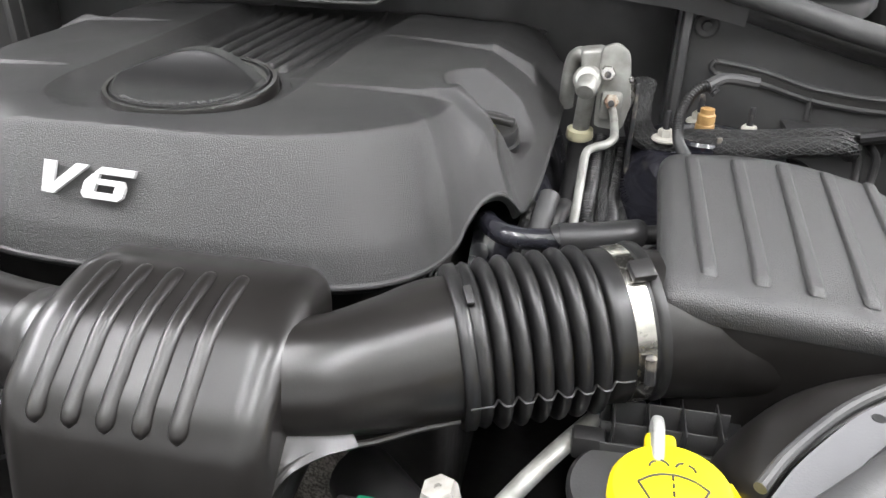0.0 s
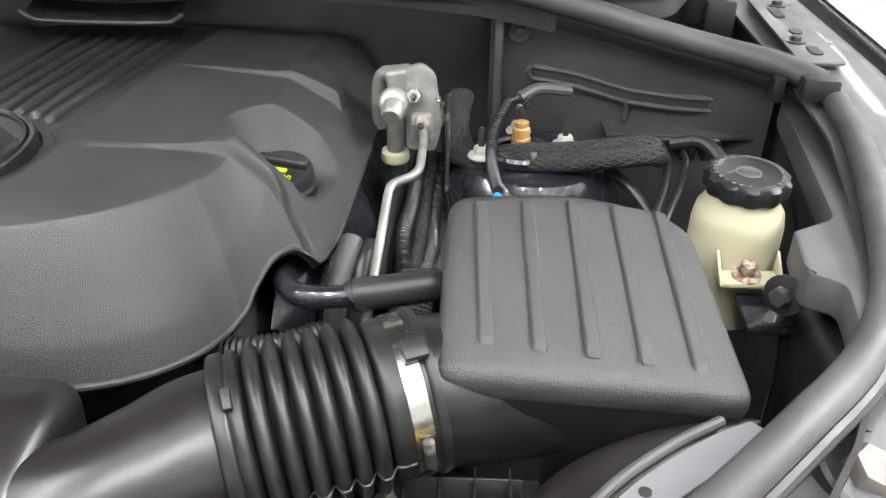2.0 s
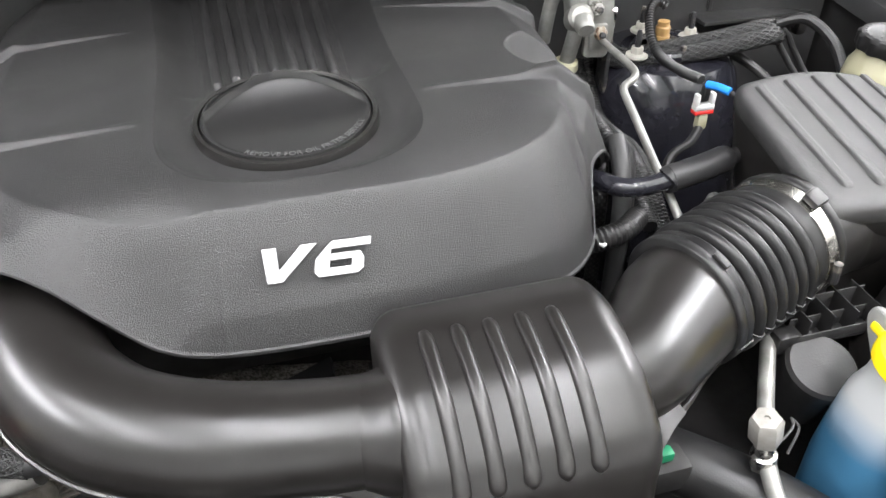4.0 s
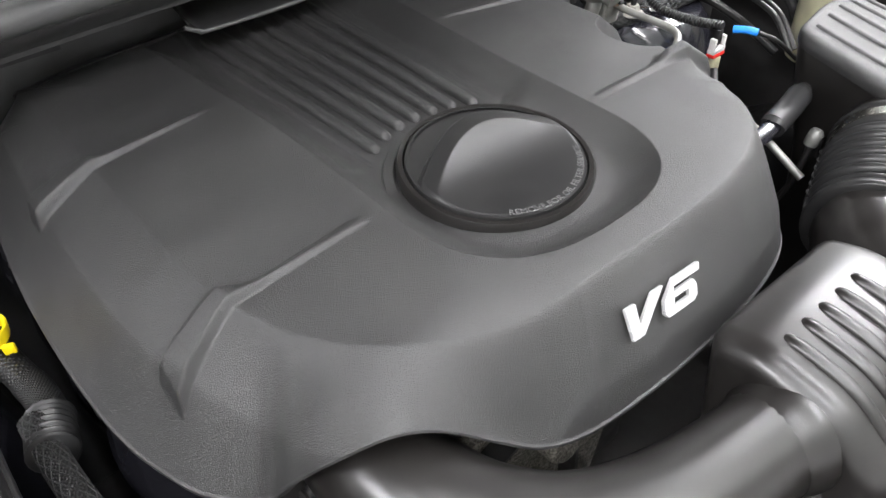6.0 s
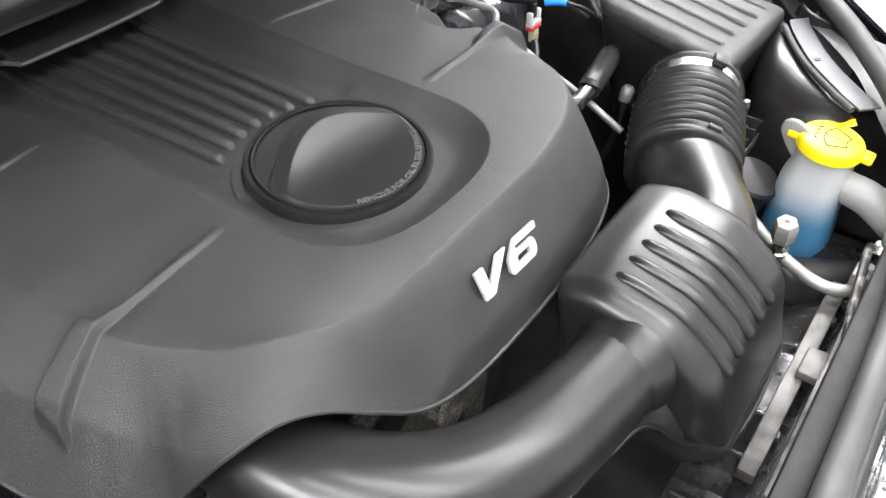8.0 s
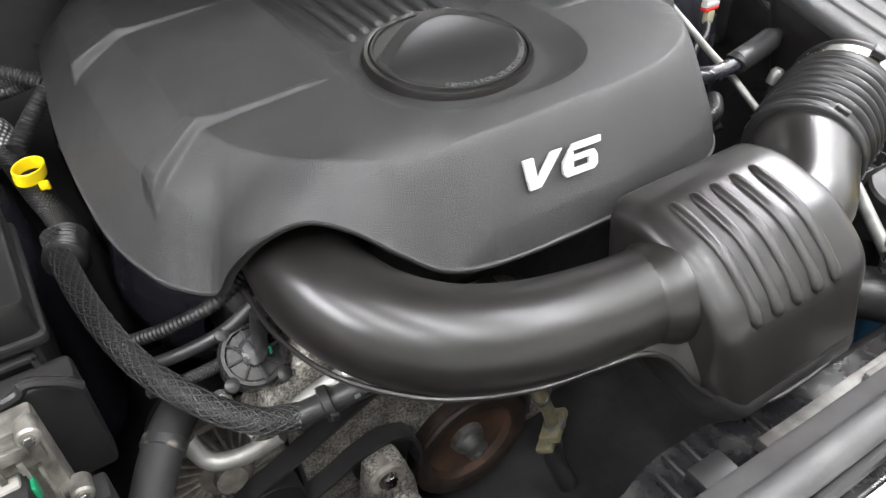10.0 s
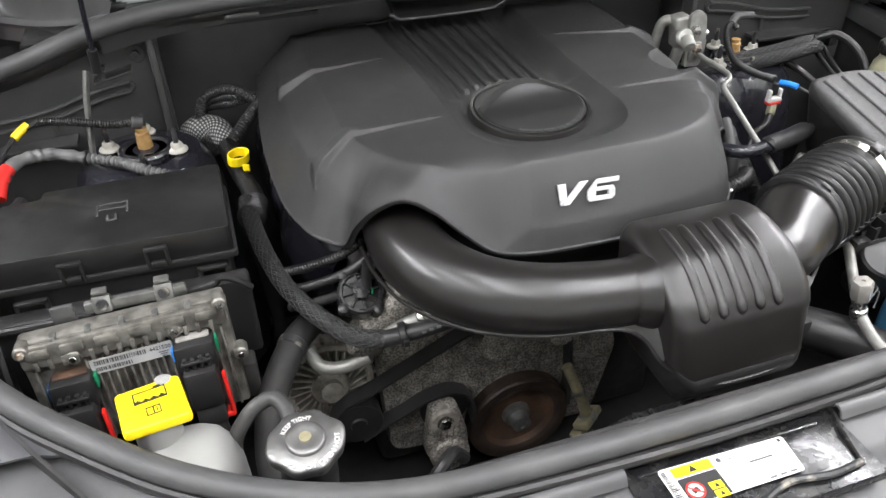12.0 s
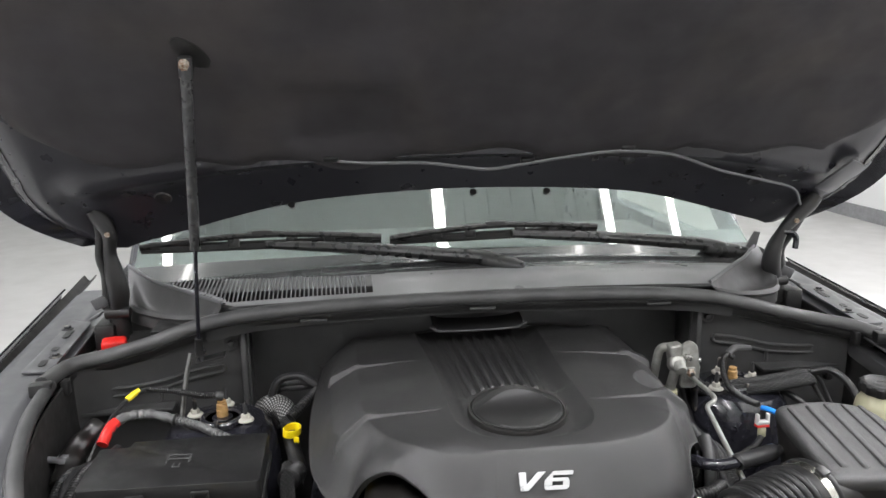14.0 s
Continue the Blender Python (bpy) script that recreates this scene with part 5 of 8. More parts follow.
        part("hinge_link", tube([(*(V(*way[1]) + V(sx * 0.016, 0.012, 0.004)), 0.008), (*(V(*way[2]) + V(sx * 0.022, 0.010, -0.004)), 0.011), (*(V(*way[3]) + V(sx * 0.026, 0.008, -0.012)), 0.009), (*(V(*way[4]) + V(sx * 0.020, 0.006, -0.010)), 0.011), (*(V(*way[6]) + V(sx * 0.024, 0.0, 0.0)), 0.013)], n=12, seg=6, squash=1.0), M_BLACK, t)
        for k, r in ((1, 0.0085), (2, 0.007), (5, 0.008)):
            bolt = part("hinge_bolt", hexagon(r, 0.008, axis(V(*way[k]) + V(0, -0.010, 0), (0, -1, -0.15))), M_RUSTBOLT if k < 3 else M_WORN, t)
            part("washer", lathe([(r * 1.7, -0.001), (r * 1.7, 0.001), (r, 0.002)], 20, axis(V(*way[k]) + V(0, -0.011, 0), (0, -1, -0.15))), M_WORN, bolt)
        part("hinge_pivot", tube([(V(*way[6]) + V(-0.026, -0.012, -0.008))[:], (V(*way[6]) + V(0.026, -0.012, -0.008))[:]], 0.013, 16, 2), M_BLACK, t)
        part("hinge_tab", box((0.034, 0.010, 0.026), 0.003, 2, Matrix.Translation(V(*way[5]) + V(sx * 0.040, -0.006, -0.022)) @ Matrix.Rotation(0.4 * sx, 4, "Y")), M_GREYPAINT, t)
        part("hinge_tab", box((0.026, 0.030, 0.006), 0.002, 2, Matrix.Translation(V(*way[6]) + V(sx * 0.046, -0.014, -0.012)) @ Matrix.Rotation(0.5 * sx, 4, "Y")), M_GREYPAINT, t)
        part("hinge_foot", box((0.044, 0.12, 0.07), 0.006, 2, Matrix.Translation((sx * 0.825, 0.31, 1.055))), M_BLACK, t)
        if sx > 0:
            part("hinge_hook", tube([(0.786, 0.262, 1.238), (0.806, 0.258, 1.236), (0.818, 0.258, 1.222), (0.818, 0.258, 1.196)], 0.0075, 8, 5), M_PAINT, t)
            part("hinge_plate", box((0.056, 0.105, 0.006), 0.002, 2, Matrix.Translation(on_hood(0.866, 0.062, 0.016)) @ Matrix.Rotation(radians(132), 4, "X") @ Matrix.Rotation(-0.45, 4, "Z")), M_GREYPAINT, t, "grey hinge plate")
        for k in range(5):
            x, q = sx * (0.60 + 0.045 * k), 0.045 + 0.035 * (k % 3)
            part("frame_hole", lathe([(0.007, 0.001), (0.006, 0.002), (0.0, 0.0005)], 14, axis(on_hood(x, q, -0.008), HN) @ Matrix.Diagonal((1.6, 0.8, 1, 1))), M_INKSHADE, t, "dark slot")


bonnet()


def gas_stay():
    a, b, c = V(-0.591, 0.077, 1.085), V(-0.570, 0.020, 1.329), on_hood(-0.541, 0.44, 0.034)
    t = thing("gas_stay", "black gas stay holding the bonnet open", "gas strut", at=a)
    part("rod", tube([a[:], b[:]], 0.0042, 12, 2), M_PAINT, t, "thin dark piston rod")
    part("cylinder", tube([(b - (c - b).normalized() * 0.01)[:], b[:], (b + (c - b) * 0.97)[:]], 0.0098, 20, 3), M_STAY, t, "scuffed black cylinder")
    part("lower_socket", tube([(a - V(0, 0, 0.012))[:], (a + V(0.002, -0.006, 0.025))[:]], 0.0078, 14, 2), M_BLACK, t)
    part("upper_socket", tube([(c - (c - b).normalized() * 0.03)[:], (c + (c - b).normalized() * 0.006)[:]], 0.0115, 14, 2), M_WORN, t, "corroded end fitting")
    part("ball_nut", hexagon(0.009, 0.012, axis(c + V(0, -0.012, -0.004), HN)), M_RUSTBOLT, t)
    part("bracket", box((0.060, 0.030, 0.006), 0.002, 2, Matrix.Translation((-0.572, 0.090, 1.060)) @ Matrix.Rotation(radians(-12), 4, "Y")), M_BLACK, t)
    part("ball_stud", lathe([(0.006, 0), (0.006, 0.012), (0.009, 0.014), (0.009, 0.020), (0, 0.022)], 14, axis((-0.588, 0.080, 1.060), (0, 0, 1))), M_WORN, t)
    part("bracket_leg", tube([(-0.607, 0.074, 1.078), (-0.617, 0.054, 1.03), (-0.628, 0.032, 0.95)], 0.0042, 8, 4, squash=1.4), M_ZINC, t)


gas_stay()


# ---- cowl and windscreen ----
def cowl():
    t = thing("cowl_panel", "grey plastic cowl panel with an intake grille", "cowl", at=(0, 0.2, 1.12))

    def base_z(x):
        return 1.160 - 0.045 * abs(x) ** 2.2

    def deck(x, y):
        """Height of the cowl panel."""
        v = max(0.0, (y - 0.02 * abs(x) ** 3 - 0.122) / 0.235)
        return base_z(x) + 0.010 * math.sin(math.pi * min(1, v * 1.6)) + 0.046 * v ** 1.3 * (1 - 0.6 * abs(x) ** 2) + 0.0035 * float(sstep(0.50, 0.58, v)) - 0.0035 * float(sstep(0.74, 0.82, v))

    def left_end(y):
        return -0.558 - (y - 0.166) * 1.03

    def right_end(y):
        return 0.54 + (y - 0.14) * 1.1

    def grille_back(x):
        return 0.237 + 0.085 * max(0.0, (-0.222 - x) / 0.472) ** 1.5

    def grille_front(x):
        return max(0.152 + 0.02 * abs(x) ** 3, 0.166 + (-0.558 - x) / 1.03 + 0.014)

    def top(u, v):
        x = -0.80 + 1.60 * u
        y = 0.122 + (0.235 + 0.075 * (abs(x) / 0.8) ** 2.2) * v + 0.02 * abs(x) ** 3
        return x, y, deck(x, y)
    vs, fs = grid_sheet(top, 200, 60)

    def keep(f):
        px, py = sum(vs[i][0] for i in f) / 4, sum(vs[i][1] for i in f) / 4
        if px < left_end(py) or px > right_end(py):
            return False
        return not (-0.70 < px < -0.235 and grille_front(px) < py < grille_back(px))
    def behind(f):
        px, py = sum(vs[i][0] for i in f) / 4, sum(vs[i][1] for i in f) / 4
        return py > 0.242 + 0.05 * abs(px) ** 2.2
    part("panel", (vs, [f for f in fs if keep(f) and not behind(f)]), M_COWL, t, angle=30)
    part("glass_border", (vs, [f for f in fs if keep(f) and behind(f)]), M_FRIT, t, "dark glazed border under the wipers", angle=30)
    # grille slats
    for k in range(48):
        x = -0.690 + k * 0.0094
        y0, y1 = grille_front(x) - 0.003, grille_back(x) + 0.003
        if y1 - y0 < 0.012:
            continue
        part("slat", tube([(x, y, deck(x, y) - 0.001) for y in (y0, y0 * 0.66 + y1 * 0.34, y0 * 0.34 + y1 * 0.66, y1)], 0.0018, 6, 2), M_TRIM, t)
    # black sheet standing in for the shade between and below the slats
    part("grille_shade", span(-0.70, -0.232, 0.145, 0.33, 1.098, 1.104, 0), M_INKSHADE, t, "black sheet standing in for the shade under the grille slats")
    # moulded ends that turn down beside the hinges
    ends = (([(-0.80, 0.40, 1.188), (-0.734, 0.337, 1.166), (-0.66, 0.265, 1.160), (-0.60, 0.207, 1.156), (-0.552, 0.160, 1.154)], [(-0.785, 0.315, 1.105), (-0.740, 0.262, 1.108), (-0.675, 0.205, 1.112), (-0.615, 0.165, 1.120), (-0.560, 0.136, 1.134)]),
            ([(0.535, 0.136, 1.154), (0.588, 0.184, 1.160), (0.65, 0.240, 1.166), (0.71, 0.294, 1.172), (0.775, 0.360, 1.190)], [(0.545, 0.130, 1.138), (0.61, 0.142, 1.120), (0.68, 0.158, 1.112), (0.738, 0.185, 1.112), (0.775, 0.250, 1.118)]))
    for back, front in ends:
        a, b = np.array(curve_points(back, 6)), np.array(curve_points(front, 6))

        def lobe(u, v, a=a, b=b):
            k = u * (len(a) - 1)
            p = np.array([np.interp(k, range(len(a)), a[:, c]) for c in range(3)])
            q = np.array([np.interp(k, range(len(b)), b[:, c]) for c in range(3)])
            if v > 0.8:
                return tuple(q + np.array([0, 0.006, -0.030 * (v - 0.8) / 0.2]))
            w = v / 0.8
            r = p + (q - p) * w
            return r[0], r[1], r[2] - 0.030 * math.sin(math.pi * min(1, w * 1.15)) ** 1.2 * float(sstep(0.0, 0.25, u) * sstep(1.0, 0.75, u)) + 0.006 * math.exp(-((w - 0.93) / 0.05) ** 2)
        part("end_moulding", grid_sheet(lobe, 30, 30), M_PANEL, t, "dark moulded end piece", angle=50)
        part("end_edge", tube([tuple(p + np.array([0, 0, 0.003])) for p in a[::3]], 0.0042, 8, 4), M_TRIM, t)
    part("pillar_fin", plate([(0.0, 0.0), (0.040, 0.012), (0.052, 0.062), (0.036, 0.066)], 0.006, 0.002, Matrix.Translation((0.720, 0.345, 1.160)) @ Matrix.Rotation(radians(90), 4, "X")), M_SLAM, t, "pale corner fin")
    part("drip_edge", tube([(x, 0.122 + 0.02 * abs(x) ** 3, base_z(x) + 0.002) for x in np.linspace(-0.53, 0.53, 15)], 0.005, 8, 3), M_BLACK, t)


cowl()


def windscreen():
    t = thing("windscreen", "tinted windscreen reflecting the hall's strip lamps", "windscreen", at=(0, 0.33, 1.15))

    def sheet(u, v):
        x = -0.80 + 1.60 * u
        y = 0.340 + 0.80 * v + 0.10 * (abs(x) / 0.8) ** 2.2
        z = 1.197 + 0.47 * v - 0.025 * (abs(x) / 0.8) ** 2
        return x, y, z
    g = part("glass", grid_sheet(sheet, 24, 16, 0.005), M_GLASS, t, "tinted laminated glass", angle=60)
    g.visible_shadow = False
    part("shade_band", grid_sheet(lambda u, v: (*(np.array(sheet(u, v * 0.07)) + np.array([0, 0.004, -0.008])),), 24, 3, 0.002), M_INKSHADE, t, "black painted border")
    cabin = thing("dashboard", "dark dashboard and cabin behind the windscreen", "dashboard", at=(0, 1.0, 0.9))
    part("dash_top", span(-0.78, 0.78, 0.45, 1.2, 1.05, 1.10, 0.01), M_DARK, cabin)
    part("cabin_floor", span(-0.82, 0.82, 0.55, 3.0, 0.33, 0.38, 0.01), M_DARK, cabin)
    part("tail_panel", span(-0.90, 0.90, 3.0, 3.06, 0.40, 1.15, 0.03), M_PAINT, cabin)
    part("boot_deck", span(-0.82, 0.82, 2.38, 3.02, 1.09, 1.125, 0.01), M_PAINT, cabin)
    part("cabin_back", span(-0.85, 0.85, 2.2, 2.22, 0.5, 1.75, 0.01), M_DARK, cabin)
    part("roof", span(-0.78, 0.78, 1.15, 2.4, 1.66, 1.70, 0.01), M_PAINT, cabin)
    for sx in (-1, 1):
        part("pillar", tube([(sx * 0.80, 0.44, 1.10), (sx * 0.795, 0.75, 1.35), (sx * 0.76, 1.25, 1.66)], 0.03, 10, 4), M_PAINT, cabin)
        part("rear_pillar", tube([(sx * 0.80, 2.95, 1.10), (sx * 0.79, 2.75, 1.40), (sx * 0.75, 2.35, 1.67)], 0.045, 10, 4), M_PAINT, cabin)
        part("centre_pillar", tube([(sx * 0.84, 1.62, 1.10), (sx * 0.82, 1.64, 1.40), (sx * 0.76, 1.68, 1.67)], 0.035, 10, 4), M_PAINT, cabin)
        part("roof_rail", tube([(sx * 0.76, 1.22, 1.66), (sx * 0.77, 1.8, 1.70), (sx * 0.75, 2.38, 1.67)], 0.035, 10, 4), M_PAINT, cabin)
        part("rear_quarter", span(sx * 0.86 - 0.04, sx * 0.86 + 0.04, 2.302, 3.05, 0.45, 1.12, 0.03), M_PAINT, cabin)
        part("front_fender", span(sx * 0.955 - 0.03, sx * 0.955 + 0.03, 0.15, 0.60, 0.35, 1.00, 0.03), M_PAINT, cabin)
        part("door", span(sx * 0.86 - 0.04, sx * 0.86 + 0.04, 0.6, 2.3, 0.35, 1.12, 0.02), M_PAINT, cabin)


windscreen()


def wiper(pivot, elbow, tip, blade_a, blade_b):
    t = thing("windscreen_wiper", "black windscreen wiper resting at the base of the glass", "wiper", "windscreen wipers", at=pivot)
    p, e, q = V(*pivot), V(*elbow), V(*tip)
    part("arm", tube([(*p, 0.020), (*((p + e) / 2 + V(0, 0, 0.006)), 0.021), (*e, 0.021), (*(e * 0.5 + q * 0.5 + V(0, 0, 0.004)), 0.018), (*q, 0.012)], n=12, seg=6, squash=0.8), M_WIPER, t)
    out = (p - e).normalized()
    part("arm_head", tube([(*(p + out * 0.030), 0.012), (*(p + out * 0.022), 0.021), (*p, 0.024), (*(p + (e - p) * 0.35), 0.025), (*(p + (e - p) * 0.62), 0.023), (*(p + (e - p) * 0.66), 0.016)], n=16, seg=5, squash=0.8), M_WIPER, t)
    part("hinge_pin", tube([(e + V(0, -0.024, 0.004))[:], (e + V(0, 0.024, 0.004))[:]], 0.005, 10, 2), M_WORN, t)
    a, b = V(*blade_a), V(*blade_b)
    part("blade_frame", tube([a[:], (a * 0.75 + b * 0.25 + V(0, 0, 0.012))[:], ((a + b) / 2 + V(0, 0, 0.018))[:], (a * 0.25 + b * 0.75 + V(0, 0, 0.012))[:], b[:]], 0.0075, 8, 6), M_WIPER, t)
    part("blade_rubber", tube([(a + V(0, 0.005, -0.006))[:], ((a + b) / 2 + V(0, 0.008, -0.008))[:], (b + V(0, 0.005, -0.006))[:]], 0.0065, 6, 8, squash=1.7), M_BLACK, t)
    for f in (0.06, 0.22, 0.38, 0.62, 0.78, 0.94):
        part("claw", box((0.026, 0.014, 0.020), 0.003, 2, Matrix.Translation(a + (b - a) * f + V(0, 0.002, 0.001))), M_WIPER, t)
    for f in (0.14, 0.18, 0.28, 0.32, 0.42, 0.58, 0.66, 0.70, 0.82, 0.86):
        part("frame_slot", box((0.012, 0.003, 0.003), 0.0005, 1, Matrix.Translation(a + (b - a) * f + V(0, -0.0072, 0.003 + 0.018 * math.sin(math.pi * f)))), M_INKSHADE, t, "", False)
    part("blade_joint", box((0.05, 0.014, 0.018), 0.004, 2, Matrix.Translation((a + b) / 2 + V(0, 0, 0.02))), M_BLACK, t)


wiper((0.100, 0.258, 1.184), (-0.005, 0.285, 1.206), (-0.47, 0.335, 1.242), (-0.76, 0.365, 1.240), (-0.20, 0.355, 1.246))
wiper((0.715, 0.335, 1.172), (0.56, 0.330, 1.206), (0.12, 0.345, 1.242), (-0.18, 0.350, 1.242), (0.34, 0.358, 1.250))


# ---- engine block and belt drive ----
def disc(name, c, r, w, material, parent, label="", grooves=0, hub=None, dish=0.0):
    """A pulley with its axis along y, its front face at c."""
    prof = [(0.0, 0.004 - dish), (r * 0.30, 0.004 - dish), (r * 0.34, -dish), (r * 0.74, -dish), (r * 0.80, 0.0), (r * 0.97, 0.0), (r, -0.003)]
    z = -0.003
    for k in range(grooves):
        prof += [(r, z - 0.0012), (r - 0.0028, z - 0.0024), (r, z - 0.0036)]
        z -= 0.0036
    prof += [(r, -w), (0.0, -w)]
    return part(name, lathe(prof[::-1], 56, axis(c, (0, -1, 0))), material, parent, label, angle=40)


def engine():
    t = thing("engine_block", "dusty cast alloy engine block under its cover", "engine", at=(0, -0.05, 0.40))
    part("block", span(-0.27, 0.27, -0.26, 0.21, 0.40, 0.80, 0.02, 3), M_DARK, t)
    part("top_deck", span(-0.29, 0.27, -0.30, 0.20, 0.78, 0.905, 0.03, 3), M_DARK, t)
    for sx in (-1, 1):
        def head(u, v, sx=sx):
            a = math.pi * (0.02 + 0.96 * v)
            bulge = (1 + 0.05 * math.cos(u * 26)) * float(sstep(-0.1, 0.16, u))
            return sx * (0.285 + 0.080 * math.sin(a) * bulge), -0.255 + 0.45 * u, 0.84 - 0.11 * math.cos(a) * bulge
        part("valve_cover", grid_sheet(head, 44, 16, 0.005), M_PAINT, t, "oily black valve cover", angle=60)
    part("timing_cover", plate(rounded([(-0.26, 0.48), (0.12, 0.44), (0.16, 0.62), (0.06, 0.74), (-0.05, 0.76), (-0.20, 0.80), (-0.27, 0.70)], 0.03, 4), 0.04, 0.008, Matrix.Translation((0, -0.262, 0)) @ Matrix.Rotation(radians(90), 4, "X")), M_CAST, t, "speckled cast timing cover")
    part("bracket_arm", plate(rounded([(-0.325, 0.795), (-0.300, 0.780), (-0.215, 0.845), (-0.205, 0.885), (-0.235, 0.890), (-0.275, 0.850)], 0.010, 3), 0.05, 0.006, Matrix.Translation((0, -0.325, 0)) @ Matrix.Rotation(radians(90), 4, "X")), M_CAST, t, "rough cast bracket arm")
    part("bracket_boss", lathe([(0.035, 0), (0.035, 0.03), (0.030, 0.035), (0.012, 0.035), (0, 0.03)], 24, axis((-0.075, -0.30, 0.70), (0, -1, 0.1))), M_CAST, t)
    part("bracket_boss", lathe([(0.026, 0), (0.026, 0.03), (0.022, 0.035), (0.010, 0.035), (0, 0.03)], 24, axis((0.03, -0.30, 0.69), (0, -1, 0.1))), M_CAST, t)
    m = axis((-0.035, -0.328, 0.508), (0, -1, 0))
    prof = [(0.0, -0.035), (0.088, -0.035)]
    for k in range(6):
        prof += [(0.093, -0.033 + 0.0042 * k), (0.0895, -0.031 + 0.0042 * k)]
    prof += [(0.093, -0.007), (0.093, -0.002), (0.090, 0.0015), (0.080, 0.002), (0.071, 0.001), (0.067, -0.003)]
    p = part("crank_pulley", lathe(prof, 64, m, None, False), M_PULLEY, t, "rust black ribbed pulley", angle=40)
    part("pulley_face", lathe([(0.067, -0.003), (0.062, -0.013), (0.048, -0.020), (0.030, -0.021), (0.024, -0.018)], 56, m, None, False), M_RUST, p, "rust brown hollow face")
    part("pulley_hub", lathe([(0.026, -0.021), (0.024, -0.008), (0.019, -0.005), (0.0165, 0.004), (0.0165, 0.012), (0.012, 0.015), (0.007, 0.015), (0.0065, 0.010), (0, 0.010)], 28, m), M_ZINC, p, "dull grey hub bolt")
    disc("idler_pulley", (-0.314, -0.334, 0.607), 0.040, 0.03, M_BLACK, t, "smooth black idler", dish=0.0)
    tp = disc("tensioner_pulley", (-0.168, -0.318, 0.575), 0.042, 0.03, M_BLACK, t)
    part("tensioner_arm", plate(rounded([(-0.024, 0.075), (0.020, 0.075), (0.036, 0.010), (0.038, -0.030), (0.0, -0.045), (-0.036, -0.030), (-0.034, 0.010)], 0.012, 4), 0.03, 0.005, Matrix.Translation((-0.176, -0.326, 0.538)) @ Matrix.Rotation(radians(90), 4, "X")), M_CAST, t, "cast alloy belt tensioner")
    part("tensioner_boss", lathe([(0.034, 0), (0.034, 0.010), (0.031, 0.014), (0.014, 0.014), (0.013, 0.011), (0, 0.011)], 28, axis((-0.174, -0.355, 0.514), (0, -1, 0.05))), M_CAST, t)
    part("tensioner_bolt", hexagon(0.011, 0.010, axis((-0.174, -0.369, 0.514), (0, -1, 0.05))), M_STEEL, t)
    part("tensioner_bolt", hexagon(0.012, 0.012, axis((-0.180, -0.354, 0.588), (0, -1, 0.05))), M_STEEL, t)
    part("tensioner_head", lathe([(0.026, -0.010), (0.026, 0.006), (0.022, 0.010), (0.014, 0.010), (0.013, 0.004), (0.0, 0.004)], 28, axis((-0.180, -0.350, 0.588), (0, -1, 0.05))), M_ALT, t, "bored alloy tensioner head")
    for k in range(4):
        part("tensioner_web", box((0.004, 0.010, 0.050), 0.0015, 2, Matrix.Translation((-0.196 + 0.011 * k, -0.358, 0.552)) @ Matrix.Rotation(0.10 - 0.06 * k, 4, "Y")), M_CAST, t)

    def belt(name, pts):
        cp = [(x, -0.334, z) for x, z in pts]
        q = curve_points(cp, 8)
        vs, fs = [], []
        for x, y, z in q:
            vs += [(x, y, z), (x, y + 0.026, z)]
        fs = [(2 * i, 2 * i + 1, 2 * i + 3, 2 * i + 2) for i in range(len(q) - 1)]
        bm = bmesh.new()
        bv = [bm.verts.new(v) for v in vs]
        for f in fs:
            bm.faces.new([bv[i] for i in f])
        bmesh.ops.recalc_face_normals(bm, faces=bm.faces[:])
        bmesh.ops.solidify(bm, geom=bm.faces[:], thickness=0.005)
        part(name, bm, M_RUBBER, t, "black drive belt")
    belt("belt", [(-0.335, 0.571), (-0.356, 0.607), (-0.335, 0.645), (-0.30, 0.662), (-0.24, 0.690), (-0.16, 0.728), (-0.08, 0.765), (0.0, 0.80)])
    belt("belt", [(-0.31, 0.566), (-0.27, 0.588), (-0.235, 0.603), (-0.205, 0.618), (-0.165, 0.625), (-0.130, 0.608), (-0.118, 0.575), (-0.120, 0.54)])
    # raised bosses and cast ribs on the timing cover
    for x, z, r in ((-0.235, 0.735, 0.014), (-0.150, 0.765, 0.014), (-0.020, 0.720, 0.013), (0.085, 0.655, 0.014), (0.125, 0.560, 0.012), (-0.245, 0.640, 0.012)):
        boss = part("cover_boss", lathe([(r * 1.3, 0.0), (r, 0.012), (r * 0.9, 0.014), (0.0, 0.014)], 20, axis((x, -0.281, z), (0, -1, 0))), M_CAST, t)
        part("cover_bolt", hexagon(r * 0.55, 0.007, axis((x, -0.295, z), (0, -1, 0))), M_ZINC, boss)
    for x0, z0, x1, z1 in ((-0.22, 0.73, -0.06, 0.62), (-0.13, 0.76, -0.03, 0.64), (0.0, 0.72, 0.02, 0.62)):
        part("cast_rib", tube([(x0, -0.284, z0), ((x0 + x1) / 2, -0.288, (z0 + z1) / 2), (x1, -0.284, z1)], 0.0065, 8, 4), M_CAST, t)
    belt("belt", [(0.058, 0.52), (0.055, 0.60), (0.05, 0.68), (0.045, 0.78)])
    return t


engine()


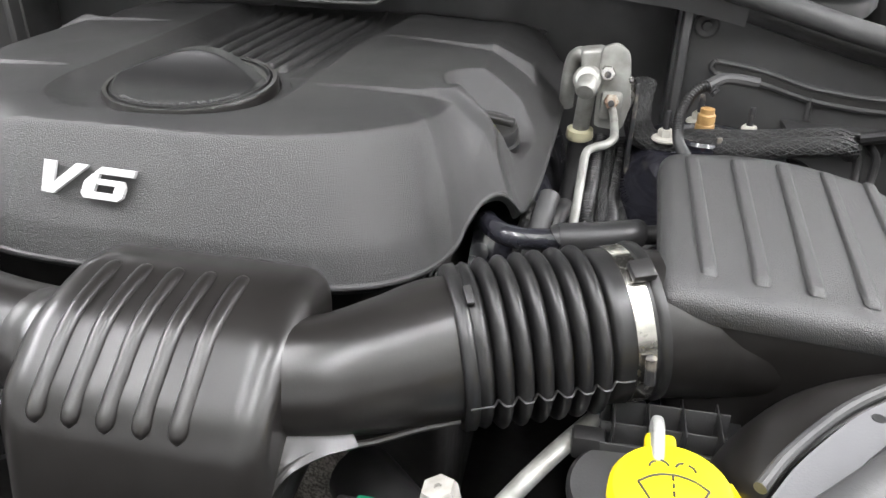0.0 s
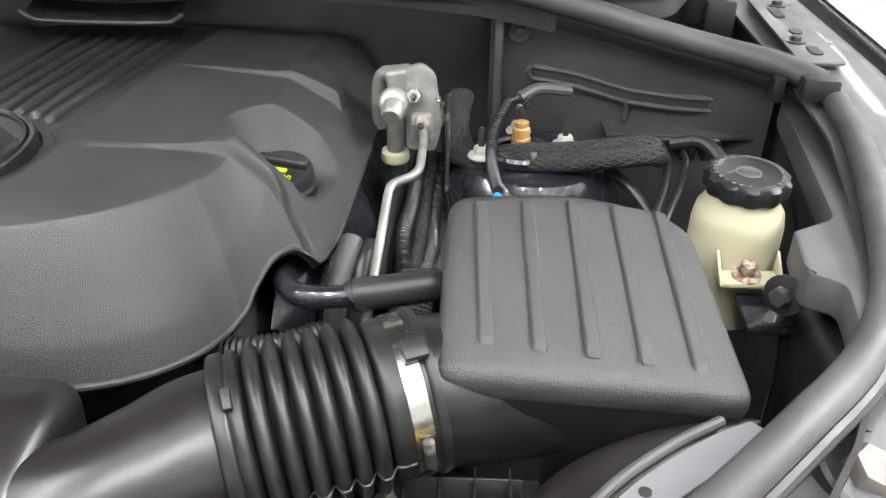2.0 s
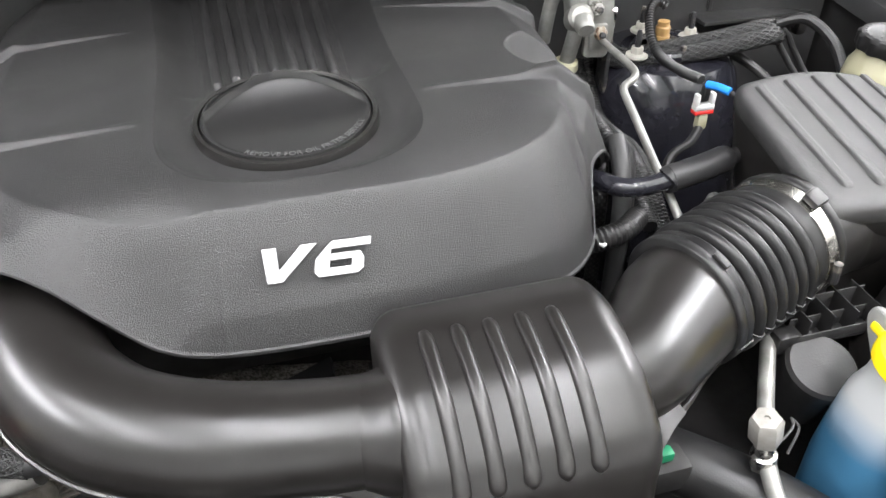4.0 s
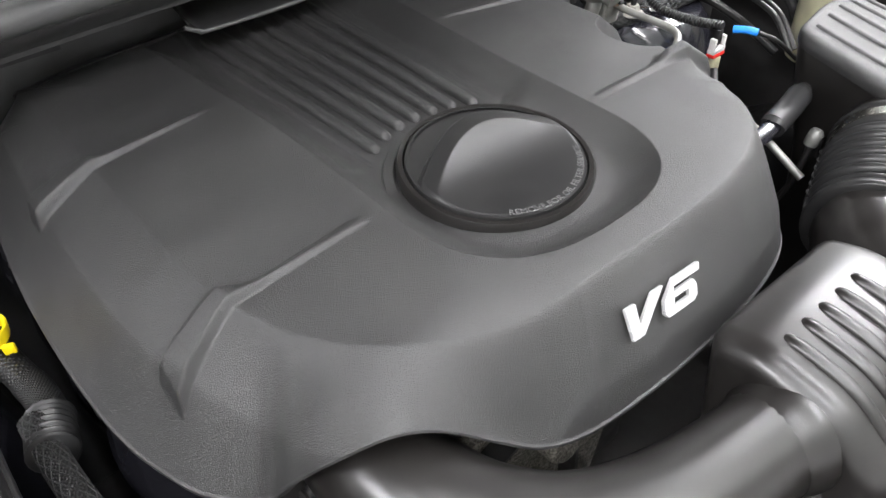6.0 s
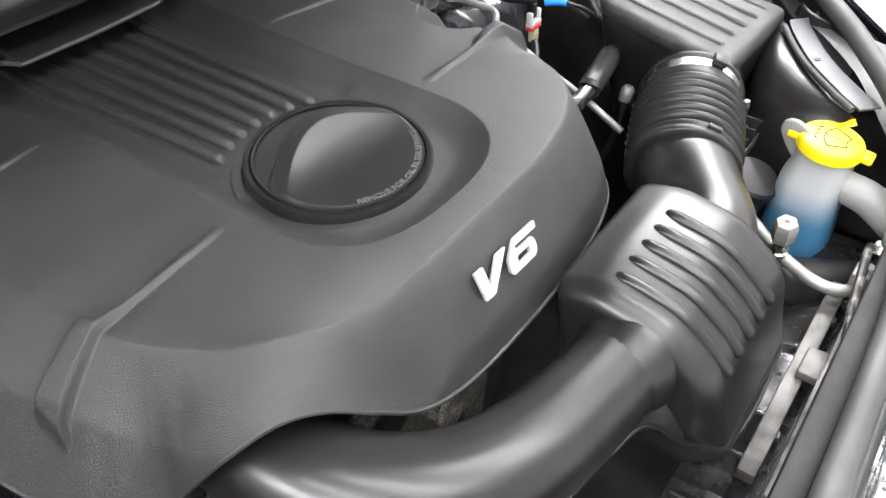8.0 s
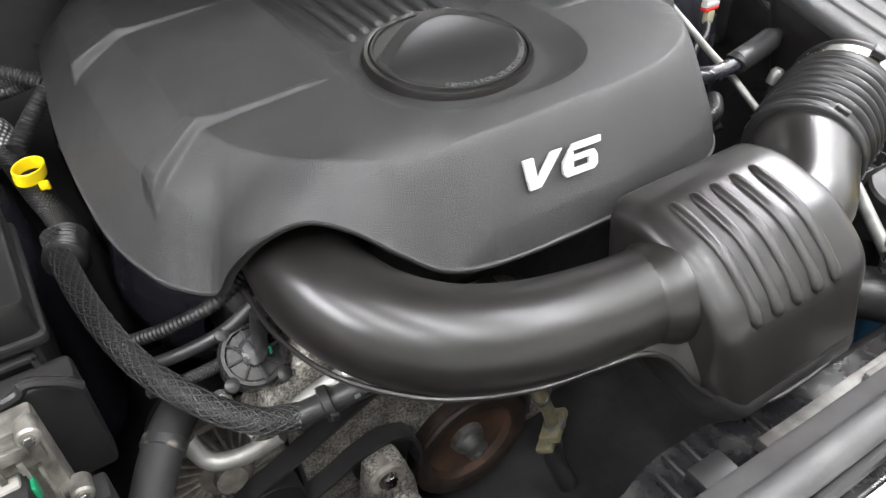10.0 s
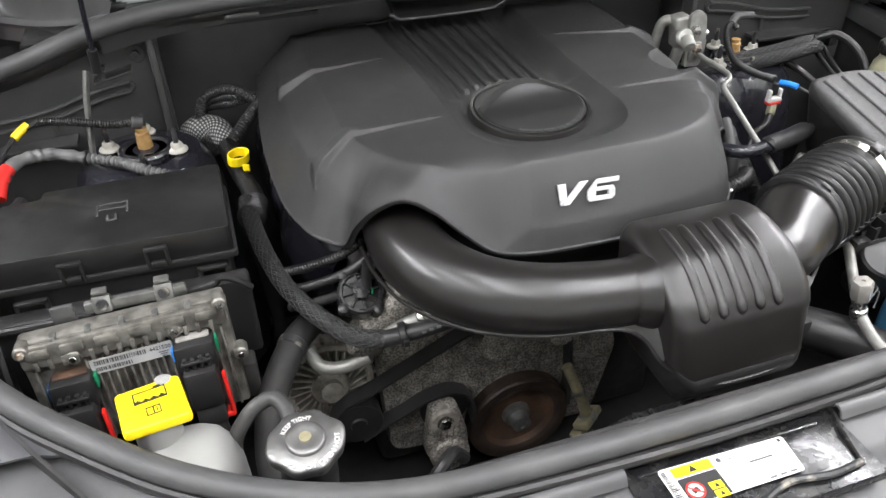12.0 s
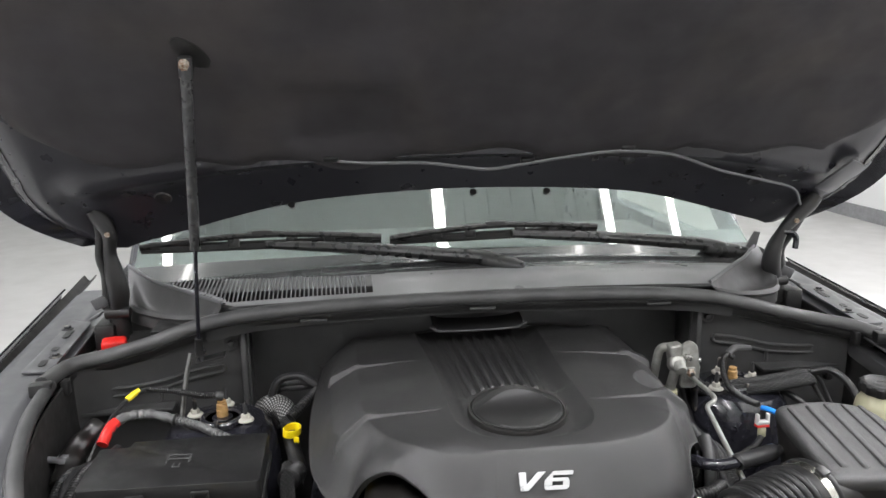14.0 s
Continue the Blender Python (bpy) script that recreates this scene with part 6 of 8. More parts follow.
def alternator():
    c = V(-0.345, -0.292, 0.662)
    t = thing("alternator", "finned dusty alloy alternator", "alternator", at=c)
    m = axis(c, (0.02, -1, 0.22)) @ Matrix.Diagonal((0.86, 0.86, 0.86, 1))
    part("stator", lathe([(0.078, -0.12), (0.080, -0.03), (0.072, -0.026), (0.0, -0.024)], 48, m), M_DARK, t, "dark windings")
    part("front_ring", lathe([(0.081, -0.05), (0.0835, -0.045), (0.0835, -0.012), (0.080, -0.004), (0.074, -0.001), (0.069, -0.004), (0.068, -0.020)], 56, m), M_ALT, t, "dusty cast ring")
    part("hub", lathe([(0.036, -0.024), (0.034, 0.004), (0.029, 0.010), (0.022, 0.012), (0.020, 0.022), (0.0, 0.023)], 40, m), M_ALT, t)
    for k in range(26):
        a = 2 * math.pi * k / 26
        part("cooling_fin", box((0.038, 0.0042, 0.020), 0.0012, 2, m @ Matrix.Rotation(a, 4, "Z") @ Matrix.Translation((0.052, 0, -0.007)) @ Matrix.Rotation(radians(12), 4, "Y") @ Matrix.Rotation(radians(14), 4, "Z")), M_ALT, t)
    for k in range(20):
        a = 2 * math.pi * k / 20
        part("outer_rib", box((0.009, 0.007, 0.034), 0.002, 2, m @ Matrix.Rotation(a, 4, "Z") @ Matrix.Translation((0.084, 0, -0.026))), M_ALT, t)
    for a in (40, 130, 250):
        part("case_screw", hexagon(0.006, 0.010, m @ Matrix.Rotation(radians(a), 4, "Z") @ Matrix.Translation((0.077, 0, -0.004))), M_ZINC, t)
    part("mount_ear", tube([(c + V(0.06, 0.01, 0.04))[:], (c + V(0.09, 0.0, 0.075))[:]], 0.014, 12, 2), M_ALT, t)
    return t


alternator()


def coolant_pipes():
    t = thing("metal_coolant_pipe", "bent bare metal coolant pipe", "pipe", at=(-0.33, -0.36, 0.78))
    part("pipe", tube([(-0.372, -0.330, 0.785), (-0.360, -0.345, 0.760), (-0.33, -0.355, 0.757), (-0.29, -0.365, 0.775)], 0.0095, 12, 6), M_ALU, t)
    t = thing("metal_stub_pipe", "short bare metal pipe stub with a collar", "pipe", at=(-0.23, -0.385, 0.84))
    part("pipe", tube([(-0.270, -0.375, 0.815), (-0.235, -0.388, 0.840), (-0.205, -0.398, 0.855)], 0.0105, 14, 4), M_ALU, t)
    part("collar", lathe([(0.0135, 0), (0.0145, 0.004), (0.0135, 0.009)], 20, axis((-0.222, -0.392, 0.847), (0.03, -0.01, 0.016))), M_STEEL, t)
    t = thing("air_conditioning_union", "dull brass and steel pipe union in front of the engine", "fitting", at=(0.07, -0.36, 0.52))
    part("pipe", tube([(0.040, -0.34, 0.625), (0.052, -0.355, 0.590), (0.068, -0.362, 0.545), (0.076, -0.365, 0.510)], 0.0095, 12, 5), M_UNION, t, "brass toned pipe")
    part("collar", lathe([(0.0115, 0), (0.0125, 0.003), (0.0115, 0.007)], 18, axis((0.055, -0.357, 0.580), (0.4, -0.3, -1))), M_ZINC, t)
    part("flange", box((0.056, 0.030, 0.013), 0.003, 2, axis((0.076, -0.366, 0.513), (0.35, -0.45, -1))), M_UNION, t)
    part("flange", box((0.048, 0.026, 0.010), 0.003, 2, axis((0.066, -0.368, 0.492), (0.35, -0.45, -1))), M_UNION, t)
    part("clip", lathe([(0.0155, 0), (0.017, 0.004), (0.0155, 0.010)], 18, axis((0.076, -0.364, 0.520), (0.3, -0.4, -1))), M_ZINC, t)
    part("lower_hose", tube([(0.070, -0.37, 0.49), (0.075, -0.38, 0.44), (0.085, -0.40, 0.40)], 0.015, 12, 4), M_RUBBER, t)
    t = thing("lower_hose_fitting", "pale ribbed hose fitting low in the bay", "fitting", at=(-0.26, -0.46, 0.55))
    part("body", tube([(-0.285, -0.475, 0.535), (-0.265, -0.468, 0.550), (-0.248, -0.46, 0.562)], 0.011, 12, 4, ripple=lambda s: 0.0018 * math.sin(s * 700)), M_ZINC, t)
    part("hose", tube([(-0.25, -0.461, 0.562), (-0.215, -0.45, 0.60), (-0.19, -0.43, 0.60), (-0.17, -0.42, 0.57)], 0.011, 10, 5), M_RUBBER, t)
    t = thing("lower_hose", "black rubber hose looped low in the bay", "hose", at=(-0.2, -0.45, 0.5))
    part("hose", tube([(-0.255, -0.50, 0.50), (-0.22, -0.47, 0.535), (-0.18, -0.455, 0.535), (-0.15, -0.44, 0.50), (-0.14, -0.43, 0.44)], 0.012, 10, 6), M_RUBBER, t)


coolant_pipes()


# ---- hoses and looms on the near side of the engine ----
def looms():
    t = thing("braided_coolant_hose", "black coolant hose in a braided sleeve", "hose", at=(-0.35, -0.35, 0.84))
    way = [(-0.412, -0.10, 0.905), (-0.410, -0.17, 0.900), (-0.402, -0.233, 0.890), (-0.385, -0.292, 0.872), (-0.354, -0.346, 0.854), (-0.314, -0.386, 0.838), (-0.275, -0.402, 0.834)]
    woven = part("sleeve", tube(way, 0.0122, 16, 10, uvper=0.0034), M_BRAID, t, "woven black sleeve")
    threads(way, 0.0122, 20, 42.0, woven)
    part("hose", tube([(-0.280, -0.401, 0.834), (-0.245, -0.405, 0.838), (-0.20, -0.412, 0.848), (-0.13, -0.417, 0.862)], 0.0120, 14, 6), M_RUBBER, t)
    part("clamp", lathe([(0.0165, -0.005), (0.0175, -0.004), (0.0175, 0.004), (0.0165, 0.005)], 24, axis((-0.250, -0.4045, 0.8373), (0.035, -0.004, 0.005))), M_BLACK, t)
    part("clamp_ear", box((0.008, 0.012, 0.010), 0.002, 2, Matrix.Translation((-0.250, -0.4195, 0.8373))), M_BLACK, t)
    for k in range(6):
        part("print_bar", box((0.006, 0.0006, 0.0035), 0, 1, Matrix.Translation((-0.225 + 0.010 * k, -0.4210 - 0.0008 * k, 0.8480 + 0.0026 * k)) @ Matrix.Rotation(radians(-35), 4, "X")), M_INKGREY, t, "", False)

    def ring(s):
        return 0.0005 * math.sin(s * 1400)
    for k, (dy, dz) in enumerate(((0.0, 0.0), (0.022, 0.016), (-0.016, -0.018))):
        h = thing("convoluted_hose", "thin black loom tube beside the intake elbow", "hose", "loom tubes by the intake elbow", at=(-0.30, -0.30 + dy, 0.88 + dz))
        part("tube", tube([(-0.385, -0.29 + dy, 0.862 + dz), (-0.345, -0.312 + dy, 0.880 + dz), (-0.300, -0.325 + dy, 0.900 + dz), (-0.262, -0.318 + dy, 0.922 + dz), (-0.245, -0.28 + dy, 0.93 + dz)], 0.0066, 12, 14, ripple=ring if k == 1 else None, uvper=0.003), M_BLACK if k < 2 else M_BRAID, h)
    t = thing("vapour_valve", "black round valve with a green mark", "valve", at=(-0.296, -0.352, 0.868))
    m = axis((-0.292, -0.350, 0.880), (0.05, -0.55, 0.8)) @ Matrix.Diagonal((0.86, 0.86, 0.86, 1))
    part("body", lathe([(0.036, -0.03), (0.037, 0.0), (0.034, 0.004), (0.030, 0.004), (0.028, 0.001), (0.014, 0.001), (0.013, 0.010), (0.0, 0.011)], 32, m), M_TRAY, t)
    for k in range(8):
        part("spoke", box((0.018, 0.003, 0.005), 0.001, 1, m @ Matrix.Rotation(k * math.pi / 4, 4, "Z") @ Matrix.Translation((0.021, 0, 0.003))), M_BLACK, t)
    for k in range(4):
        part("lug", lathe([(0.008, -0.01), (0.008, 0.004), (0.004, 0.006), (0, 0.006)], 12, m @ Matrix.Rotation(k * math.pi / 2 + 0.5, 4, "Z") @ Matrix.Translation((0.039, 0, 0))), M_BLACK, t)
    part("nozzle", tube([(m @ V(0.01, 0.004, 0.004))[:], (m @ V(0.014, 0.02, 0.02))[:], (m @ V(0.016, 0.030, 0.045))[:]], 0.0075, 12, 4), M_BLACK, t)
    part("green_mark", tube([(m @ V(0.018 * math.cos(a), 0.018 * math.sin(a), 0.0045))[:] for a in (-0.5, -0.1, 0.3)], 0.0014, 6, 3), M_GREEN, t, "green paint mark")
    for x, y, z in ((-0.247, -0.335, 0.890), (-0.330, -0.330, 0.818)):
        b = thing("flange_bolt", "pale zinc flange bolt", "bolt", "flange bolts by the valve", at=(x, y, z))
        part("head", hexagon(0.0075, 0.010, axis((x, y, z), (0, -0.6, 0.8))), M_ALU, b)
        part("flange", lathe([(0.011, -0.002), (0.011, 0.001), (0.008, 0.002)], 20, axis((x, y, z), (0, -0.6, 0.8))), M_ALU, b)
    t = thing("upper_radiator_hose", "thick black radiator hose", "hose", at=(-0.40, -0.42, 0.72))
    part("hose", tube([(-0.350, -0.285, 0.800), (-0.392, -0.335, 0.800), (-0.432, -0.395, 0.770), (-0.450, -0.46, 0.725), (-0.44, -0.53, 0.69), (-0.44, -0.60, 0.68)], 0.020, 18, 8), M_DARK, t)
    for spot, way in (((-0.392, -0.335, 0.800), (-0.6, -0.8, -0.2)), ((-0.448, -0.50, 0.703), (0.0, -0.8, -0.5))):
        part("hose_clamp", lathe([(0.0205, -0.006), (0.0218, -0.005), (0.0218, 0.005), (0.0205, 0.006)], 24, axis(spot, way)), M_WORN, t, "worn steel hose clamp")
    # wrapped dipstick tube
    t = thing("heat_wrapped_hose", "hose in a woven silver heat wrap", "hose", at=(-0.425, 0.0, 0.90))
    part("wrap", tube([(-0.490, 0.150, 0.915, 0.015), (-0.462, 0.140, 0.925, 0.024), (-0.434, 0.122, 0.922, 0.024), (-0.424, 0.092, 0.910, 0.017)], n=20, seg=10, uvper=0.0045), M_FOIL, t)
    part("dark_wrap", tube([(-0.425, 0.096, 0.911, 0.0168), (-0.421, 0.070, 0.902, 0.0158), (-0.413, 0.015, 0.893, 0.015), (-0.400, -0.045, 0.880, 0.015), (-0.402, -0.11, 0.870, 0.015)], n=20, seg=10, uvper=0.0045), M_BRAID, t, "dark braided sleeve")
    part("sock", tube([(-0.402, -0.030, 0.8845), (-0.398, -0.06, 0.878), (-0.402, -0.112, 0.870)], 0.0163, 16, 6, uvper=0.0028), M_BRAID, t, "dark braided end")
    part("end_collar", tube([(-0.400, -0.090, 0.888), (-0.405, -0.115, 0.894), (-0.410, -0.140, 0.898)], 0.020, 18, 6, ripple=lambda s: 0.0022 * math.sin(s * 800)), M_BLACK, t)
    t = thing("dipstick", "yellow ring handle of the transmission dipstick", "dipstick", at=(-0.41, 0.002, 0.90))
    m = axis((-0.410, 0.006, 0.926), (0.10, -0.10, 1)) @ Matrix.Diagonal((1.15, 0.85, 1, 1))
    rim = [(0.0150, -0.0075), (0.0148, 0.0), (0.0152, 0.0075), (0.0165, 0.0085), (0.0178, 0.0075), (0.0182, 0.0), (0.0178, -0.0075), (0.0165, -0.0085)]
    vs, fs = lathe(rim, 40, m)
    fs = [f for f in fs if len(f) == 4] + [(7 * 40 + k, 7 * 40 + (k + 1) % 40, (k + 1) % 40, k) for k in range(40)]
    part("ring", (vs, fs), M_YELLOW, t, "yellow ring handle")
    part("tang", box((0.012, 0.005, 0.012), 0.002, 2, Matrix.Translation((-0.401, -0.010, 0.913)) @ Matrix.Rotation(radians(-20), 4, "Z")), M_YELLOW, t)
    part("stem", tube([(-0.400, -0.009, 0.910), (-0.396, 0.0, 0.88), (-0.39, 0.02, 0.83)], 0.0045, 10, 3), M_BLACK, t)
    for k in range(3):
        h = thing("rear_hose_loop", "black hose looped behind the engine", "hose", "hose loops at the firewall", at=(-0.42, 0.14, 0.95))
        part("hose", tube([(-0.36, 0.11 + 0.01 * k, 0.975), (-0.40, 0.135, 0.990 - 0.012 * k), (-0.445, 0.15 + 0.008 * k, 0.975 - 0.012 * k), (-0.46, 0.13, 0.935), (-0.44, 0.10, 0.91 - 0.01 * k)], 0.0085, 10, 8, ripple=lambda s: 0.0008 * math.sin(s * 1500)), M_RUBBER, h)
    t = thing("rear_pipe", "corrugated pipe behind the engine cover", "pipe", at=(-0.39, 0.07, 0.95))
    part("pipe", tube([(-0.345, 0.12, 0.975), (-0.385, 0.075, 0.955), (-0.415, 0.045, 0.935)], 0.010, 12, 20, ripple=lambda s: 0.0014 * math.sin(s * 1100)), M_BLACK, t)


looms()


# ---- fuse box and engine computer ----
def fuse_box():
    t = thing("fuse_box", "black plastic fuse box with a flat clipped lid", "fuse box", at=(-0.585, -0.22, 0.87))
    lid = rounded([(-0.727, -0.292), (-0.441, -0.301), (-0.441, -0.130), (-0.675, -0.130), (-0.677, -0.150), (-0.727, -0.150)], 0.007, 3)
    l = part("lid", plate(lid, 0.040, 0.0022, Matrix.Translation((0, 0, 0.952)), 2), M_LID, t, "dusty black lid")
    part("lid_rim", plate([(x + (0.004 if x > -0.58 else -0.004), y + (0.004 if y > -0.2 else -0.004)) for x, y in lid], 0.010, 0.002, Matrix.Translation((0, 0, 0.945)), 2), M_BLACK, l)
    part("body", plate(rounded([(-0.718, -0.286), (-0.448, -0.295), (-0.448, -0.140), (-0.718, -0.140)], 0.01, 3), 0.125, 0.004, Matrix.Translation((0, 0, 0.822))), M_BLACK, t)
    for x in (-0.634, -0.534):
        part("latch", join(box_data((0.028, 0.005, 0.006), 0.0015, 2, Matrix.Translation((x, -0.304, 0.980))), box_data((0.0045, 0.005, 0.030), 0.002, 2, Matrix.Translation((x - 0.012, -0.303, 0.966))), box_data((0.0045, 0.005, 0.030), 0.002, 2, Matrix.Translation((x + 0.012, -0.303, 0.966))), box_data((0.018, 0.007, 0.008), 0.002, 2, Matrix.Translation((x, -0.303, 0.957)))), M_BLACK, t)
    for x in (-0.69, -0.472):
        part("body_clip", join(box_data((0.040, 0.008, 0.006), 0.002, 2, Matrix.Translation((x, -0.302, 0.935))), box_data((0.040, 0.008, 0.006), 0.002, 2, Matrix.Translation((x, -0.302, 0.918))), box_data((0.006, 0.008, 0.022), 0.002, 2, Matrix.Translation((x - 0.017, -0.302, 0.927))), box_data((0.006, 0.008, 0.022), 0.002, 2, Matrix.Translation((x + 0.017, -0.302, 0.927)))), M_BLACK, t)
    # moulded mark on the lid
    for x0, x1, y0, y1 in ((-0.600, -0.566, -0.196, -0.193), (-0.603, -0.600, -0.222, -0.193), (-0.566, -0.563, -0.222, -0.193), (-0.600, -0.566, -0.209, -0.206), (-0.590, -0.587, -0.235, -0.223), (-0.580, -0.577, -0.235, -0.223), (-0.590, -0.577, -0.238, -0.235)):
        part("moulded_mark", span(x0, x1, y0, y1, 0.9915, 0.9934, 0.0004, 1), M_SEAL, l)
    # lower skirt and clip rail
    part("skirt", span(-0.735, -0.430, -0.330, -0.300, 0.80, 0.925, 0.006), M_BLACK, t)
    part("skirt_lip", tube([(-0.735, -0.338, 0.925), (-0.66, -0.340, 0.926), (-0.57, -0.342, 0.928), (-0.48, -0.340, 0.934), (-0.465, -0.340, 0.944), (-0.445, -0.338, 0.932), (-0.430, -0.336, 0.915)], 0.005, 8, 6), M_BLACK, t)
    r = thing("clip_rail", "zinc plated rail with two bolted clips", "bracket", at=(-0.568, -0.345, 0.93))
    part("rail", box((0.118, 0.010, 0.016), 0.003, 2, Matrix.Translation((-0.565, -0.345, 0.942))), M_ZINC, r)
    for x in (-0.603, -0.532):
        c = part("clip", box((0.022, 0.010, 0.022), 0.003, 2, Matrix.Translation((x, -0.348, 0.946)) @ Matrix.Rotation(radians(-20), 4, "X")), M_ZINC, r)
        part("clip_nut", lathe([(0.0075, 0), (0.0065, 0.003), (0.0045, 0.003), (0.004, 0.001), (0, 0.001)], 16, axis((x, -0.353, 0.947), (0, -1, 0.35))), M_WORN, c)
        part("clip_bar", span(x - 0.009, x + 0.009, -0.350, -0.338, 0.959, 0.964, 0.002), M_ZINC, c)
    part("square_tab", box((0.026, 0.006, 0.026), 0.002, 2, Matrix.Translation((-0.648, -0.347, 0.940))), M_SEAL, t)


fuse_box()


def engine_computer():
    t = thing("engine_computer", "finned alloy engine computer with two plugged connectors", "control unit", at=(-0.58, -0.39, 0.78))
    m = Matrix.Translation((-0.580, -0.385, 0.862)) @ Matrix.Rotation(radians(-8), 4, "X") @ Matrix.Rotation(radians(-2.0), 4, "Y")

    def b(name, x0, x1, z0, z1, y0, y1, bev, material, par, label=""):
        return part(name, box((x1 - x0, y1 - y0, z1 - z0), bev, 2, m @ Matrix.Translation(((x0 + x1) / 2, (y0 + y1) / 2, (z0 + z1) / 2))), material, par, label)
    b("case", -0.118, 0.118, -0.082, 0.078, -0.008, 0.022, 0.004, M_ECU, t, "oxidised alloy case")
    for k in range(24):
        x = -0.105 + k * 0.0092
        if -0.098 < x < -0.055 or 0.048 < x < 0.094:
            continue
        b("heat_fin", x - 0.0016, x + 0.0016, -0.078, 0.042, -0.016, -0.0079, 0.001, M_ECU, t)
    b("top_rail", -0.116, 0.116, 0.046, 0.076, -0.018, -0.0079, 0.004, M_ECU, t)
    for k in range(6):
        x = -0.095 + k * 0.038
        b("raised_bar", x - 0.013, x + 0.013, 0.060, 0.072, -0.0225, -0.0175, 0.002, M_ECU, t)
        if k < 5:
            b("gap_bar", x + 0.015, x + 0.023, 0.064, 0.080, -0.014, 0.004, 0.003, M_ZINC, t)
    for k in range(14):
        x = -0.10 + k * 0.0152
        b("tooth", x - 0.0026, x + 0.0026, 0.044, 0.057, -0.0205, -0.0175, 0.001, M_ECU, t)
    for x, z in ((-0.110, 0.072), (0.112, 0.075), (0.122, 0.0), (-0.06, 0.052), (0.055, 0.055)):
        lug = part("lug", lathe([(0.009, -0.008), (0.009, 0.010), (0.007, 0.012), (0, 0.012)], 20, m @ axis((x, -0.010, z), (0, -1, 0))), M_ECU, t)
        part("lug_screw", hexagon(0.0045, 0.004, m @ axis((x, -0.022, z), (0, -1, 0))), M_RUSTBOLT if x < -0.1 else M_STEEL, lug)
    lab = part("label", box((0.094, 0.0006, 0.020), 0, 1, m @ Matrix.Translation((0.0, -0.0170, 0.031)) @ Matrix.Rotation(radians(-1), 4, "Y")), M_GREYLABEL, t, "pale grey bar code label", False)
    rnd = random.Random(3)
    x = -0.042
    while x < 0.018:
        w = rnd.choice((0.0006, 0.0010, 0.0016))
        part("code_bar", box((w, 0.0004, 0.006), 0, 1, m @ Matrix.Translation((x, -0.0175, 0.035))), M_INKSHADE, lab, "", False)
        if x < 0.0:
            part("code_bar", box((w, 0.0004, 0.005), 0, 1, m @ Matrix.Translation((x, -0.0175, 0.026))), M_INKSHADE, lab, "", False)
        x += w + rnd.choice((0.0008, 0.0013))
    words("number", "4421500", 0.0075, 0.0002, m @ Matrix.Translation((0.033, -0.0176, 0.0350)) @ Matrix.Rotation(radians(90), 4, "X"), M_INKSHADE, lab, "", squeeze=0.95)
    for k in range(3):
        part("print_bar", box((0.012 - 0.003 * k, 0.0004, 0.0012), 0, 1, m @ Matrix.Translation((0.036, -0.0175, 0.029 - 0.0028 * k))), M_INKGREY, lab, "", False)
    for x, top in ((-0.070, 0.030), (0.072, 0.040)):
        c = b("connector", x - 0.024, x + 0.024, top - 0.040, top, -0.040, -0.0079, 0.004, M_BLACK, t, "black plug with a red lever")
        b("plug_head", x - 0.020, x + 0.020, top - 0.085, top - 0.030, -0.056, -0.020, 0.006, M_BLACK, c)
        b("seal_top", x - 0.020, x + 0.020, top - 0.002, top + 0.0035, -0.026, -0.008, 0.003, M_STUD if x > 0 else M_RUST, c)
        b("blue_lock", x - 0.0275, x - 0.0242, top - 0.024, top - 0.008, -0.028, -0.014, 0.001, M_TAPE, c, "blue lock")
        b("green_lock", x + 0.0242, x + 0.0275, top - 0.022, top - 0.004, -0.028, -0.014, 0.001, M_GREEN, c, "green lock")
        b("comb", x - 0.018, x + 0.018, top - 0.022, top - 0.018, -0.048, -0.0398, 0.001, M_BLACK, c)
        for k in range(4):
            b("comb_tooth", x - 0.016 + k * 0.009, x - 0.011 + k * 0.009, top - 0.030, top - 0.014, -0.046, -0.0399, 0.001, M_BLACK, c)
        b("red_lever", x + 0.0225, x + 0.0275, top - 0.105, top - 0.044, -0.048, -0.036, 0.003, M_RED, c, "red locking lever")
        b("red_base", x - 0.010, x + 0.0275, top - 0.111, top - 0.102, -0.048, -0.030, 0.003, M_RED, c, "red locking lever")
        b("wire_boot", x - 0.018, x + 0.018, top - 0.115, top - 0.082, -0.052, -0.022, 0.006, M_DARK, c)
        part("cable", tube([(m @ V(x, -0.038, top - 0.10))[:], (m @ V(x + 0.005, -0.04, top - 0.15))[:], (m @ V(x + 0.01, -0.03, top - 0.2))[:]], 0.012, 10, 4), M_RUBBER, c)
    part("side_bracket", box((0.018, 0.03, 0.06), 0.004, 2, Matrix.Translation((-0.452, -0.37, 0.80))), M_DARK, t, "worn bracket")


engine_computer()


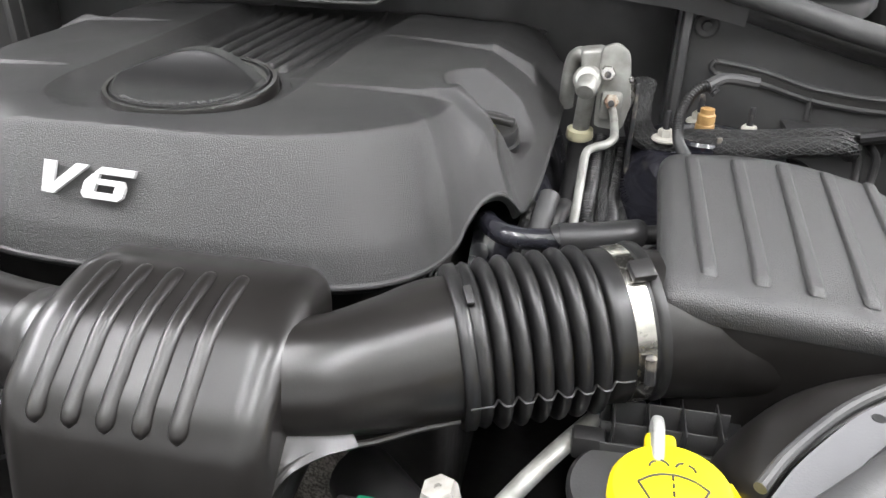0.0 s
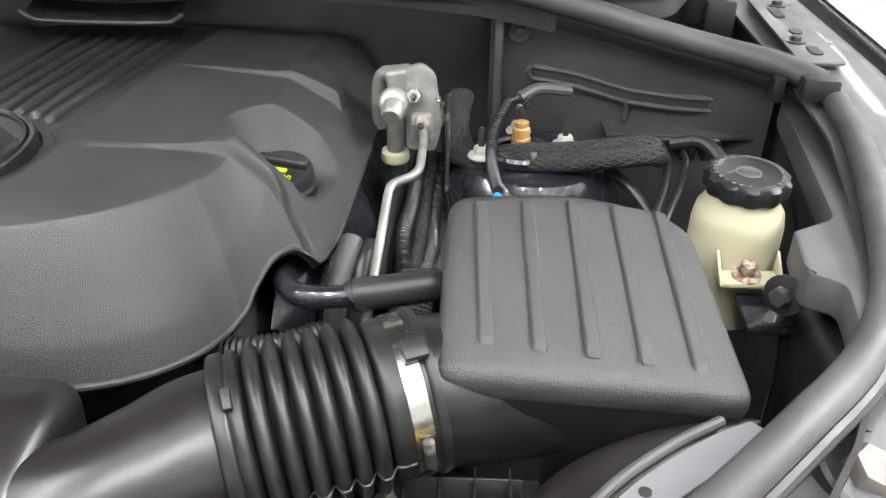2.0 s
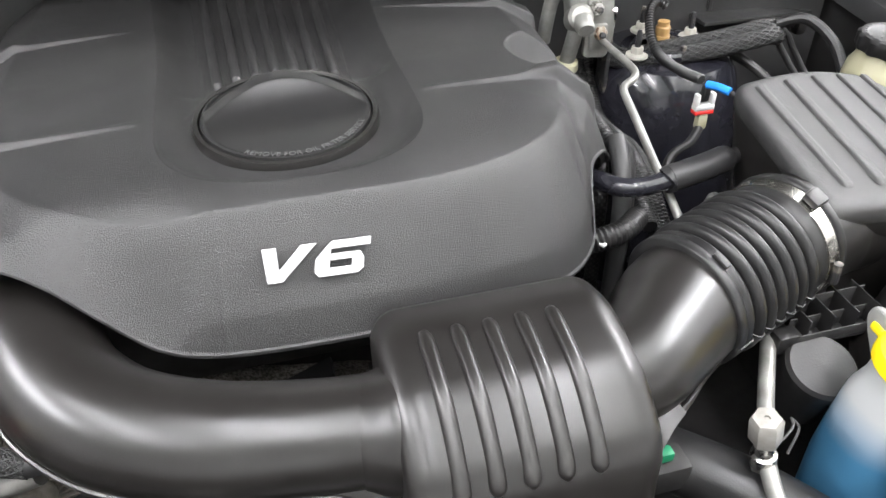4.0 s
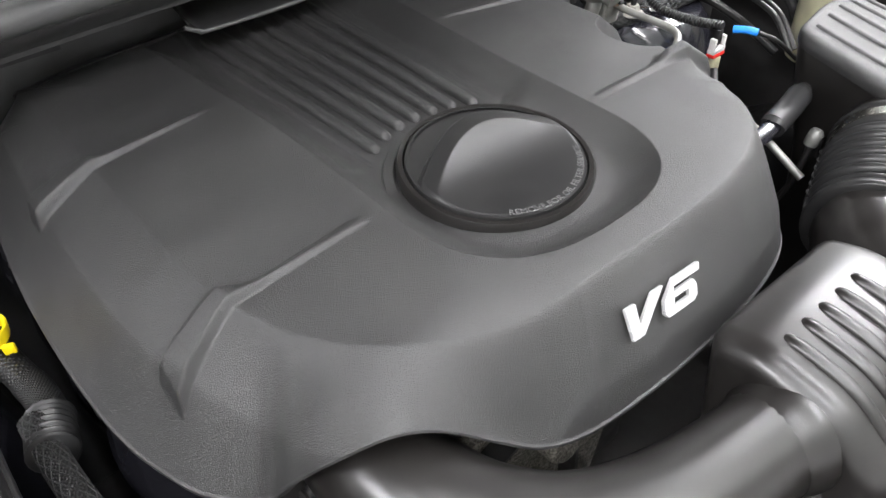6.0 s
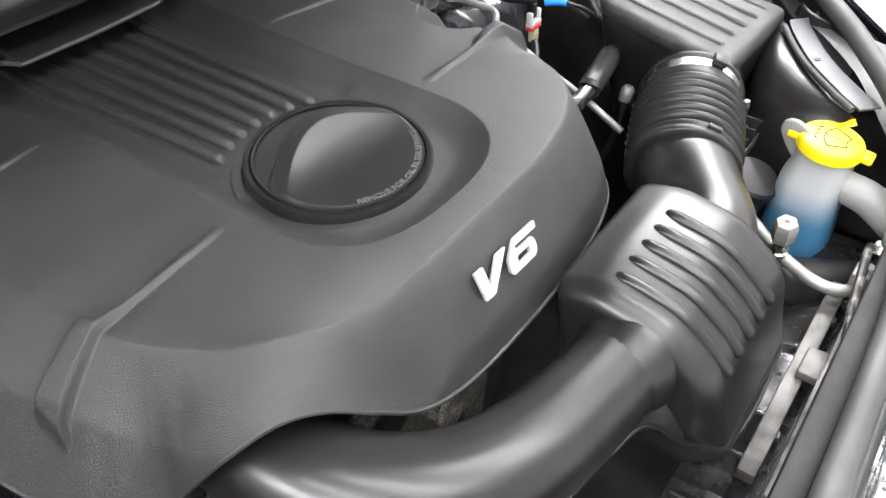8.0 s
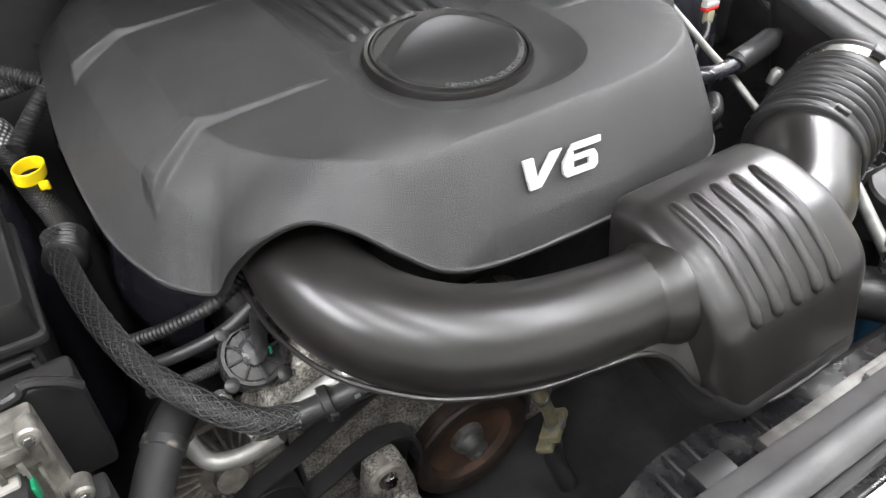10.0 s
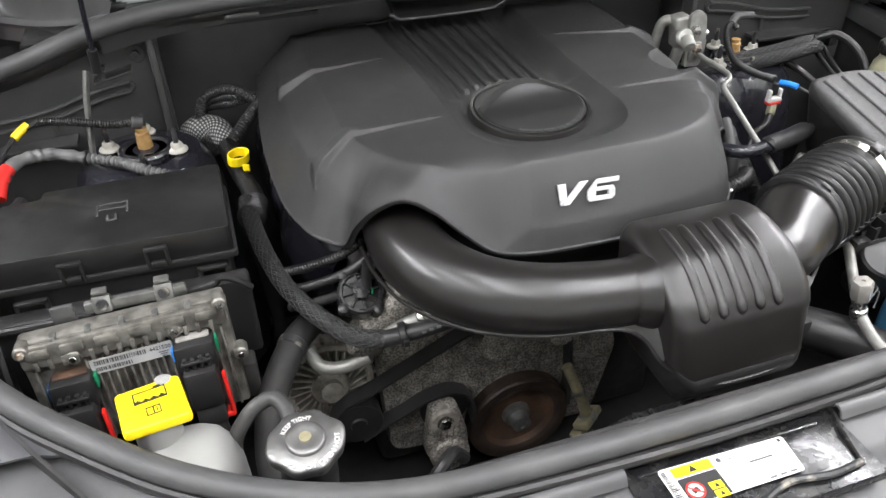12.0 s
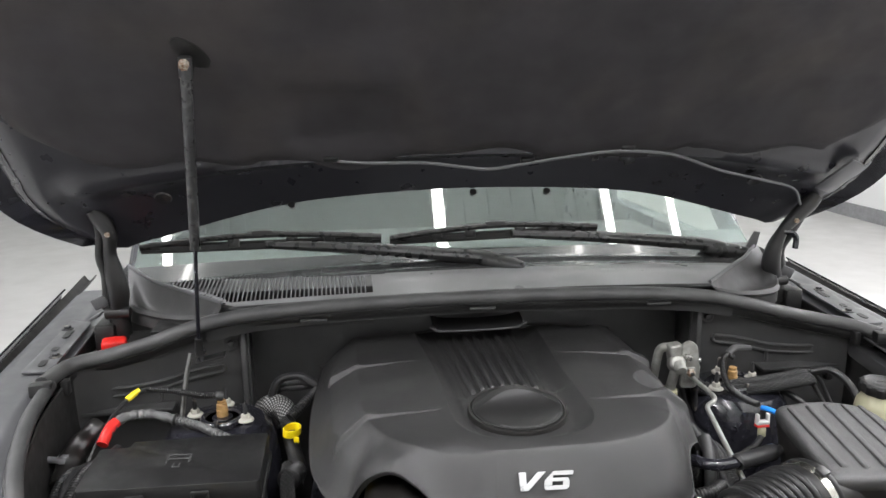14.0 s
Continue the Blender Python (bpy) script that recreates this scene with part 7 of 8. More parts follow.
# ---- coolant bottle and radiator cap ----
def coolant_bottle():
    t = thing("coolant_bottle", "milky white coolant bottle with a square yellow cap", "bottle", at=(-0.53, -0.56, 0.70))
    secs = [(0.70, 0.060, 0.050), (0.80, 0.062, 0.052), (0.845, 0.060, 0.052), (0.868, 0.055, 0.050), (0.884, 0.047, 0.046), (0.896, 0.037, 0.038), (0.900, 0.022, 0.024)]
    vs, fs = [], []
    n = 40
    for z, rx, ry in secs:
        for k in range(n):
            a = 2 * math.pi * k / n
            c, s = math.cos(a), math.sin(a)
            vs.append((-0.532 + math.copysign(abs(c) ** 0.5, c) * rx, -0.568 + math.copysign(abs(s) ** 0.5, s) * ry, z))
    fs = [(i * n + k, i * n + (k + 1) % n, (i + 1) * n + (k + 1) % n, (i + 1) * n + k) for i in range(len(secs) - 1) for k in range(n)]
    fs += [tuple(range(n))[::-1], tuple((len(secs) - 1) * n + k for k in range(n))]
    part("bottle", (vs, fs), M_WHITE, t, angle=40)
    part("neck", lathe([(0.024, 0.88), (0.024, 0.928)], 28, Matrix.Translation((-0.551, -0.535, 0))), M_WHITE, t)
    part("spout", lathe([(0.0105, 0), (0.0105, 0.014), (0.009, 0.021), (0.0, 0.024)], 24, axis((-0.541, -0.496, 0.915), (0.1, 0.2, 1))), M_WHITE, t)
    m = Matrix.Translation((-0.551, -0.524, 0.930)) @ Matrix.Rotation(radians(10), 4, "Z") @ Matrix.Rotation(radians(-3), 4, "X")
    c = part("cap", plate(rounded([(-0.034, -0.034), (0.034, -0.038), (0.033, 0.030), (-0.034, 0.030)], 0.006, 4), 0.013, 0.003, m @ Matrix.Translation((0, 0, -0.006)), 3), M_YELLOW, t, "bright yellow cap with printed symbols")
    z = 0.0073

    def ink(x0, x1, y0, y1):
        part("symbol", box((x1 - x0, y1 - y0, 0.0004), 0, 1, m @ Matrix.Translation(((x0 + x1) / 2, (y0 + y1) / 2, z))), M_INKSHADE, c, "", False)
    for s in ((-0.017, 0.017, 0.0180, 0.0197), (-0.017, -0.0155, 0.001, 0.0195), (0.0155, 0.017, 0.001, 0.0195), (0.005, 0.013, 0.0195, 0.0225), (0.012, 0.018, 0.0225, 0.0240), (-0.0075, 0.0, -0.0095, -0.008), (-0.0075, -0.0062, -0.0195, -0.0085), (0.0, 0.0075, -0.0095, -0.008), (0.0062, 0.0075, -0.0195, -0.0085), (-0.0008, 0.0008, -0.021, -0.0085), (-0.0075, 0.0075, -0.021, -0.0195), (0.003, 0.0042, -0.017, -0.011)):
        ink(*s)
    for k in range(16):
        x = -0.015 + k * 0.002
        ink(x - 0.001, x + 0.001, 0.001, 0.0055 + 0.0016 * math.sin(k * 1.55))
    h = thing("overflow_hose", "dull black rubber overflow hose to the radiator neck", "hose", at=(-0.44, -0.54, 0.87))
    part("hose", tube([(-0.484, -0.535, 0.835), (-0.477, -0.536, 0.868), (-0.455, -0.530, 0.895), (-0.432, -0.530, 0.906), (-0.420, -0.548, 0.905), (-0.415, -0.580, 0.898)], 0.0088, 14, 8), M_HOSE, h)


coolant_bottle()


def pressure_cap():
    base = V(-0.407, -0.613, 0.918)
    t = thing("pressure_cap", "pressed steel radiator cap with raised lettering", "cap", at=base)
    m = axis(base, (0.02, -0.16, 1), 12)

    def lobes(a, r, z):
        return r + (0.0052 * (0.5 + 0.5 * math.cos(2 * a + 0.6)) ** 8 + 0.0012 * math.cos(8 * a)) * (r > 0.030)
    part("shell", lathe([(0.0355, -0.012), (0.0365, -0.004), (0.0365, 0.001), (0.034, 0.0035), (0.0205, 0.0045), (0.0195, 0.0075), (0.0175, 0.0085), (0.012, 0.0075), (0.0, 0.0075)], 96, m, lobes), M_CAPSTEEL, t, angle=50)
    part("rivet", lathe([(0.0065, 0.007), (0.006, 0.0095), (0.0, 0.0100)], 24, m), M_UNION, t, "tarnished centre rivet")
    for text, a0 in (("KEEP TIGHT", 90), ("DO NOT OPEN HOT", 270)):
        cu = words("lettering", text, 0.0074, 0.0007, Matrix.Identity(4), M_ZINCPRINT, t, "raised pale lettering")
        for v in cu.data.vertices:
            x, y, z = v.co
            if a0 == 90:
                a, r = radians(90) - x / 0.0265, 0.0240 + y
            else:
                a, r = radians(270) + x / 0.0285, 0.0318 - y
            v.co = m @ V(r * math.cos(a), r * math.sin(a), 0.0047 - 0.06 * max(0.0, r - 0.0215) + z)
    part("neck", lathe([(0.030, -0.10), (0.030, -0.014), (0.034, -0.012), (0.034, -0.006)], 36, m), M_BLACK, t)
    part("header_tank", span(-0.50, 0.50, -0.672, -0.600, 0.70, 0.790, 0.02, 3), M_BLACK, t)


pressure_cap()


# ---- wires and small parts on the near side ----
def near_side_small():
    for sx, dz in ((-1, 0.0), (1, 0.0)):
        s = thing("strut_mount", "amber damper connector in a black strut mount", "strut mount", "strut mounts", at=(sx * 0.548, 0.032, 0.945))
        part("dish", lathe([(0.044, 0.0), (0.044, 0.008), (0.041, 0.012), (0.036, 0.012), (0.033, 0.004), (0.024, 0.002), (0.020, 0.009), (0.012, 0.010)], 40, Matrix.Translation((sx * 0.548, 0.032, 0.946))), M_PAINT, s)
        part("ring", lathe([(0.036, 0.008), (0.038, 0.011), (0.034, 0.012), (0.032, 0.008)], 40, Matrix.Translation((sx * 0.548, 0.032, 0.946))), M_WORN, s)
        part("connector", lathe([(0.0115, 0.0), (0.0115, 0.014), (0.0105, 0.015), (0.0105, 0.026), (0.0085, 0.028), (0.0085, 0.034), (0.0, 0.035)], 20, Matrix.Translation((sx * 0.548, 0.036, 0.955)), lambda a, r, z: r * (1 + 0.04 * math.cos(4 * a))), M_BRASS, s, "amber connector post")
        for dx, dy, z in ((0.056, 0.020, 0.952), (-0.048, -0.018, 0.951), (0.0, 0.062, 0.952)):
            x, y = sx * (0.548 + dx), 0.032 + dy
            c = part("stud_cap", lathe([(0.0155, 0.0), (0.0165, 0.002), (0.015, 0.0045), (0.0095, 0.006)], 24, Matrix.Translation((x, y, z))), M_NUT, s, "pale flanged stud nut")
            part("nut", hexagon(0.0095, 0.011, Matrix.Translation((x, y, z + 0.004))), M_NUT, c)
            part("stud", lathe([(0.0042, 0.0), (0.0042, 0.020), (0.003, 0.026), (0, 0.027)], 10, Matrix.Translation((x, y, z + 0.012))), M_WORN, c)
        if sx > 0:
            s.location += V(-0.009, -0.018, 0.006)
        part("bare_stud", lathe([(0.0042, 0.0), (0.0042, 0.024), (0, 0.025)], 10, Matrix.Translation((sx * 0.552, -0.022, 0.948))), M_WORN, s)
    t = thing("damper_wire", "thin black wire with yellow tape", "wire", at=(-0.66, 0.0, 0.99))
    pts = [(-0.548, 0.036, 1.001), (-0.585, 0.030, 1.004), (-0.64, 0.030, 1.018), (-0.690, 0.040, 1.022), (-0.725, 0.020, 1.008), (-0.748, -0.03, 0.985), (-0.765, -0.10, 0.945), (-0.775, -0.20, 0.88), (-0.765, -0.30, 0.80)]
    part("conduit", tube(pts[:4], 0.0062, 10, 16, ripple=lambda s: 0.0008 * math.sin(s * 1600)), M_BLACK, t)
    part("wire", tube(pts[3:], 0.0036, 8, 8), M_BLACK, t)
    part("plug", lathe([(0.0085, -0.004), (0.0095, 0.0), (0.0095, 0.010), (0.007, 0.012)], 18, axis((-0.548, 0.036, 0.998), (-0.5, -0.05, 0.15))), M_SEAL, t)
    part("tape", tube([(-0.703, 0.038, 1.020), (-0.714, 0.030, 1.015), (-0.724, 0.021, 1.009)], 0.0062, 10, 4), M_YELLOW, t, "yellow tape band")
    t = thing("battery_cable", "grey sheathed battery cable with a red end sleeve", "cable", at=(-0.64, -0.06, 0.98))
    pts = [(-0.500, -0.080, 0.952), (-0.545, -0.058, 0.962), (-0.588, -0.022, 0.966), (-0.632, 0.000, 0.970), (-0.680, 0.006, 0.982), (-0.722, -0.022, 0.990), (-0.742, -0.062, 0.978), (-0.752, -0.11, 0.940)]
    part("conduit", tube(pts[:4], 0.0072, 12, 24, ripple=lambda s: 0.0017 * math.sin(s * 800)), M_SHEATH, t)
    part("sheath", tube(pts[3:7], 0.0092, 14, 10, ripple=lambda s: 0.0009 * math.sin(s * 310 + 2 * math.sin(s * 90))), M_SHEATH, t)
    part("red_sleeve", tube([(-0.731, -0.036, 0.989), (-0.737, -0.048, 0.985), pts[6], (-0.746, -0.080, 0.966)], 0.0105, 14, 5), M_RED, t, "red end sleeve")
    part("tie", lathe([(0.0115, -0.002), (0.0125, 0.0), (0.0115, 0.002)], 18, axis((-0.632, 0.0, 0.970), (-0.045, 0.012, 0.008))), M_BLACK, t)
    for k in range(4):
        h = thing("side_loom", "black loom running down beside the fuse box", "cable", "looms beside the fuse box", at=(-0.76, -0.2, 0.85))
        x = -0.748 - 0.014 * k
        part("loom", tube([(x + 0.03, -0.08, 0.955 - 0.01 * k), (x, -0.16, 0.945), (x - 0.008, -0.25, 0.89), (x, -0.32, 0.80), (x + 0.004, -0.36, 0.70)], 0.0105 - 0.001 * k, 10, 8, ripple=(lambda s: 0.0008 * math.sin(s * 1200)) if k % 2 else None), M_BLACK, h)
    t = thing("wrapped_connector", "connector bundle wrapped in shiny black tape", "connector", at=(-0.79, -0.05, 0.94))
    part("wrap", tube([(-0.765, -0.02, 0.975), (-0.785, -0.05, 0.962), (-0.800, -0.09, 0.945), (-0.80, -0.14, 0.92)], 0.022, 14, 6, ripple=lambda s: 0.0012 * math.sin(s * 160)), M_DUCT, t)
    t = thing("wing_bolt", "black plastic bolt on the inner wing", "bolt", at=(-0.815, -0.11, 0.955))
    part("shank", tube([(-0.838, -0.10, 0.955), (-0.805, -0.11, 0.955)], 0.006, 12, 2), M_TRIM, t)
    part("head", hexagon(0.011, 0.012, axis((-0.808, -0.109, 0.955), (1, -0.3, 0))), M_TRIM, t)
    t = thing("battery_terminal_cover", "red plastic battery terminal cover", "terminal cover", at=(-0.80, 0.235, 1.03))
    part("cover", box((0.052, 0.045, 0.036), 0.008, 3, Matrix.Translation((-0.800, 0.232, 1.048)) @ Matrix.Rotation(radians(14), 4, "Z")), M_RED, t)
    part("tab", box((0.03, 0.028, 0.018), 0.006, 3, Matrix.Translation((-0.765, 0.236, 1.036))), M_RED, t)
    part("tray", span(-0.86, -0.62, 0.16, 0.33, 1.00, 1.026, 0.004), M_DARK, t)


near_side_small()


# ---- far side of the bay ----
def ac_lines():
    t = thing("refrigerant_block", "cast alloy refrigerant pipe block with bolted flanges", "pipe block", at=(0.415, 0.0, 0.96))
    part("block", box((0.030, 0.030, 0.058), 0.006, 3, Matrix.Translation((0.408, 0.018, 1.026)) @ Matrix.Rotation(radians(-8), 4, "Y")), M_ALU, t)
    part("head", lathe([(0.016, 0), (0.017, 0.006), (0.017, 0.028), (0.013, 0.032), (0, 0.033)], 24, axis((0.404, 0.012, 1.010), (-0.15, -1, 0.55))), M_ALU, t)
    part("cap_boss", lathe([(0.0125, 0), (0.0125, 0.016), (0.010, 0.020), (0, 0.021)], 20, axis((0.402, -0.014, 1.020), (-0.1, -0.8, -0.35))), M_ALU, t)
    part("flange", plate(rounded([(-0.018, -0.052), (0.016, -0.055), (0.024, -0.020), (0.016, 0.040), (0.000, 0.052), (-0.018, 0.045)], 0.007, 3), 0.009, 0.002, Matrix.Translation((0.432, 0.006, 1.014)) @ Matrix.Rotation(radians(90), 4, "X")), M_ALU, t, "stamped alloy flange")
    part("hook", tube([(0.446, 0.012, 0.985), (0.454, 0.006, 0.99), (0.456, 0.004, 1.015), (0.452, -0.004, 1.025)], 0.0035, 8, 5), M_STEEL, t)
    for x, z in ((0.424, 1.030), (0.432, 0.996)):
        n = part("nut", hexagon(0.0095, 0.010, axis((x, -0.004, z), (0, -1, 0.2))), M_RUSTBOLT if z < 1.0 else M_STEEL, t)
        part("bolt_end", lathe([(0.004, 0), (0.004, 0.006), (0, 0.007)], 12, axis((x, -0.013, z), (0, -1, 0.2))), M_WORN, n)
    part("pad", box((0.026, 0.014, 0.036), 0.005, 2, Matrix.Translation((0.432, -0.001, 0.990))), M_ALU, t)
    part("suction_pipe", tube([(0.403, 0.000, 1.020), (0.402, 0.004, 0.995), (0.400, 0.012, 0.965), (0.399, 0.016, 0.95)], 0.0105, 16, 5), M_ALU, t)
    part("collar", lathe([(0.0165, 0), (0.0175, 0.003), (0.0165, 0.012), (0.013, 0.014)], 24, axis((0.3985, 0.0175, 0.940), (0.01, -0.1, 1))), M_CREAM, t)
    part("suction_hose", tube([(0.3985, 0.018, 0.940), (0.398, 0.020, 0.90), (0.392, 0.0, 0.85), (0.385, -0.04, 0.80)], 0.0135, 14, 5), M_RUBBER, t)
    part("rear_pipe", tube([(0.405, 0.025, 1.036), (0.392, 0.032, 1.042), (0.382, 0.038, 1.034), (0.378, 0.042, 1.008), (0.377, 0.050, 0.97)], 0.0095, 14, 6), M_ALU, t)
    part("liquid_pipe", tube([(0.433, -0.006, 0.990), (0.436, -0.030, 0.986), (0.437, -0.082, 0.985), (0.436, -0.104, 0.983), (0.428, -0.116, 0.980), (0.414, -0.124, 0.977), (0.408, -0.134, 0.974), (0.406, -0.165, 0.962), (0.403, -0.230, 0.935), (0.401, -0.270, 0.920), (0.400, -0.33, 0.89)], 0.0048, 12, 8), M_ALU, t, "thin bright alloy pipe")
    part("bracket", box((0.006, 0.03, 0.12), 0.002, 2, Matrix.Translation((0.462, 0.03, 0.955))), M_WORN, t)
    t.location += V(-0.012, -0.017, 0.010)
    t = thing("breather_hose", "glossy black breather hose with a foam sleeve", "hose", at=(0.38, -0.30, 0.95))
    part("elbow", tube([(0.305, -0.245, 0.938), (0.312, -0.275, 0.948), (0.328, -0.298, 0.951), (0.352, -0.302, 0.951), (0.385, -0.299, 0.953)], 0.0105, 16, 8), M_PAINT, t)
    part("sleeve", tube([(0.380, -0.2995, 0.953), (0.384, -0.299, 0.9535), (0.42, -0.2945, 0.957), (0.446, -0.290, 0.960), (0.450, -0.289, 0.960)], 0.0150, 18, 5), M_RUBBER, t, "matt foam sleeve")
    part("stub", tube([(0.446, -0.290, 0.960), (0.475, -0.285, 0.962)], 0.009, 12, 2), M_BLACK, t)
    for k, (x, y) in enumerate(((0.352, -0.235), (0.368, -0.215), (0.340, -0.205))):
        h = thing("side_engine_hose", "dull hose running down beside the engine", "hose", "hoses beside the engine", at=(x, y, 0.85))
        part("hose", tube([(x + 0.012, y + 0.03, 0.955 - 0.02 * k), (x + 0.006, y, 0.935), (x, y - 0.025, 0.90), (x - 0.004, y - 0.035, 0.83), (x, y - 0.03, 0.75)], 0.011 - 0.001 * k, 12, 6), (M_SEAL, M_RUBBER, M_BRAID)[k], h)
    for k in range(4):
        h = thing("loose_loom", "dark wiring loom beside the engine", "cable", "looms beside the engine", at=(0.41 + 0.014 * k, -0.1, 0.85))
        part("loom", tube([(0.415 + 0.016 * k, 0.06, 0.93), (0.41 + 0.012 * k, -0.02, 0.905 - 0.012 * k), (0.405 + 0.015 * k, -0.10, 0.90 - 0.01 * k), (0.41 + 0.008 * k, -0.18, 0.87), (0.395 + 0.012 * k, -0.26, 0.86 - 0.015 * k)], 0.0095, 10, 8, uvper=0.003, ripple=lambda s: 0.0008 * math.sin(s * 1300)), (M_BLACK, M_BRAID)[k % 2], h)
    t = thing("hose_clip", "small pale metal hose clip", "clip", at=(0.413, -0.336, 0.93))
    part("clip", lathe([(0.008, -0.010), (0.0085, -0.004), (0.0085, 0.006), (0.006, 0.010), (0, 0.011)], 16, axis((0.413, -0.336, 0.940), (0.3, -0.1, 1))), M_ZINC, t)
    part("stem", tube([(0.413, -0.336, 0.935), (0.410, -0.33, 0.88), (0.40, -0.32, 0.84)], 0.004, 8, 3), M_BLACK, t)
    t = thing("cable_tie_end", "pale cable tie end under the engine cover", "cable tie", at=(0.30, -0.315, 0.92))
    part("tie", box((0.006, 0.022, 0.004), 0.001, 1, Matrix.Translation((0.285, -0.335, 0.915)) @ Matrix.Rotation(radians(30), 4, "Z")), M_PAPER, t)
    part("loom", tube([(0.24, -0.32, 0.90), (0.285, -0.33, 0.912), (0.32, -0.325, 0.915), (0.35, -0.30, 0.91)], 0.012, 12, 8, ripple=lambda s: 0.001 * math.sin(s * 1100)), M_BLACK, t)


ac_lines()


def far_looms():
    for k in range(2):
        t = thing("braided_loom", "thick braided black wiring loom over the strut tower", "cable", "braided looms over the strut tower", at=(0.57, -0.01, 0.955))
        o = 0.018 * k
        way = [(0.462 + o * 0.3, 0.095, 1.00), (0.456 + o * 0.3, 0.06, 0.985), (0.456 + o * 0.5, 0.025 + o, 0.958), (0.475 + o * 0.4, 0.006 + o * 0.6, 0.950), (0.53, -0.012 + o * 0.8, 0.955 + o * 0.3), (0.60, -0.026 + o, 0.964 + o * 0.3), (0.66, -0.032 + o, 0.974 + o * 0.3), (0.690, -0.026 + o, 0.975 + o * 0.2), (0.702, -0.015 + o, 0.966)]
        woven = part("sleeve", tube(way, 0.0130, 16, 10, uvper=0.0034, squash=0.85), M_BRAID, t)
        threads(way, 0.0130, 20, 42.0, woven, 0.85)
    t = thing("damper_hose", "thin convoluted wire conduit with blue tape", "wire", at=(0.52, -0.05, 0.97))
    part("conduit", tube([(0.548, 0.034, 1.010), (0.535, 0.036, 1.018), (0.518, 0.022, 1.010), (0.504, -0.01, 0.990), (0.502, -0.045, 0.974), (0.505, -0.100, 0.974), (0.508, -0.140, 0.980)], 0.0060, 12, 24, ripple=lambda s: 0.0009 * math.sin(s * 1400)), M_BLACK, t)
    part("clip_arm", tube([(0.535, 0.036, 1.018), (0.56, 0.055, 1.024), (0.60, 0.06, 1.020)], 0.0075, 10, 5), M_SEAL, t)
    part("tape", tube([(0.506, -0.156, 0.981), (0.512, -0.170, 0.983), (0.519, -0.184, 0.982)], 0.0050, 12, 3), M_TAPE, t, "bright blue tape")
    part("wire", tube([(0.519, -0.185, 0.982), (0.535, -0.205, 0.972), (0.56, -0.225, 0.945)], 0.003, 8, 5), M_BLACK, t)
    t = thing("wire_connector", "white and red plastic wire connector", "connector", at=(0.533, -0.121, 0.92))
    part("fork", join(box_data((0.006, 0.010, 0.018), 0.002, 2, Matrix.Translation((0.522, -0.120, 0.944))), box_data((0.006, 0.010, 0.018), 0.002, 2, Matrix.Translation((0.544, -0.120, 0.944))), box_data((0.028, 0.012, 0.008), 0.002, 2, Matrix.Translation((0.533, -0.120, 0.934)))), M_PAPER, t)
    part("red_band", box((0.027, 0.013, 0.005), 0.001, 1, Matrix.Translation((0.533, -0.120, 0.9275))), M_RED, t, "red band")
    part("body", box((0.014, 0.012, 0.022), 0.003, 2, Matrix.Translation((0.533, -0.121, 0.914))), M_CREAM, t)
    part("plug", box((0.009, 0.009, 0.022), 0.002, 2, Matrix.Translation((0.534, -0.118, 0.952))), M_BLACK, t)
    part("lead", tube([(0.530, -0.125, 0.905), (0.51, -0.14, 0.895), (0.48, -0.15, 0.885), (0.46, -0.17, 0.86)], 0.006, 10, 5), M_BLACK, t)
    t.location += V(-0.005, -0.006, 0.0)
    for k in range(2):
        p = thing("brake_line", "black bent brake line", "pipe", "brake lines", at=(0.69 + 0.02 * k, -0.06, 0.95))
        part("pipe", tube([(0.706 + 0.024 * k, 0.045, 0.962), (0.708 + 0.023 * k, 0.020, 0.966), (0.716 + 0.021 * k, 0.0, 0.958), (0.712 + 0.019 * k, -0.022, 0.950), (0.700 + 0.017 * k, -0.060, 0.944), (0.676 + 0.013 * k, -0.125, 0.936), (0.66 + 0.012 * k, -0.17, 0.90)], 0.0046, 10, 8), M_BLACK, p)
    for k in range(4):
        x = 0.690 + 0.026 * k
        c = thing("line_clip", "black clip holding pipes at the closing panel", "clip", "pipe clips", at=(x, 0.02, 0.955))
        part("block", box((0.017, 0.016, 0.022), 0.003, 2, Matrix.Translation((x, 0.020, 0.962)) @ Matrix.Rotation(0.2 * (k % 2), 4, "Z")), M_BLACK, c)
        part("saddle", tube([(x - 0.012, 0.022, 0.962), (x - 0.008, 0.016, 0.976), (x + 0.006, 0.014, 0.977), (x + 0.012, 0.020, 0.966)], 0.0042, 8, 5), M_BLACK, c)
    t = thing("wing_loom", "black loom beside the fluid reservoir", "cable", at=(0.76, -0.06, 0.93))
    part("loom", tube([(0.72, 0.01, 0.975), (0.752, -0.01, 0.985), (0.772, -0.05, 0.965), (0.772, -0.09, 0.93), (0.765, -0.13, 0.88)], 0.008, 10, 8), M_BLACK, t)
    part("bar", tube([(0.60, 0.03, 0.95), (0.66, -0.005, 0.935), (0.70, -0.06, 0.90), (0.72, -0.12, 0.86)], 0.007, 10, 6), M_BLACK, t)


far_looms()


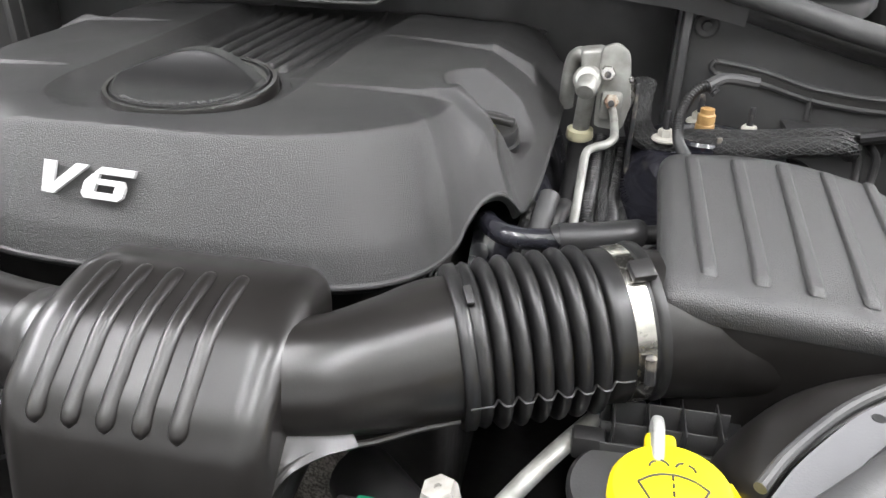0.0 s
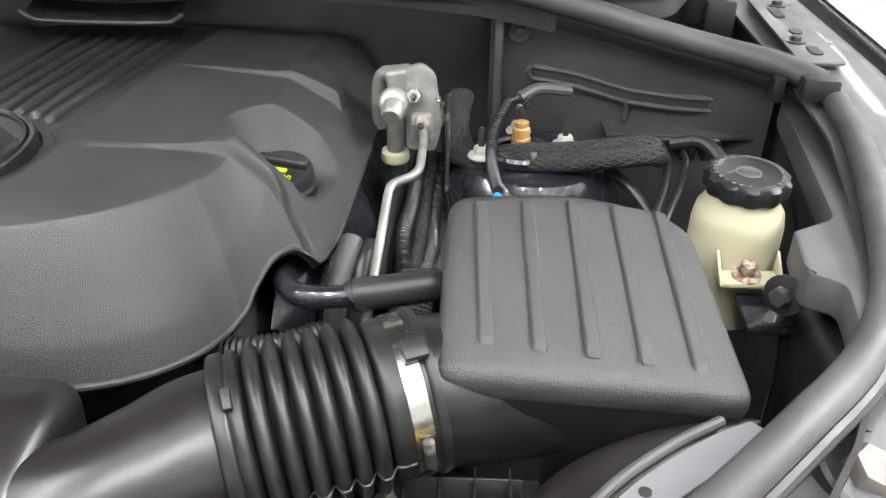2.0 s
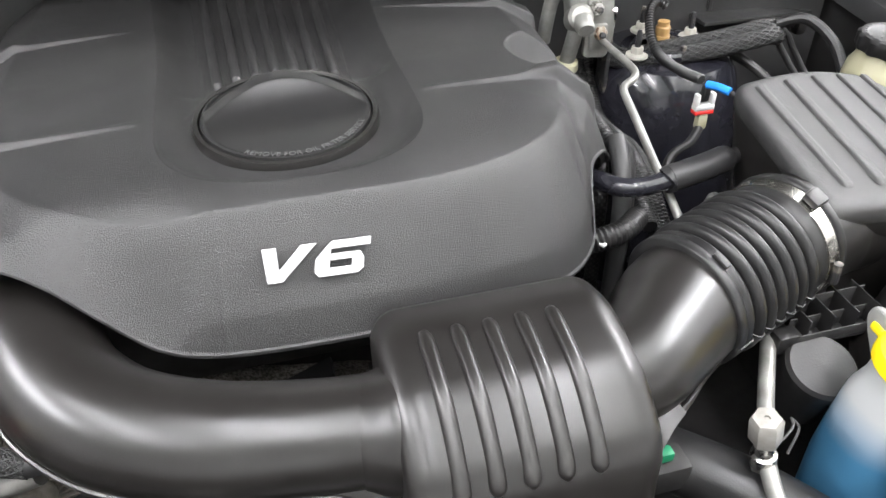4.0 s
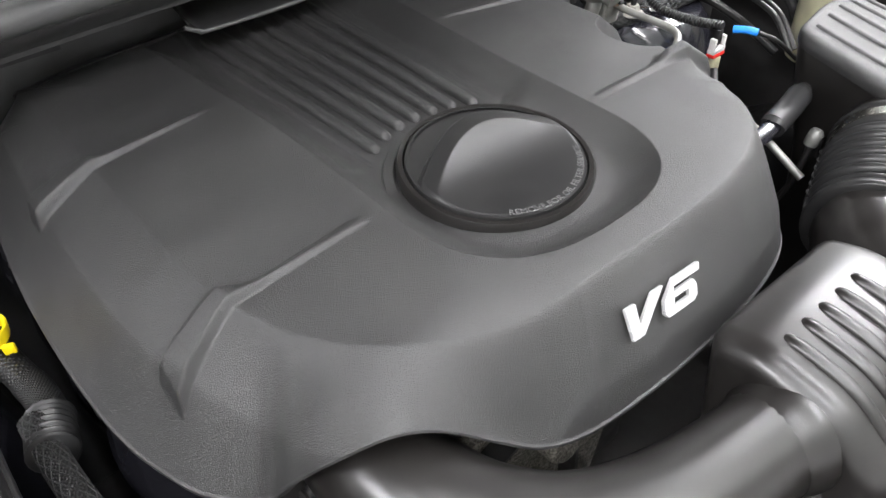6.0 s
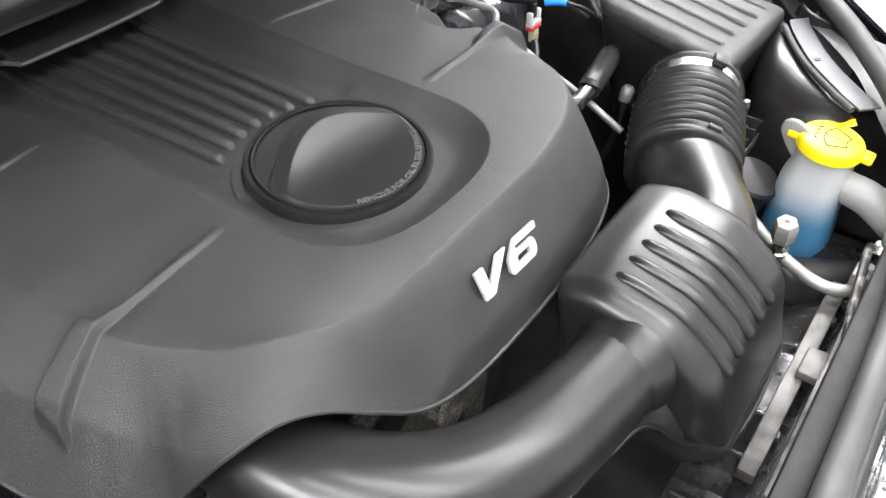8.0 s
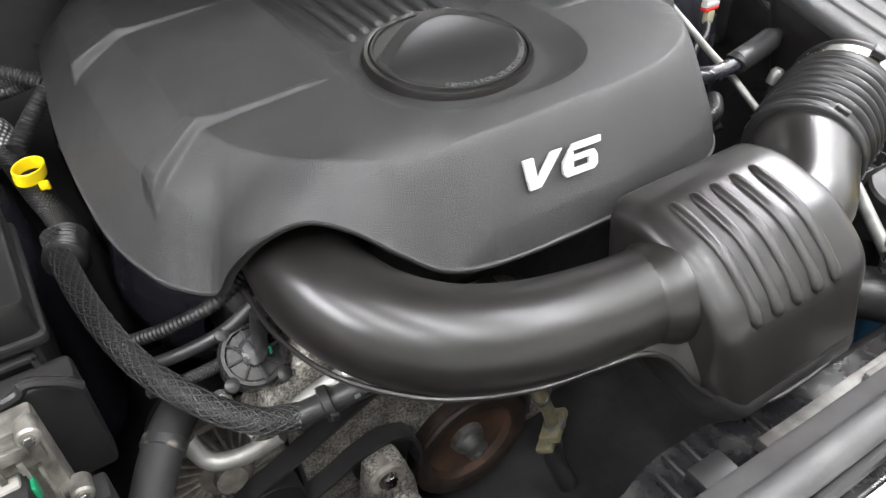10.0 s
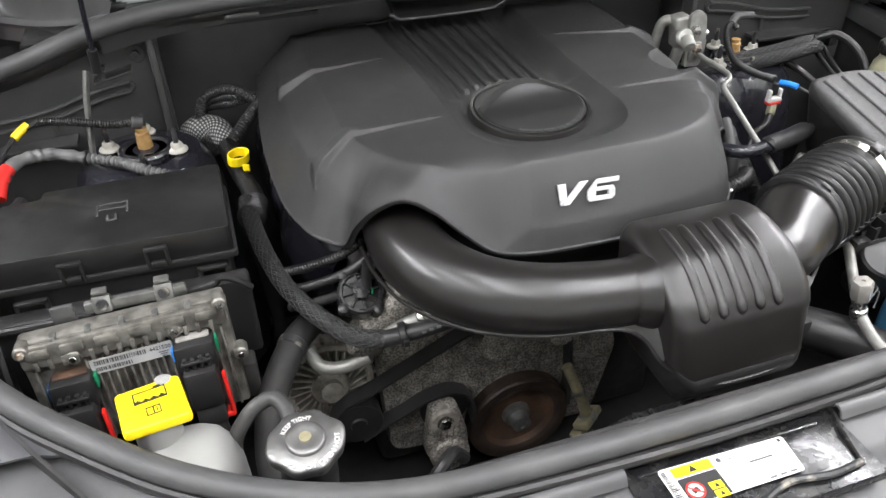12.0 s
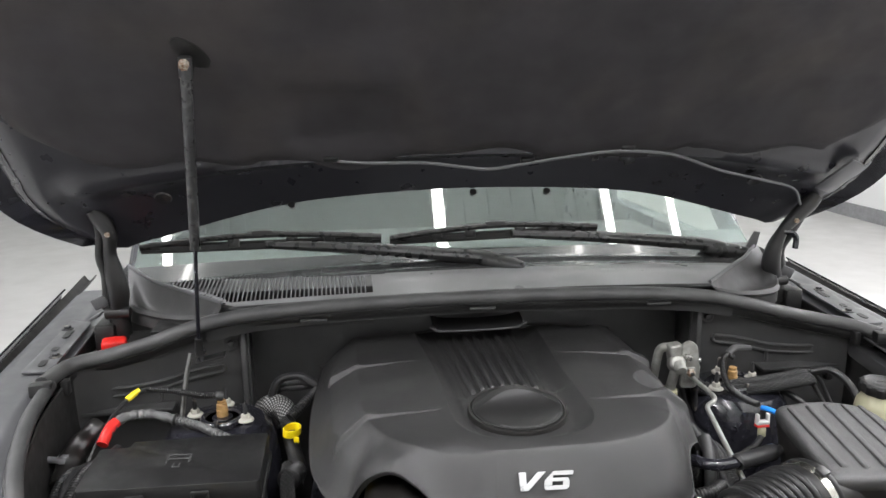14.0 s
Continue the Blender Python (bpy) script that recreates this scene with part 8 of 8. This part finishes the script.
def fluid_reservoir():
    base = V(0.757, -0.168, 0.92)
    t = thing("fluid_reservoir", "cream plastic fluid reservoir with a ribbed black cap", "reservoir", at=base)
    m = Matrix.Translation((0.757, -0.168, 0.0))
    part("bottle", lathe([(0.043, 0.86), (0.0445, 0.925), (0.0445, 0.965), (0.042, 0.980), (0.036, 0.989), (0.034, 1.002)], 40, m), M_CREAM, t, angle=60)
    mc = Matrix.Translation((0.757, -0.168, 1.000)) @ Matrix.Rotation(radians(3), 4, "X") @ Matrix.Diagonal((0.93, 0.93, 0.95, 1))
    cap = part("cap", lathe([(0.041, 0.0), (0.0425, 0.003), (0.0425, 0.017), (0.040, 0.020), (0.033, 0.021), (0.030, 0.0195), (0.0, 0.0195)], 96, mc, lambda a, r, z: r + (0.0016 * math.copysign(abs(math.cos(11 * a)) ** 0.5, math.cos(11 * a)) if r > 0.0405 else 0)), M_BLACK, t, "ribbed black cap")
    for k in range(26):
        a = 2 * math.pi * k / 26
        if k in (0, 13):
            continue
        part("print_bar", box((0.0038, 0.0034, 0.0005), 0, 1, mc @ Matrix.Rotation(a, 4, "Z") @ Matrix.Translation((0.0, 0.0345, 0.0212))), M_EMBOSS, cap, "", False)
    part("symbol_ring", lathe([(0.013, 0.0195), (0.013, 0.0203), (0.0115, 0.0203), (0.0115, 0.0195)], 32, mc), M_EMBOSS, cap)
    part("symbol_bar", box((0.012, 0.0024, 0.0006), 0, 1, mc @ Matrix.Translation((-0.017, 0, 0.0199)) @ Matrix.Rotation(0.5, 4, "Z")), M_EMBOSS, cap, "", False)
    part("foot", box((0.060, 0.026, 0.006), 0.002, 2, Matrix.Translation((0.760, -0.222, 0.930))), M_CREAM, t)
    for x in (0.731, 0.789):
        part("gusset", plate([(0, 0), (0.03, 0), (0.03, 0.024)], 0.003, 0.001, Matrix.Translation((x - 0.002, -0.236, 0.930)) @ Matrix.Rotation(radians(90), 4, "X") @ Matrix.Rotation(radians(90), 4, "Y")), M_CREAM, t)
    b = part("bolt", hexagon(0.0085, 0.010, axis((0.757, -0.221, 0.938), (0, -0.2, 1))), M_RUSTBOLT, t, "rust stained bolt")
    part("washer", lathe([(0.014, 0), (0.014, 0.002), (0.008, 0.003)], 24, axis((0.757, -0.221, 0.934), (0, -0.2, 1))), M_RUSTBOLT, b)
    t.location += V(-0.010, -0.002, 0.004)
    k = thing("reservoir_bracket", "glossy black steel bracket with a round hole", "bracket", at=(0.77, -0.25, 0.91))
    bm = plate(rounded([(-0.032, -0.022), (0.040, -0.018), (0.044, 0.030), (-0.030, 0.030)], 0.006, 3), 0.004, 0.001, Matrix.Translation((0.768, -0.256, 0.916)))
    part("plate", bm, M_PAINT, k)
    part("hole", lathe([(0.0085, 0), (0.0085, 0.0008), (0, 0.0008)], 24, Matrix.Translation((0.776, -0.254, 0.9204))), M_INKSHADE, k, "dark bolt hole")
    part("lip", tube([(0.735, -0.279, 0.916), (0.77, -0.281, 0.917), (0.808, -0.276, 0.922)], 0.005, 8, 4), M_PAINT, k)
    part("leg", tube([(0.775, -0.27, 0.915), (0.78, -0.275, 0.86), (0.782, -0.28, 0.75)], 0.006, 8, 4), M_PAINT, k)
    w = thing("wing_support", "black wing support wall with a hex bolt", "bracket", at=(0.80, -0.33, 0.85))
    part("bolt", hexagon(0.009, 0.010, axis((0.748, -0.302, 0.968), (-0.75, -0.65, 0.15))), M_WORN, w)
    part("bolt_plate", lathe([(0.018, 0), (0.018, 0.003), (0.012, 0.004)], 20, axis((0.7505, -0.300, 0.968), (-0.75, -0.65, 0.15))), M_BLACK, w)
    part("wall", box((0.04, 0.15, 0.18), 0.012, 3, Matrix.Translation((0.800, -0.330, 0.850))), M_BLACK, w)


fluid_reservoir()


def washer_tank():
    t = thing("washer_tank", "milky washer tank with blue fluid and a yellow cap", "tank", at=(0.478, -0.58, 0.55))
    c = V(0.478, -0.580, 0)
    def sec(z, rx, ry, ox=0.0, oy=0.0, p=0.75, n=32):
        out = []
        for k in range(n):
            a = 2 * math.pi * k / n
            q, s = math.cos(a), math.sin(a)
            out.append((c.x + ox + math.copysign(abs(q) ** p, q) * rx, c.y + oy + math.copysign(abs(s) ** p, s) * ry, z))
        return out
    def loft(secs):
        n = len(secs[0])
        vs = [v for s in secs for v in s]
        fs = [(i * n + k, i * n + (k + 1) % n, (i + 1) * n + (k + 1) % n, (i + 1) * n + k) for i in range(len(secs) - 1) for k in range(n)]
        return vs, fs + [tuple(range(n))[::-1], tuple((len(secs) - 1) * n + k for k in range(n))]
    tank = fluid_material("washer_tank_plastic", (0.05, 0.17, 0.30), (0.36, 0.37, 0.37), 0.835, 0.885)
    part("filler_neck", loft([sec(0.855, 0.044, 0.040, 0, 0.004), sec(0.885, 0.040, 0.038, 0, 0.003), sec(0.905, 0.034, 0.034), sec(0.925, 0.031, 0.031)]), tank, t, "milky filler neck", angle=60)
    part("fluid_body", loft([sec(0.55, 0.056, 0.050, 0.012, 0.0), sec(0.70, 0.054, 0.048, 0.008, 0.0), sec(0.80, 0.049, 0.044, 0.002, 0.004), sec(0.855, 0.044, 0.040, 0, 0.004)]), tank, t, "tank body blue with fluid", angle=60)
    part("arm", tube([(0.475, -0.610, 0.885, 0.020), (0.470, -0.645, 0.880, 0.021), (0.462, -0.680, 0.862, 0.020)], n=16, seg=6), M_WHITE, t, "milky mounting arm")
    part("ear", plate(rounded([(-0.575, 0.895), (-0.545, 0.905), (-0.530, 0.925), (-0.522, 0.940), (-0.526, 0.953), (-0.540, 0.956), (-0.560, 0.945), (-0.580, 0.930)], 0.008, 4), 0.008, 0.003, Matrix.Translation((0.466, 0, 0)) @ Matrix(((0, 0, 1, 0), (1, 0, 0, 0), (0, 1, 0, 0), (0, 0, 0, 1))), 3), M_WHITE, t, "milky lug")
    m = Matrix.Translation((0.478, -0.580, 0.925)) @ Matrix.Rotation(radians(6), 4, "X")
    cap = part("cap", lathe([(0.036, 0.0), (0.0385, 0.002), (0.0385, 0.011), (0.036, 0.015), (0.031, 0.0165), (0.0, 0.0175)], 48, m), M_YELLOW, t, "bright yellow flip cap")
    part("hinge", box((0.020, 0.018, 0.009), 0.003, 2, m @ Matrix.Translation((-0.005, 0.040, 0.008))), M_YELLOW, cap)
    part("thumb_tab", box((0.022, 0.016, 0.008), 0.003, 2, m @ Matrix.Translation((0.004, -0.042, 0.006))), M_YELLOW, cap)
    z = 0.0177
    def line(pts, r=0.0009):
        part("symbol", tube([(m @ V(x, y, z - 0.0003 - (0.001 * (x * x + y * y) / 0.001)))[:] for x, y in pts], r, 6, 3), M_INKSHADE, cap, "")
    line([(-0.021, 0.002), (-0.012, 0.008), (0.0, 0.0105), (0.012, 0.008), (0.021, 0.002)])
    line([(-0.021, 0.002), (-0.0155, -0.008), (-0.010, -0.018)])
    line([(0.021, 0.002), (0.0155, -0.008), (0.010, -0.018)])
    line([(-0.010, -0.018), (0.0, -0.0155), (0.010, -0.018)])
    for k in range(4):
        line([(0.0, -0.012 + 0.006 * k), (0.0, -0.0085 + 0.006 * k)])
    for sx in (-1, 1):
        line([(sx * 0.002, 0.017), (sx * 0.004, 0.020), (sx * 0.007, 0.021)])
        line([(sx * 0.010, 0.020), (sx * 0.013, 0.018), (sx * 0.014, 0.015)])
    t.location += V(-0.011, 0.004, -0.008)
    t = thing("round_motor", "round dull black motor beside the washer tank", "motor", at=(0.440, -0.512, 0.80))
    part("body", lathe([(0.032, -0.07), (0.032, -0.012)], 40, axis((0.440, -0.512, 0.866), (-0.05, -0.35, 1))), M_BLACK, t)
    part("end_cap", lathe([(0.034, -0.013), (0.034, -0.004), (0.031, 0.0), (0.0, 0.001)], 40, axis((0.440, -0.512, 0.866), (-0.05, -0.35, 1))), M_BLACK, t)


washer_tank()


def service_valve():
    t = thing("service_valve", "refrigerant service valve with a pale hex cap on a bright pipe", "valve", at=(0.335, -0.58, 0.84))
    m = axis((0.336, -0.579, 0.845), (-0.22, 0.0, 1))
    part("pipe", tube([(0.430, -0.440, 0.872), (0.395, -0.490, 0.866), (0.362, -0.540, 0.856), (0.338, -0.582, 0.846), (0.326, -0.625, 0.838), (0.330, -0.655, 0.836), (0.346, -0.668, 0.842), (0.352, -0.672, 0.865)], 0.0075, 14, 8), M_ALU, t)
    part("stem", lathe([(0.011, -0.006), (0.011, 0.012), (0.008, 0.014), (0.008, 0.028), (0.010, 0.030), (0.010, 0.034)], 20, m), M_STEEL, t)
    part("cap", lathe([(0.0125, 0.032), (0.0135, 0.034), (0.0135, 0.058), (0.0115, 0.062), (0.003, 0.062), (0.0025, 0.060), (0.0, 0.060)], 6, m), M_STUD, t, "pale hexagonal plastic cap")
    part("tether", tube([(m @ V(0.010, 0.0, 0.030))[:], (m @ V(0.0, 0.025, 0.034))[:], (m @ V(-0.015, 0.035, 0.022))[:], (m @ V(-0.01, 0.04, 0.010))[:], (m @ V(0.004, 0.02, 0.005))[:]], 0.0012, 6, 6), M_SEAL, t)
    part("clamp_block", box((0.030, 0.022, 0.024), 0.004, 2, Matrix.Translation((0.350, -0.668, 0.848))), M_ALU, t)
    part("clamp_bar", tube([(0.340, -0.672, 0.848), (0.372, -0.690, 0.850)], 0.006, 8, 2, squash=1.8), M_ALU, t)
    p = thing("dark_crossover_pipe", "fat black pipe below the intake neck", "pipe", at=(0.33, -0.58, 0.78))
    part("pipe", tube([(0.235, -0.47, 0.79), (0.29, -0.53, 0.80), (0.345, -0.59, 0.80), (0.40, -0.66, 0.79)], 0.030, 18, 6), M_BLACK, p)
    d = thing("green_plug", "small green plug low in the bay", "plug", at=(0.24, -0.54, 0.76))
    part("plug", box((0.016, 0.012, 0.012), 0.003, 2, Matrix.Translation((0.262, -0.545, 0.838))), M_GREEN, d)
    part("bracket", span(0.235, 0.285, -0.56, -0.53, 0.80, 0.832, 0.004), M_DARK, d)


service_valve()


def snorkel():
    t = thing("intake_snorkel", "large black plastic air intake snorkel with a rubber edge", "air duct", at=(0.62, -0.53, 0.8))

    crest = [(0.515, -0.584, 0.946), (0.538, -0.552, 0.950), (0.580, -0.507, 0.954), (0.625, -0.473, 0.957), (0.660, -0.452, 0.958), (0.690, -0.440, 0.958)]
    line = [V(*p) for p in curve_points(crest, 8)]
    foot = [V(*p) for p in curve_points([(0.488, -0.560, 0.80), (0.487, -0.515, 0.835), (0.505, -0.475, 0.855), (0.545, -0.450, 0.865), (0.610, -0.432, 0.87), (0.690, -0.415, 0.87)], 8)]

    def hump(u, v):
        k = u * (len(line) - 1)
        i = min(int(k), len(line) - 2)
        p, q = line[i].lerp(line[i + 1], k - i), foot[i].lerp(foot[i + 1], k - i)
        w = p.lerp(q, v)
        bulge = math.sin(math.pi * min(1, v * 1.05)) ** 0.8 * (0.020 + 0.012 * math.sin(math.pi * u))
        return w.x - 0.25 * bulge, w.y + 0.25 * bulge, w.z - 0.006 + bulge * 0.95 - 0.004 * math.exp(-((u - 0.42) / 0.05) ** 2) * v
    part("shell", grid_sheet(hump, 50, 24, 0.004), M_DUCT, t, angle=70)
    part("front_wall", grid_sheet(lambda u, v: (hump(0, u)[0] + 0.004 * v, hump(0, u)[1], hump(0, u)[2] - 0.16 * v), 12, 6, 0.004), M_DUCT, t)
    part("rubber_edge", tube([(p[0] - 0.002, p[1] + 0.003, p[2] + 0.002) for p in crest[:-1]], 0.0042, 10, 8), M_SEAL, t)

    def flange(u, v):
        k = u * (len(line) - 1) * 0.9
        i = min(int(k), len(line) - 2)
        p = line[i].lerp(line[i + 1], k - i)
        return p.x + 0.003 + 0.016 * v, p.y - 0.004 - 0.020 * v, p.z + 0.002 * v
    part("flange", grid_sheet(flange, 24, 4, 0.003), M_TRIM, t, "pale grey flange")
    part("flange_hole", lathe([(0.0045, 0), (0.0045, 0.001), (0, 0.001)], 14, axis((0.594, -0.513, 0.9575), (0, 0, 1))), M_INKSHADE, t)
    part("yellow_tag", tube([(0.500, -0.560, 0.925), (0.505, -0.572, 0.925), (0.512, -0.590, 0.935)], 0.0065, 8, 4, squash=0.5), M_YELLOW, t, "yellow tag")


snorkel()


def radiator_top():
    t = thing("radiator_shroud", "black radiator shroud with scuffed metal rails", "radiator", at=(0, -0.64, 0.5))
    part("fan_shroud", span(-0.34, 0.48, -0.66, -0.58, 0.42, 0.60, 0.012), M_BLACK, t)
    def cover_panel(u, v):
        x = -0.20 + 0.66 * u
        back = -0.640 + 0.045 * float(sstep(-0.18, 0.0, x)) - 0.020 * float(sstep(0.03, 0.25, x))
        return x, -0.668 + (back + 0.668) * v, 0.800 - 0.012 * v + 0.004 * float(sstep(0.30, 0.34, v)) + 0.0025 * (abs((x + 0.02) % 0.11 - 0.055) < 0.003)
    part("cover_panel", grid_sheet(cover_panel, 132, 20, 0.005), M_TRAY, t, "scuffed black shroud cover", angle=40)
    part("panel_drop", grid_sheet(lambda u, v: (cover_panel(u, 1)[0], cover_panel(u, 1)[1] + 0.006 * v, cover_panel(u, 1)[2] - 0.10 * v), 66, 4, 0.004), M_DARK, t)
    for x in (-0.03, 0.09):
        part("panel_seam", span(x - 0.002, x + 0.002, -0.655, -0.612, 0.7965, 0.8035, 0.0008), M_BLACK, t)
    part("panel_box", box((0.040, 0.034, 0.016), 0.002, 2, Matrix.Translation((0.008, -0.645, 0.808))), M_BLACK, t, "raised black box on the shroud cover")
    for x in (-0.009, 0.015):
        part("panel_ridge", span(x - 0.002, x + 0.002, -0.628, -0.600, 0.794, 0.802, 0.001), M_BLACK, t)
    part("rail", span(0.060, 0.36, -0.660, -0.642, 0.806, 0.822, 0.002), M_SCUFF, t, "corroded steel strip")
    part("rail", span(0.040, 0.42, -0.684, -0.671, 0.812, 0.832, 0.002), M_SCUFF, t, "corroded steel strip")
    part("rail_rim", tube([(-0.02, -0.694, 0.846), (0.10, -0.690, 0.850), (0.20, -0.684, 0.856), (0.28, -0.672, 0.862), (0.33, -0.666, 0.866), (0.38, -0.662, 0.862), (0.42, -0.662, 0.840)], 0.0050, 10, 8), M_WORN, t, "worn black rim")
    part("rail_web", span(-0.30, 0.44, -0.696, -0.668, 0.780, 0.806, 0.002), M_DARK, t)
    part("rail_edge", tube([(-0.2, -0.700, 0.872), (0.1, -0.700, 0.874), (0.32, -0.694, 0.878), (0.42, -0.672, 0.880)], 0.004, 8, 6), M_WORN, t, "worn edge under the seal")
    for x in (0.12, 0.30):
        part("rail_bolt", hexagon(0.008, 0.007, Matrix.Translation((x, -0.657, 0.812))), M_WORN, t)
    part("rail_foot", box((0.042, 0.022, 0.012), 0.003, 2, Matrix.Translation((0.215, -0.662, 0.827))), M_SCUFF, t)
    h = thing("latch_hook", "grey metal latch hook beside the radiator", "latch", at=(0.37, -0.69, 0.85))
    part("hook", tube([(0.376, -0.690, 0.83), (0.372, -0.688, 0.87), (0.380, -0.680, 0.885), (0.40, -0.676, 0.88), (0.41, -0.680, 0.85)], 0.006, 8, 6, squash=1.6), M_ALU, h)
    part("pivot", hexagon(0.010, 0.010, axis((0.385, -0.675, 0.865), (0.1, 1, 0))), M_STEEL, h)
    b = thing("bonnet_latch", "grey steel bonnet latch behind the slam panel", "latch", at=(-0.17, -0.66, 0.8))
    part("body", box((0.05, 0.03, 0.05), 0.005, 2, Matrix.Translation((-0.165, -0.655, 0.80)) @ Matrix.Rotation(radians(20), 4, "Z")), M_ALU, b)
    g = thing("bonnet_stop", "round rubber bonnet stop on the slam panel", "rubber stop", at=(-0.42, -0.70, 0.88))
    part("stop", lathe([(0.022, 0.0), (0.022, 0.018), (0.018, 0.025), (0, 0.026)], 28, Matrix.Translation((-0.420, -0.712, 0.880))), M_BLACK, g)


radiator_top()




# ---- fender details ----
def fender_details():
    for sx in (-1, 1):
        b = thing("fender_bracket", "black slotted bracket on the fender rail beside the hinge", "bracket", "fender brackets", at=(sx * 0.885, 0.20, 1.06))
        part("plate", plate(rounded([(-0.030, -0.14), (0.026, -0.14), (0.030, 0.12), (-0.020, 0.14)], 0.010, 3), 0.004, 0.001, Matrix.Translation((sx * 0.90, 0.20, 1.068)) @ Matrix.Rotation(radians(4), 4, "X")), M_GREYPAINT, b)
        for y, l in ((0.10, 0.030), (0.17, 0.020), (0.25, 0.045)):
            part("slot", plate(rounded([(-0.007, -l / 2), (0.007, -l / 2), (0.007, l / 2), (-0.007, l / 2)], 0.006, 3), 0.0012, 0, Matrix.Translation((sx * 0.90, y, 1.0725 + (y - 0.20) * 0.07)) @ Matrix.Rotation(radians(4), 4, "X")), M_INKSHADE, b, "dark slot", False)
        for x, y in ((0.888, 0.135), (0.912, 0.285)):
            h = part("bolt", hexagon(0.008, 0.007, Matrix.Translation((sx * x, y, 1.072 + (y - 0.20) * 0.07))), M_WORN, b)
            part("washer", lathe([(0.013, 0), (0.013, 0.002), (0.008, 0.003)], 20, Matrix.Translation((sx * x, y, 1.071 + (y - 0.20) * 0.07))), M_WORN, h)
        g = thing("seal_clip", "black clip on the bonnet seal", "clip", "seal clips", at=(sx * 0.86, -0.02, 1.055))
        part("clip", box((0.040, 0.026, 0.026), 0.005, 2, Matrix.Translation((sx * 0.862, -0.02, 1.058)) @ Matrix.Rotation(radians(-8 * sx), 4, "Z")), M_BLACK, g)
        part("tongue", box((0.014, 0.020, 0.030), 0.003, 2, Matrix.Translation((sx * 0.838, 0.035, 1.038))), M_BLACK, g)


fender_details()
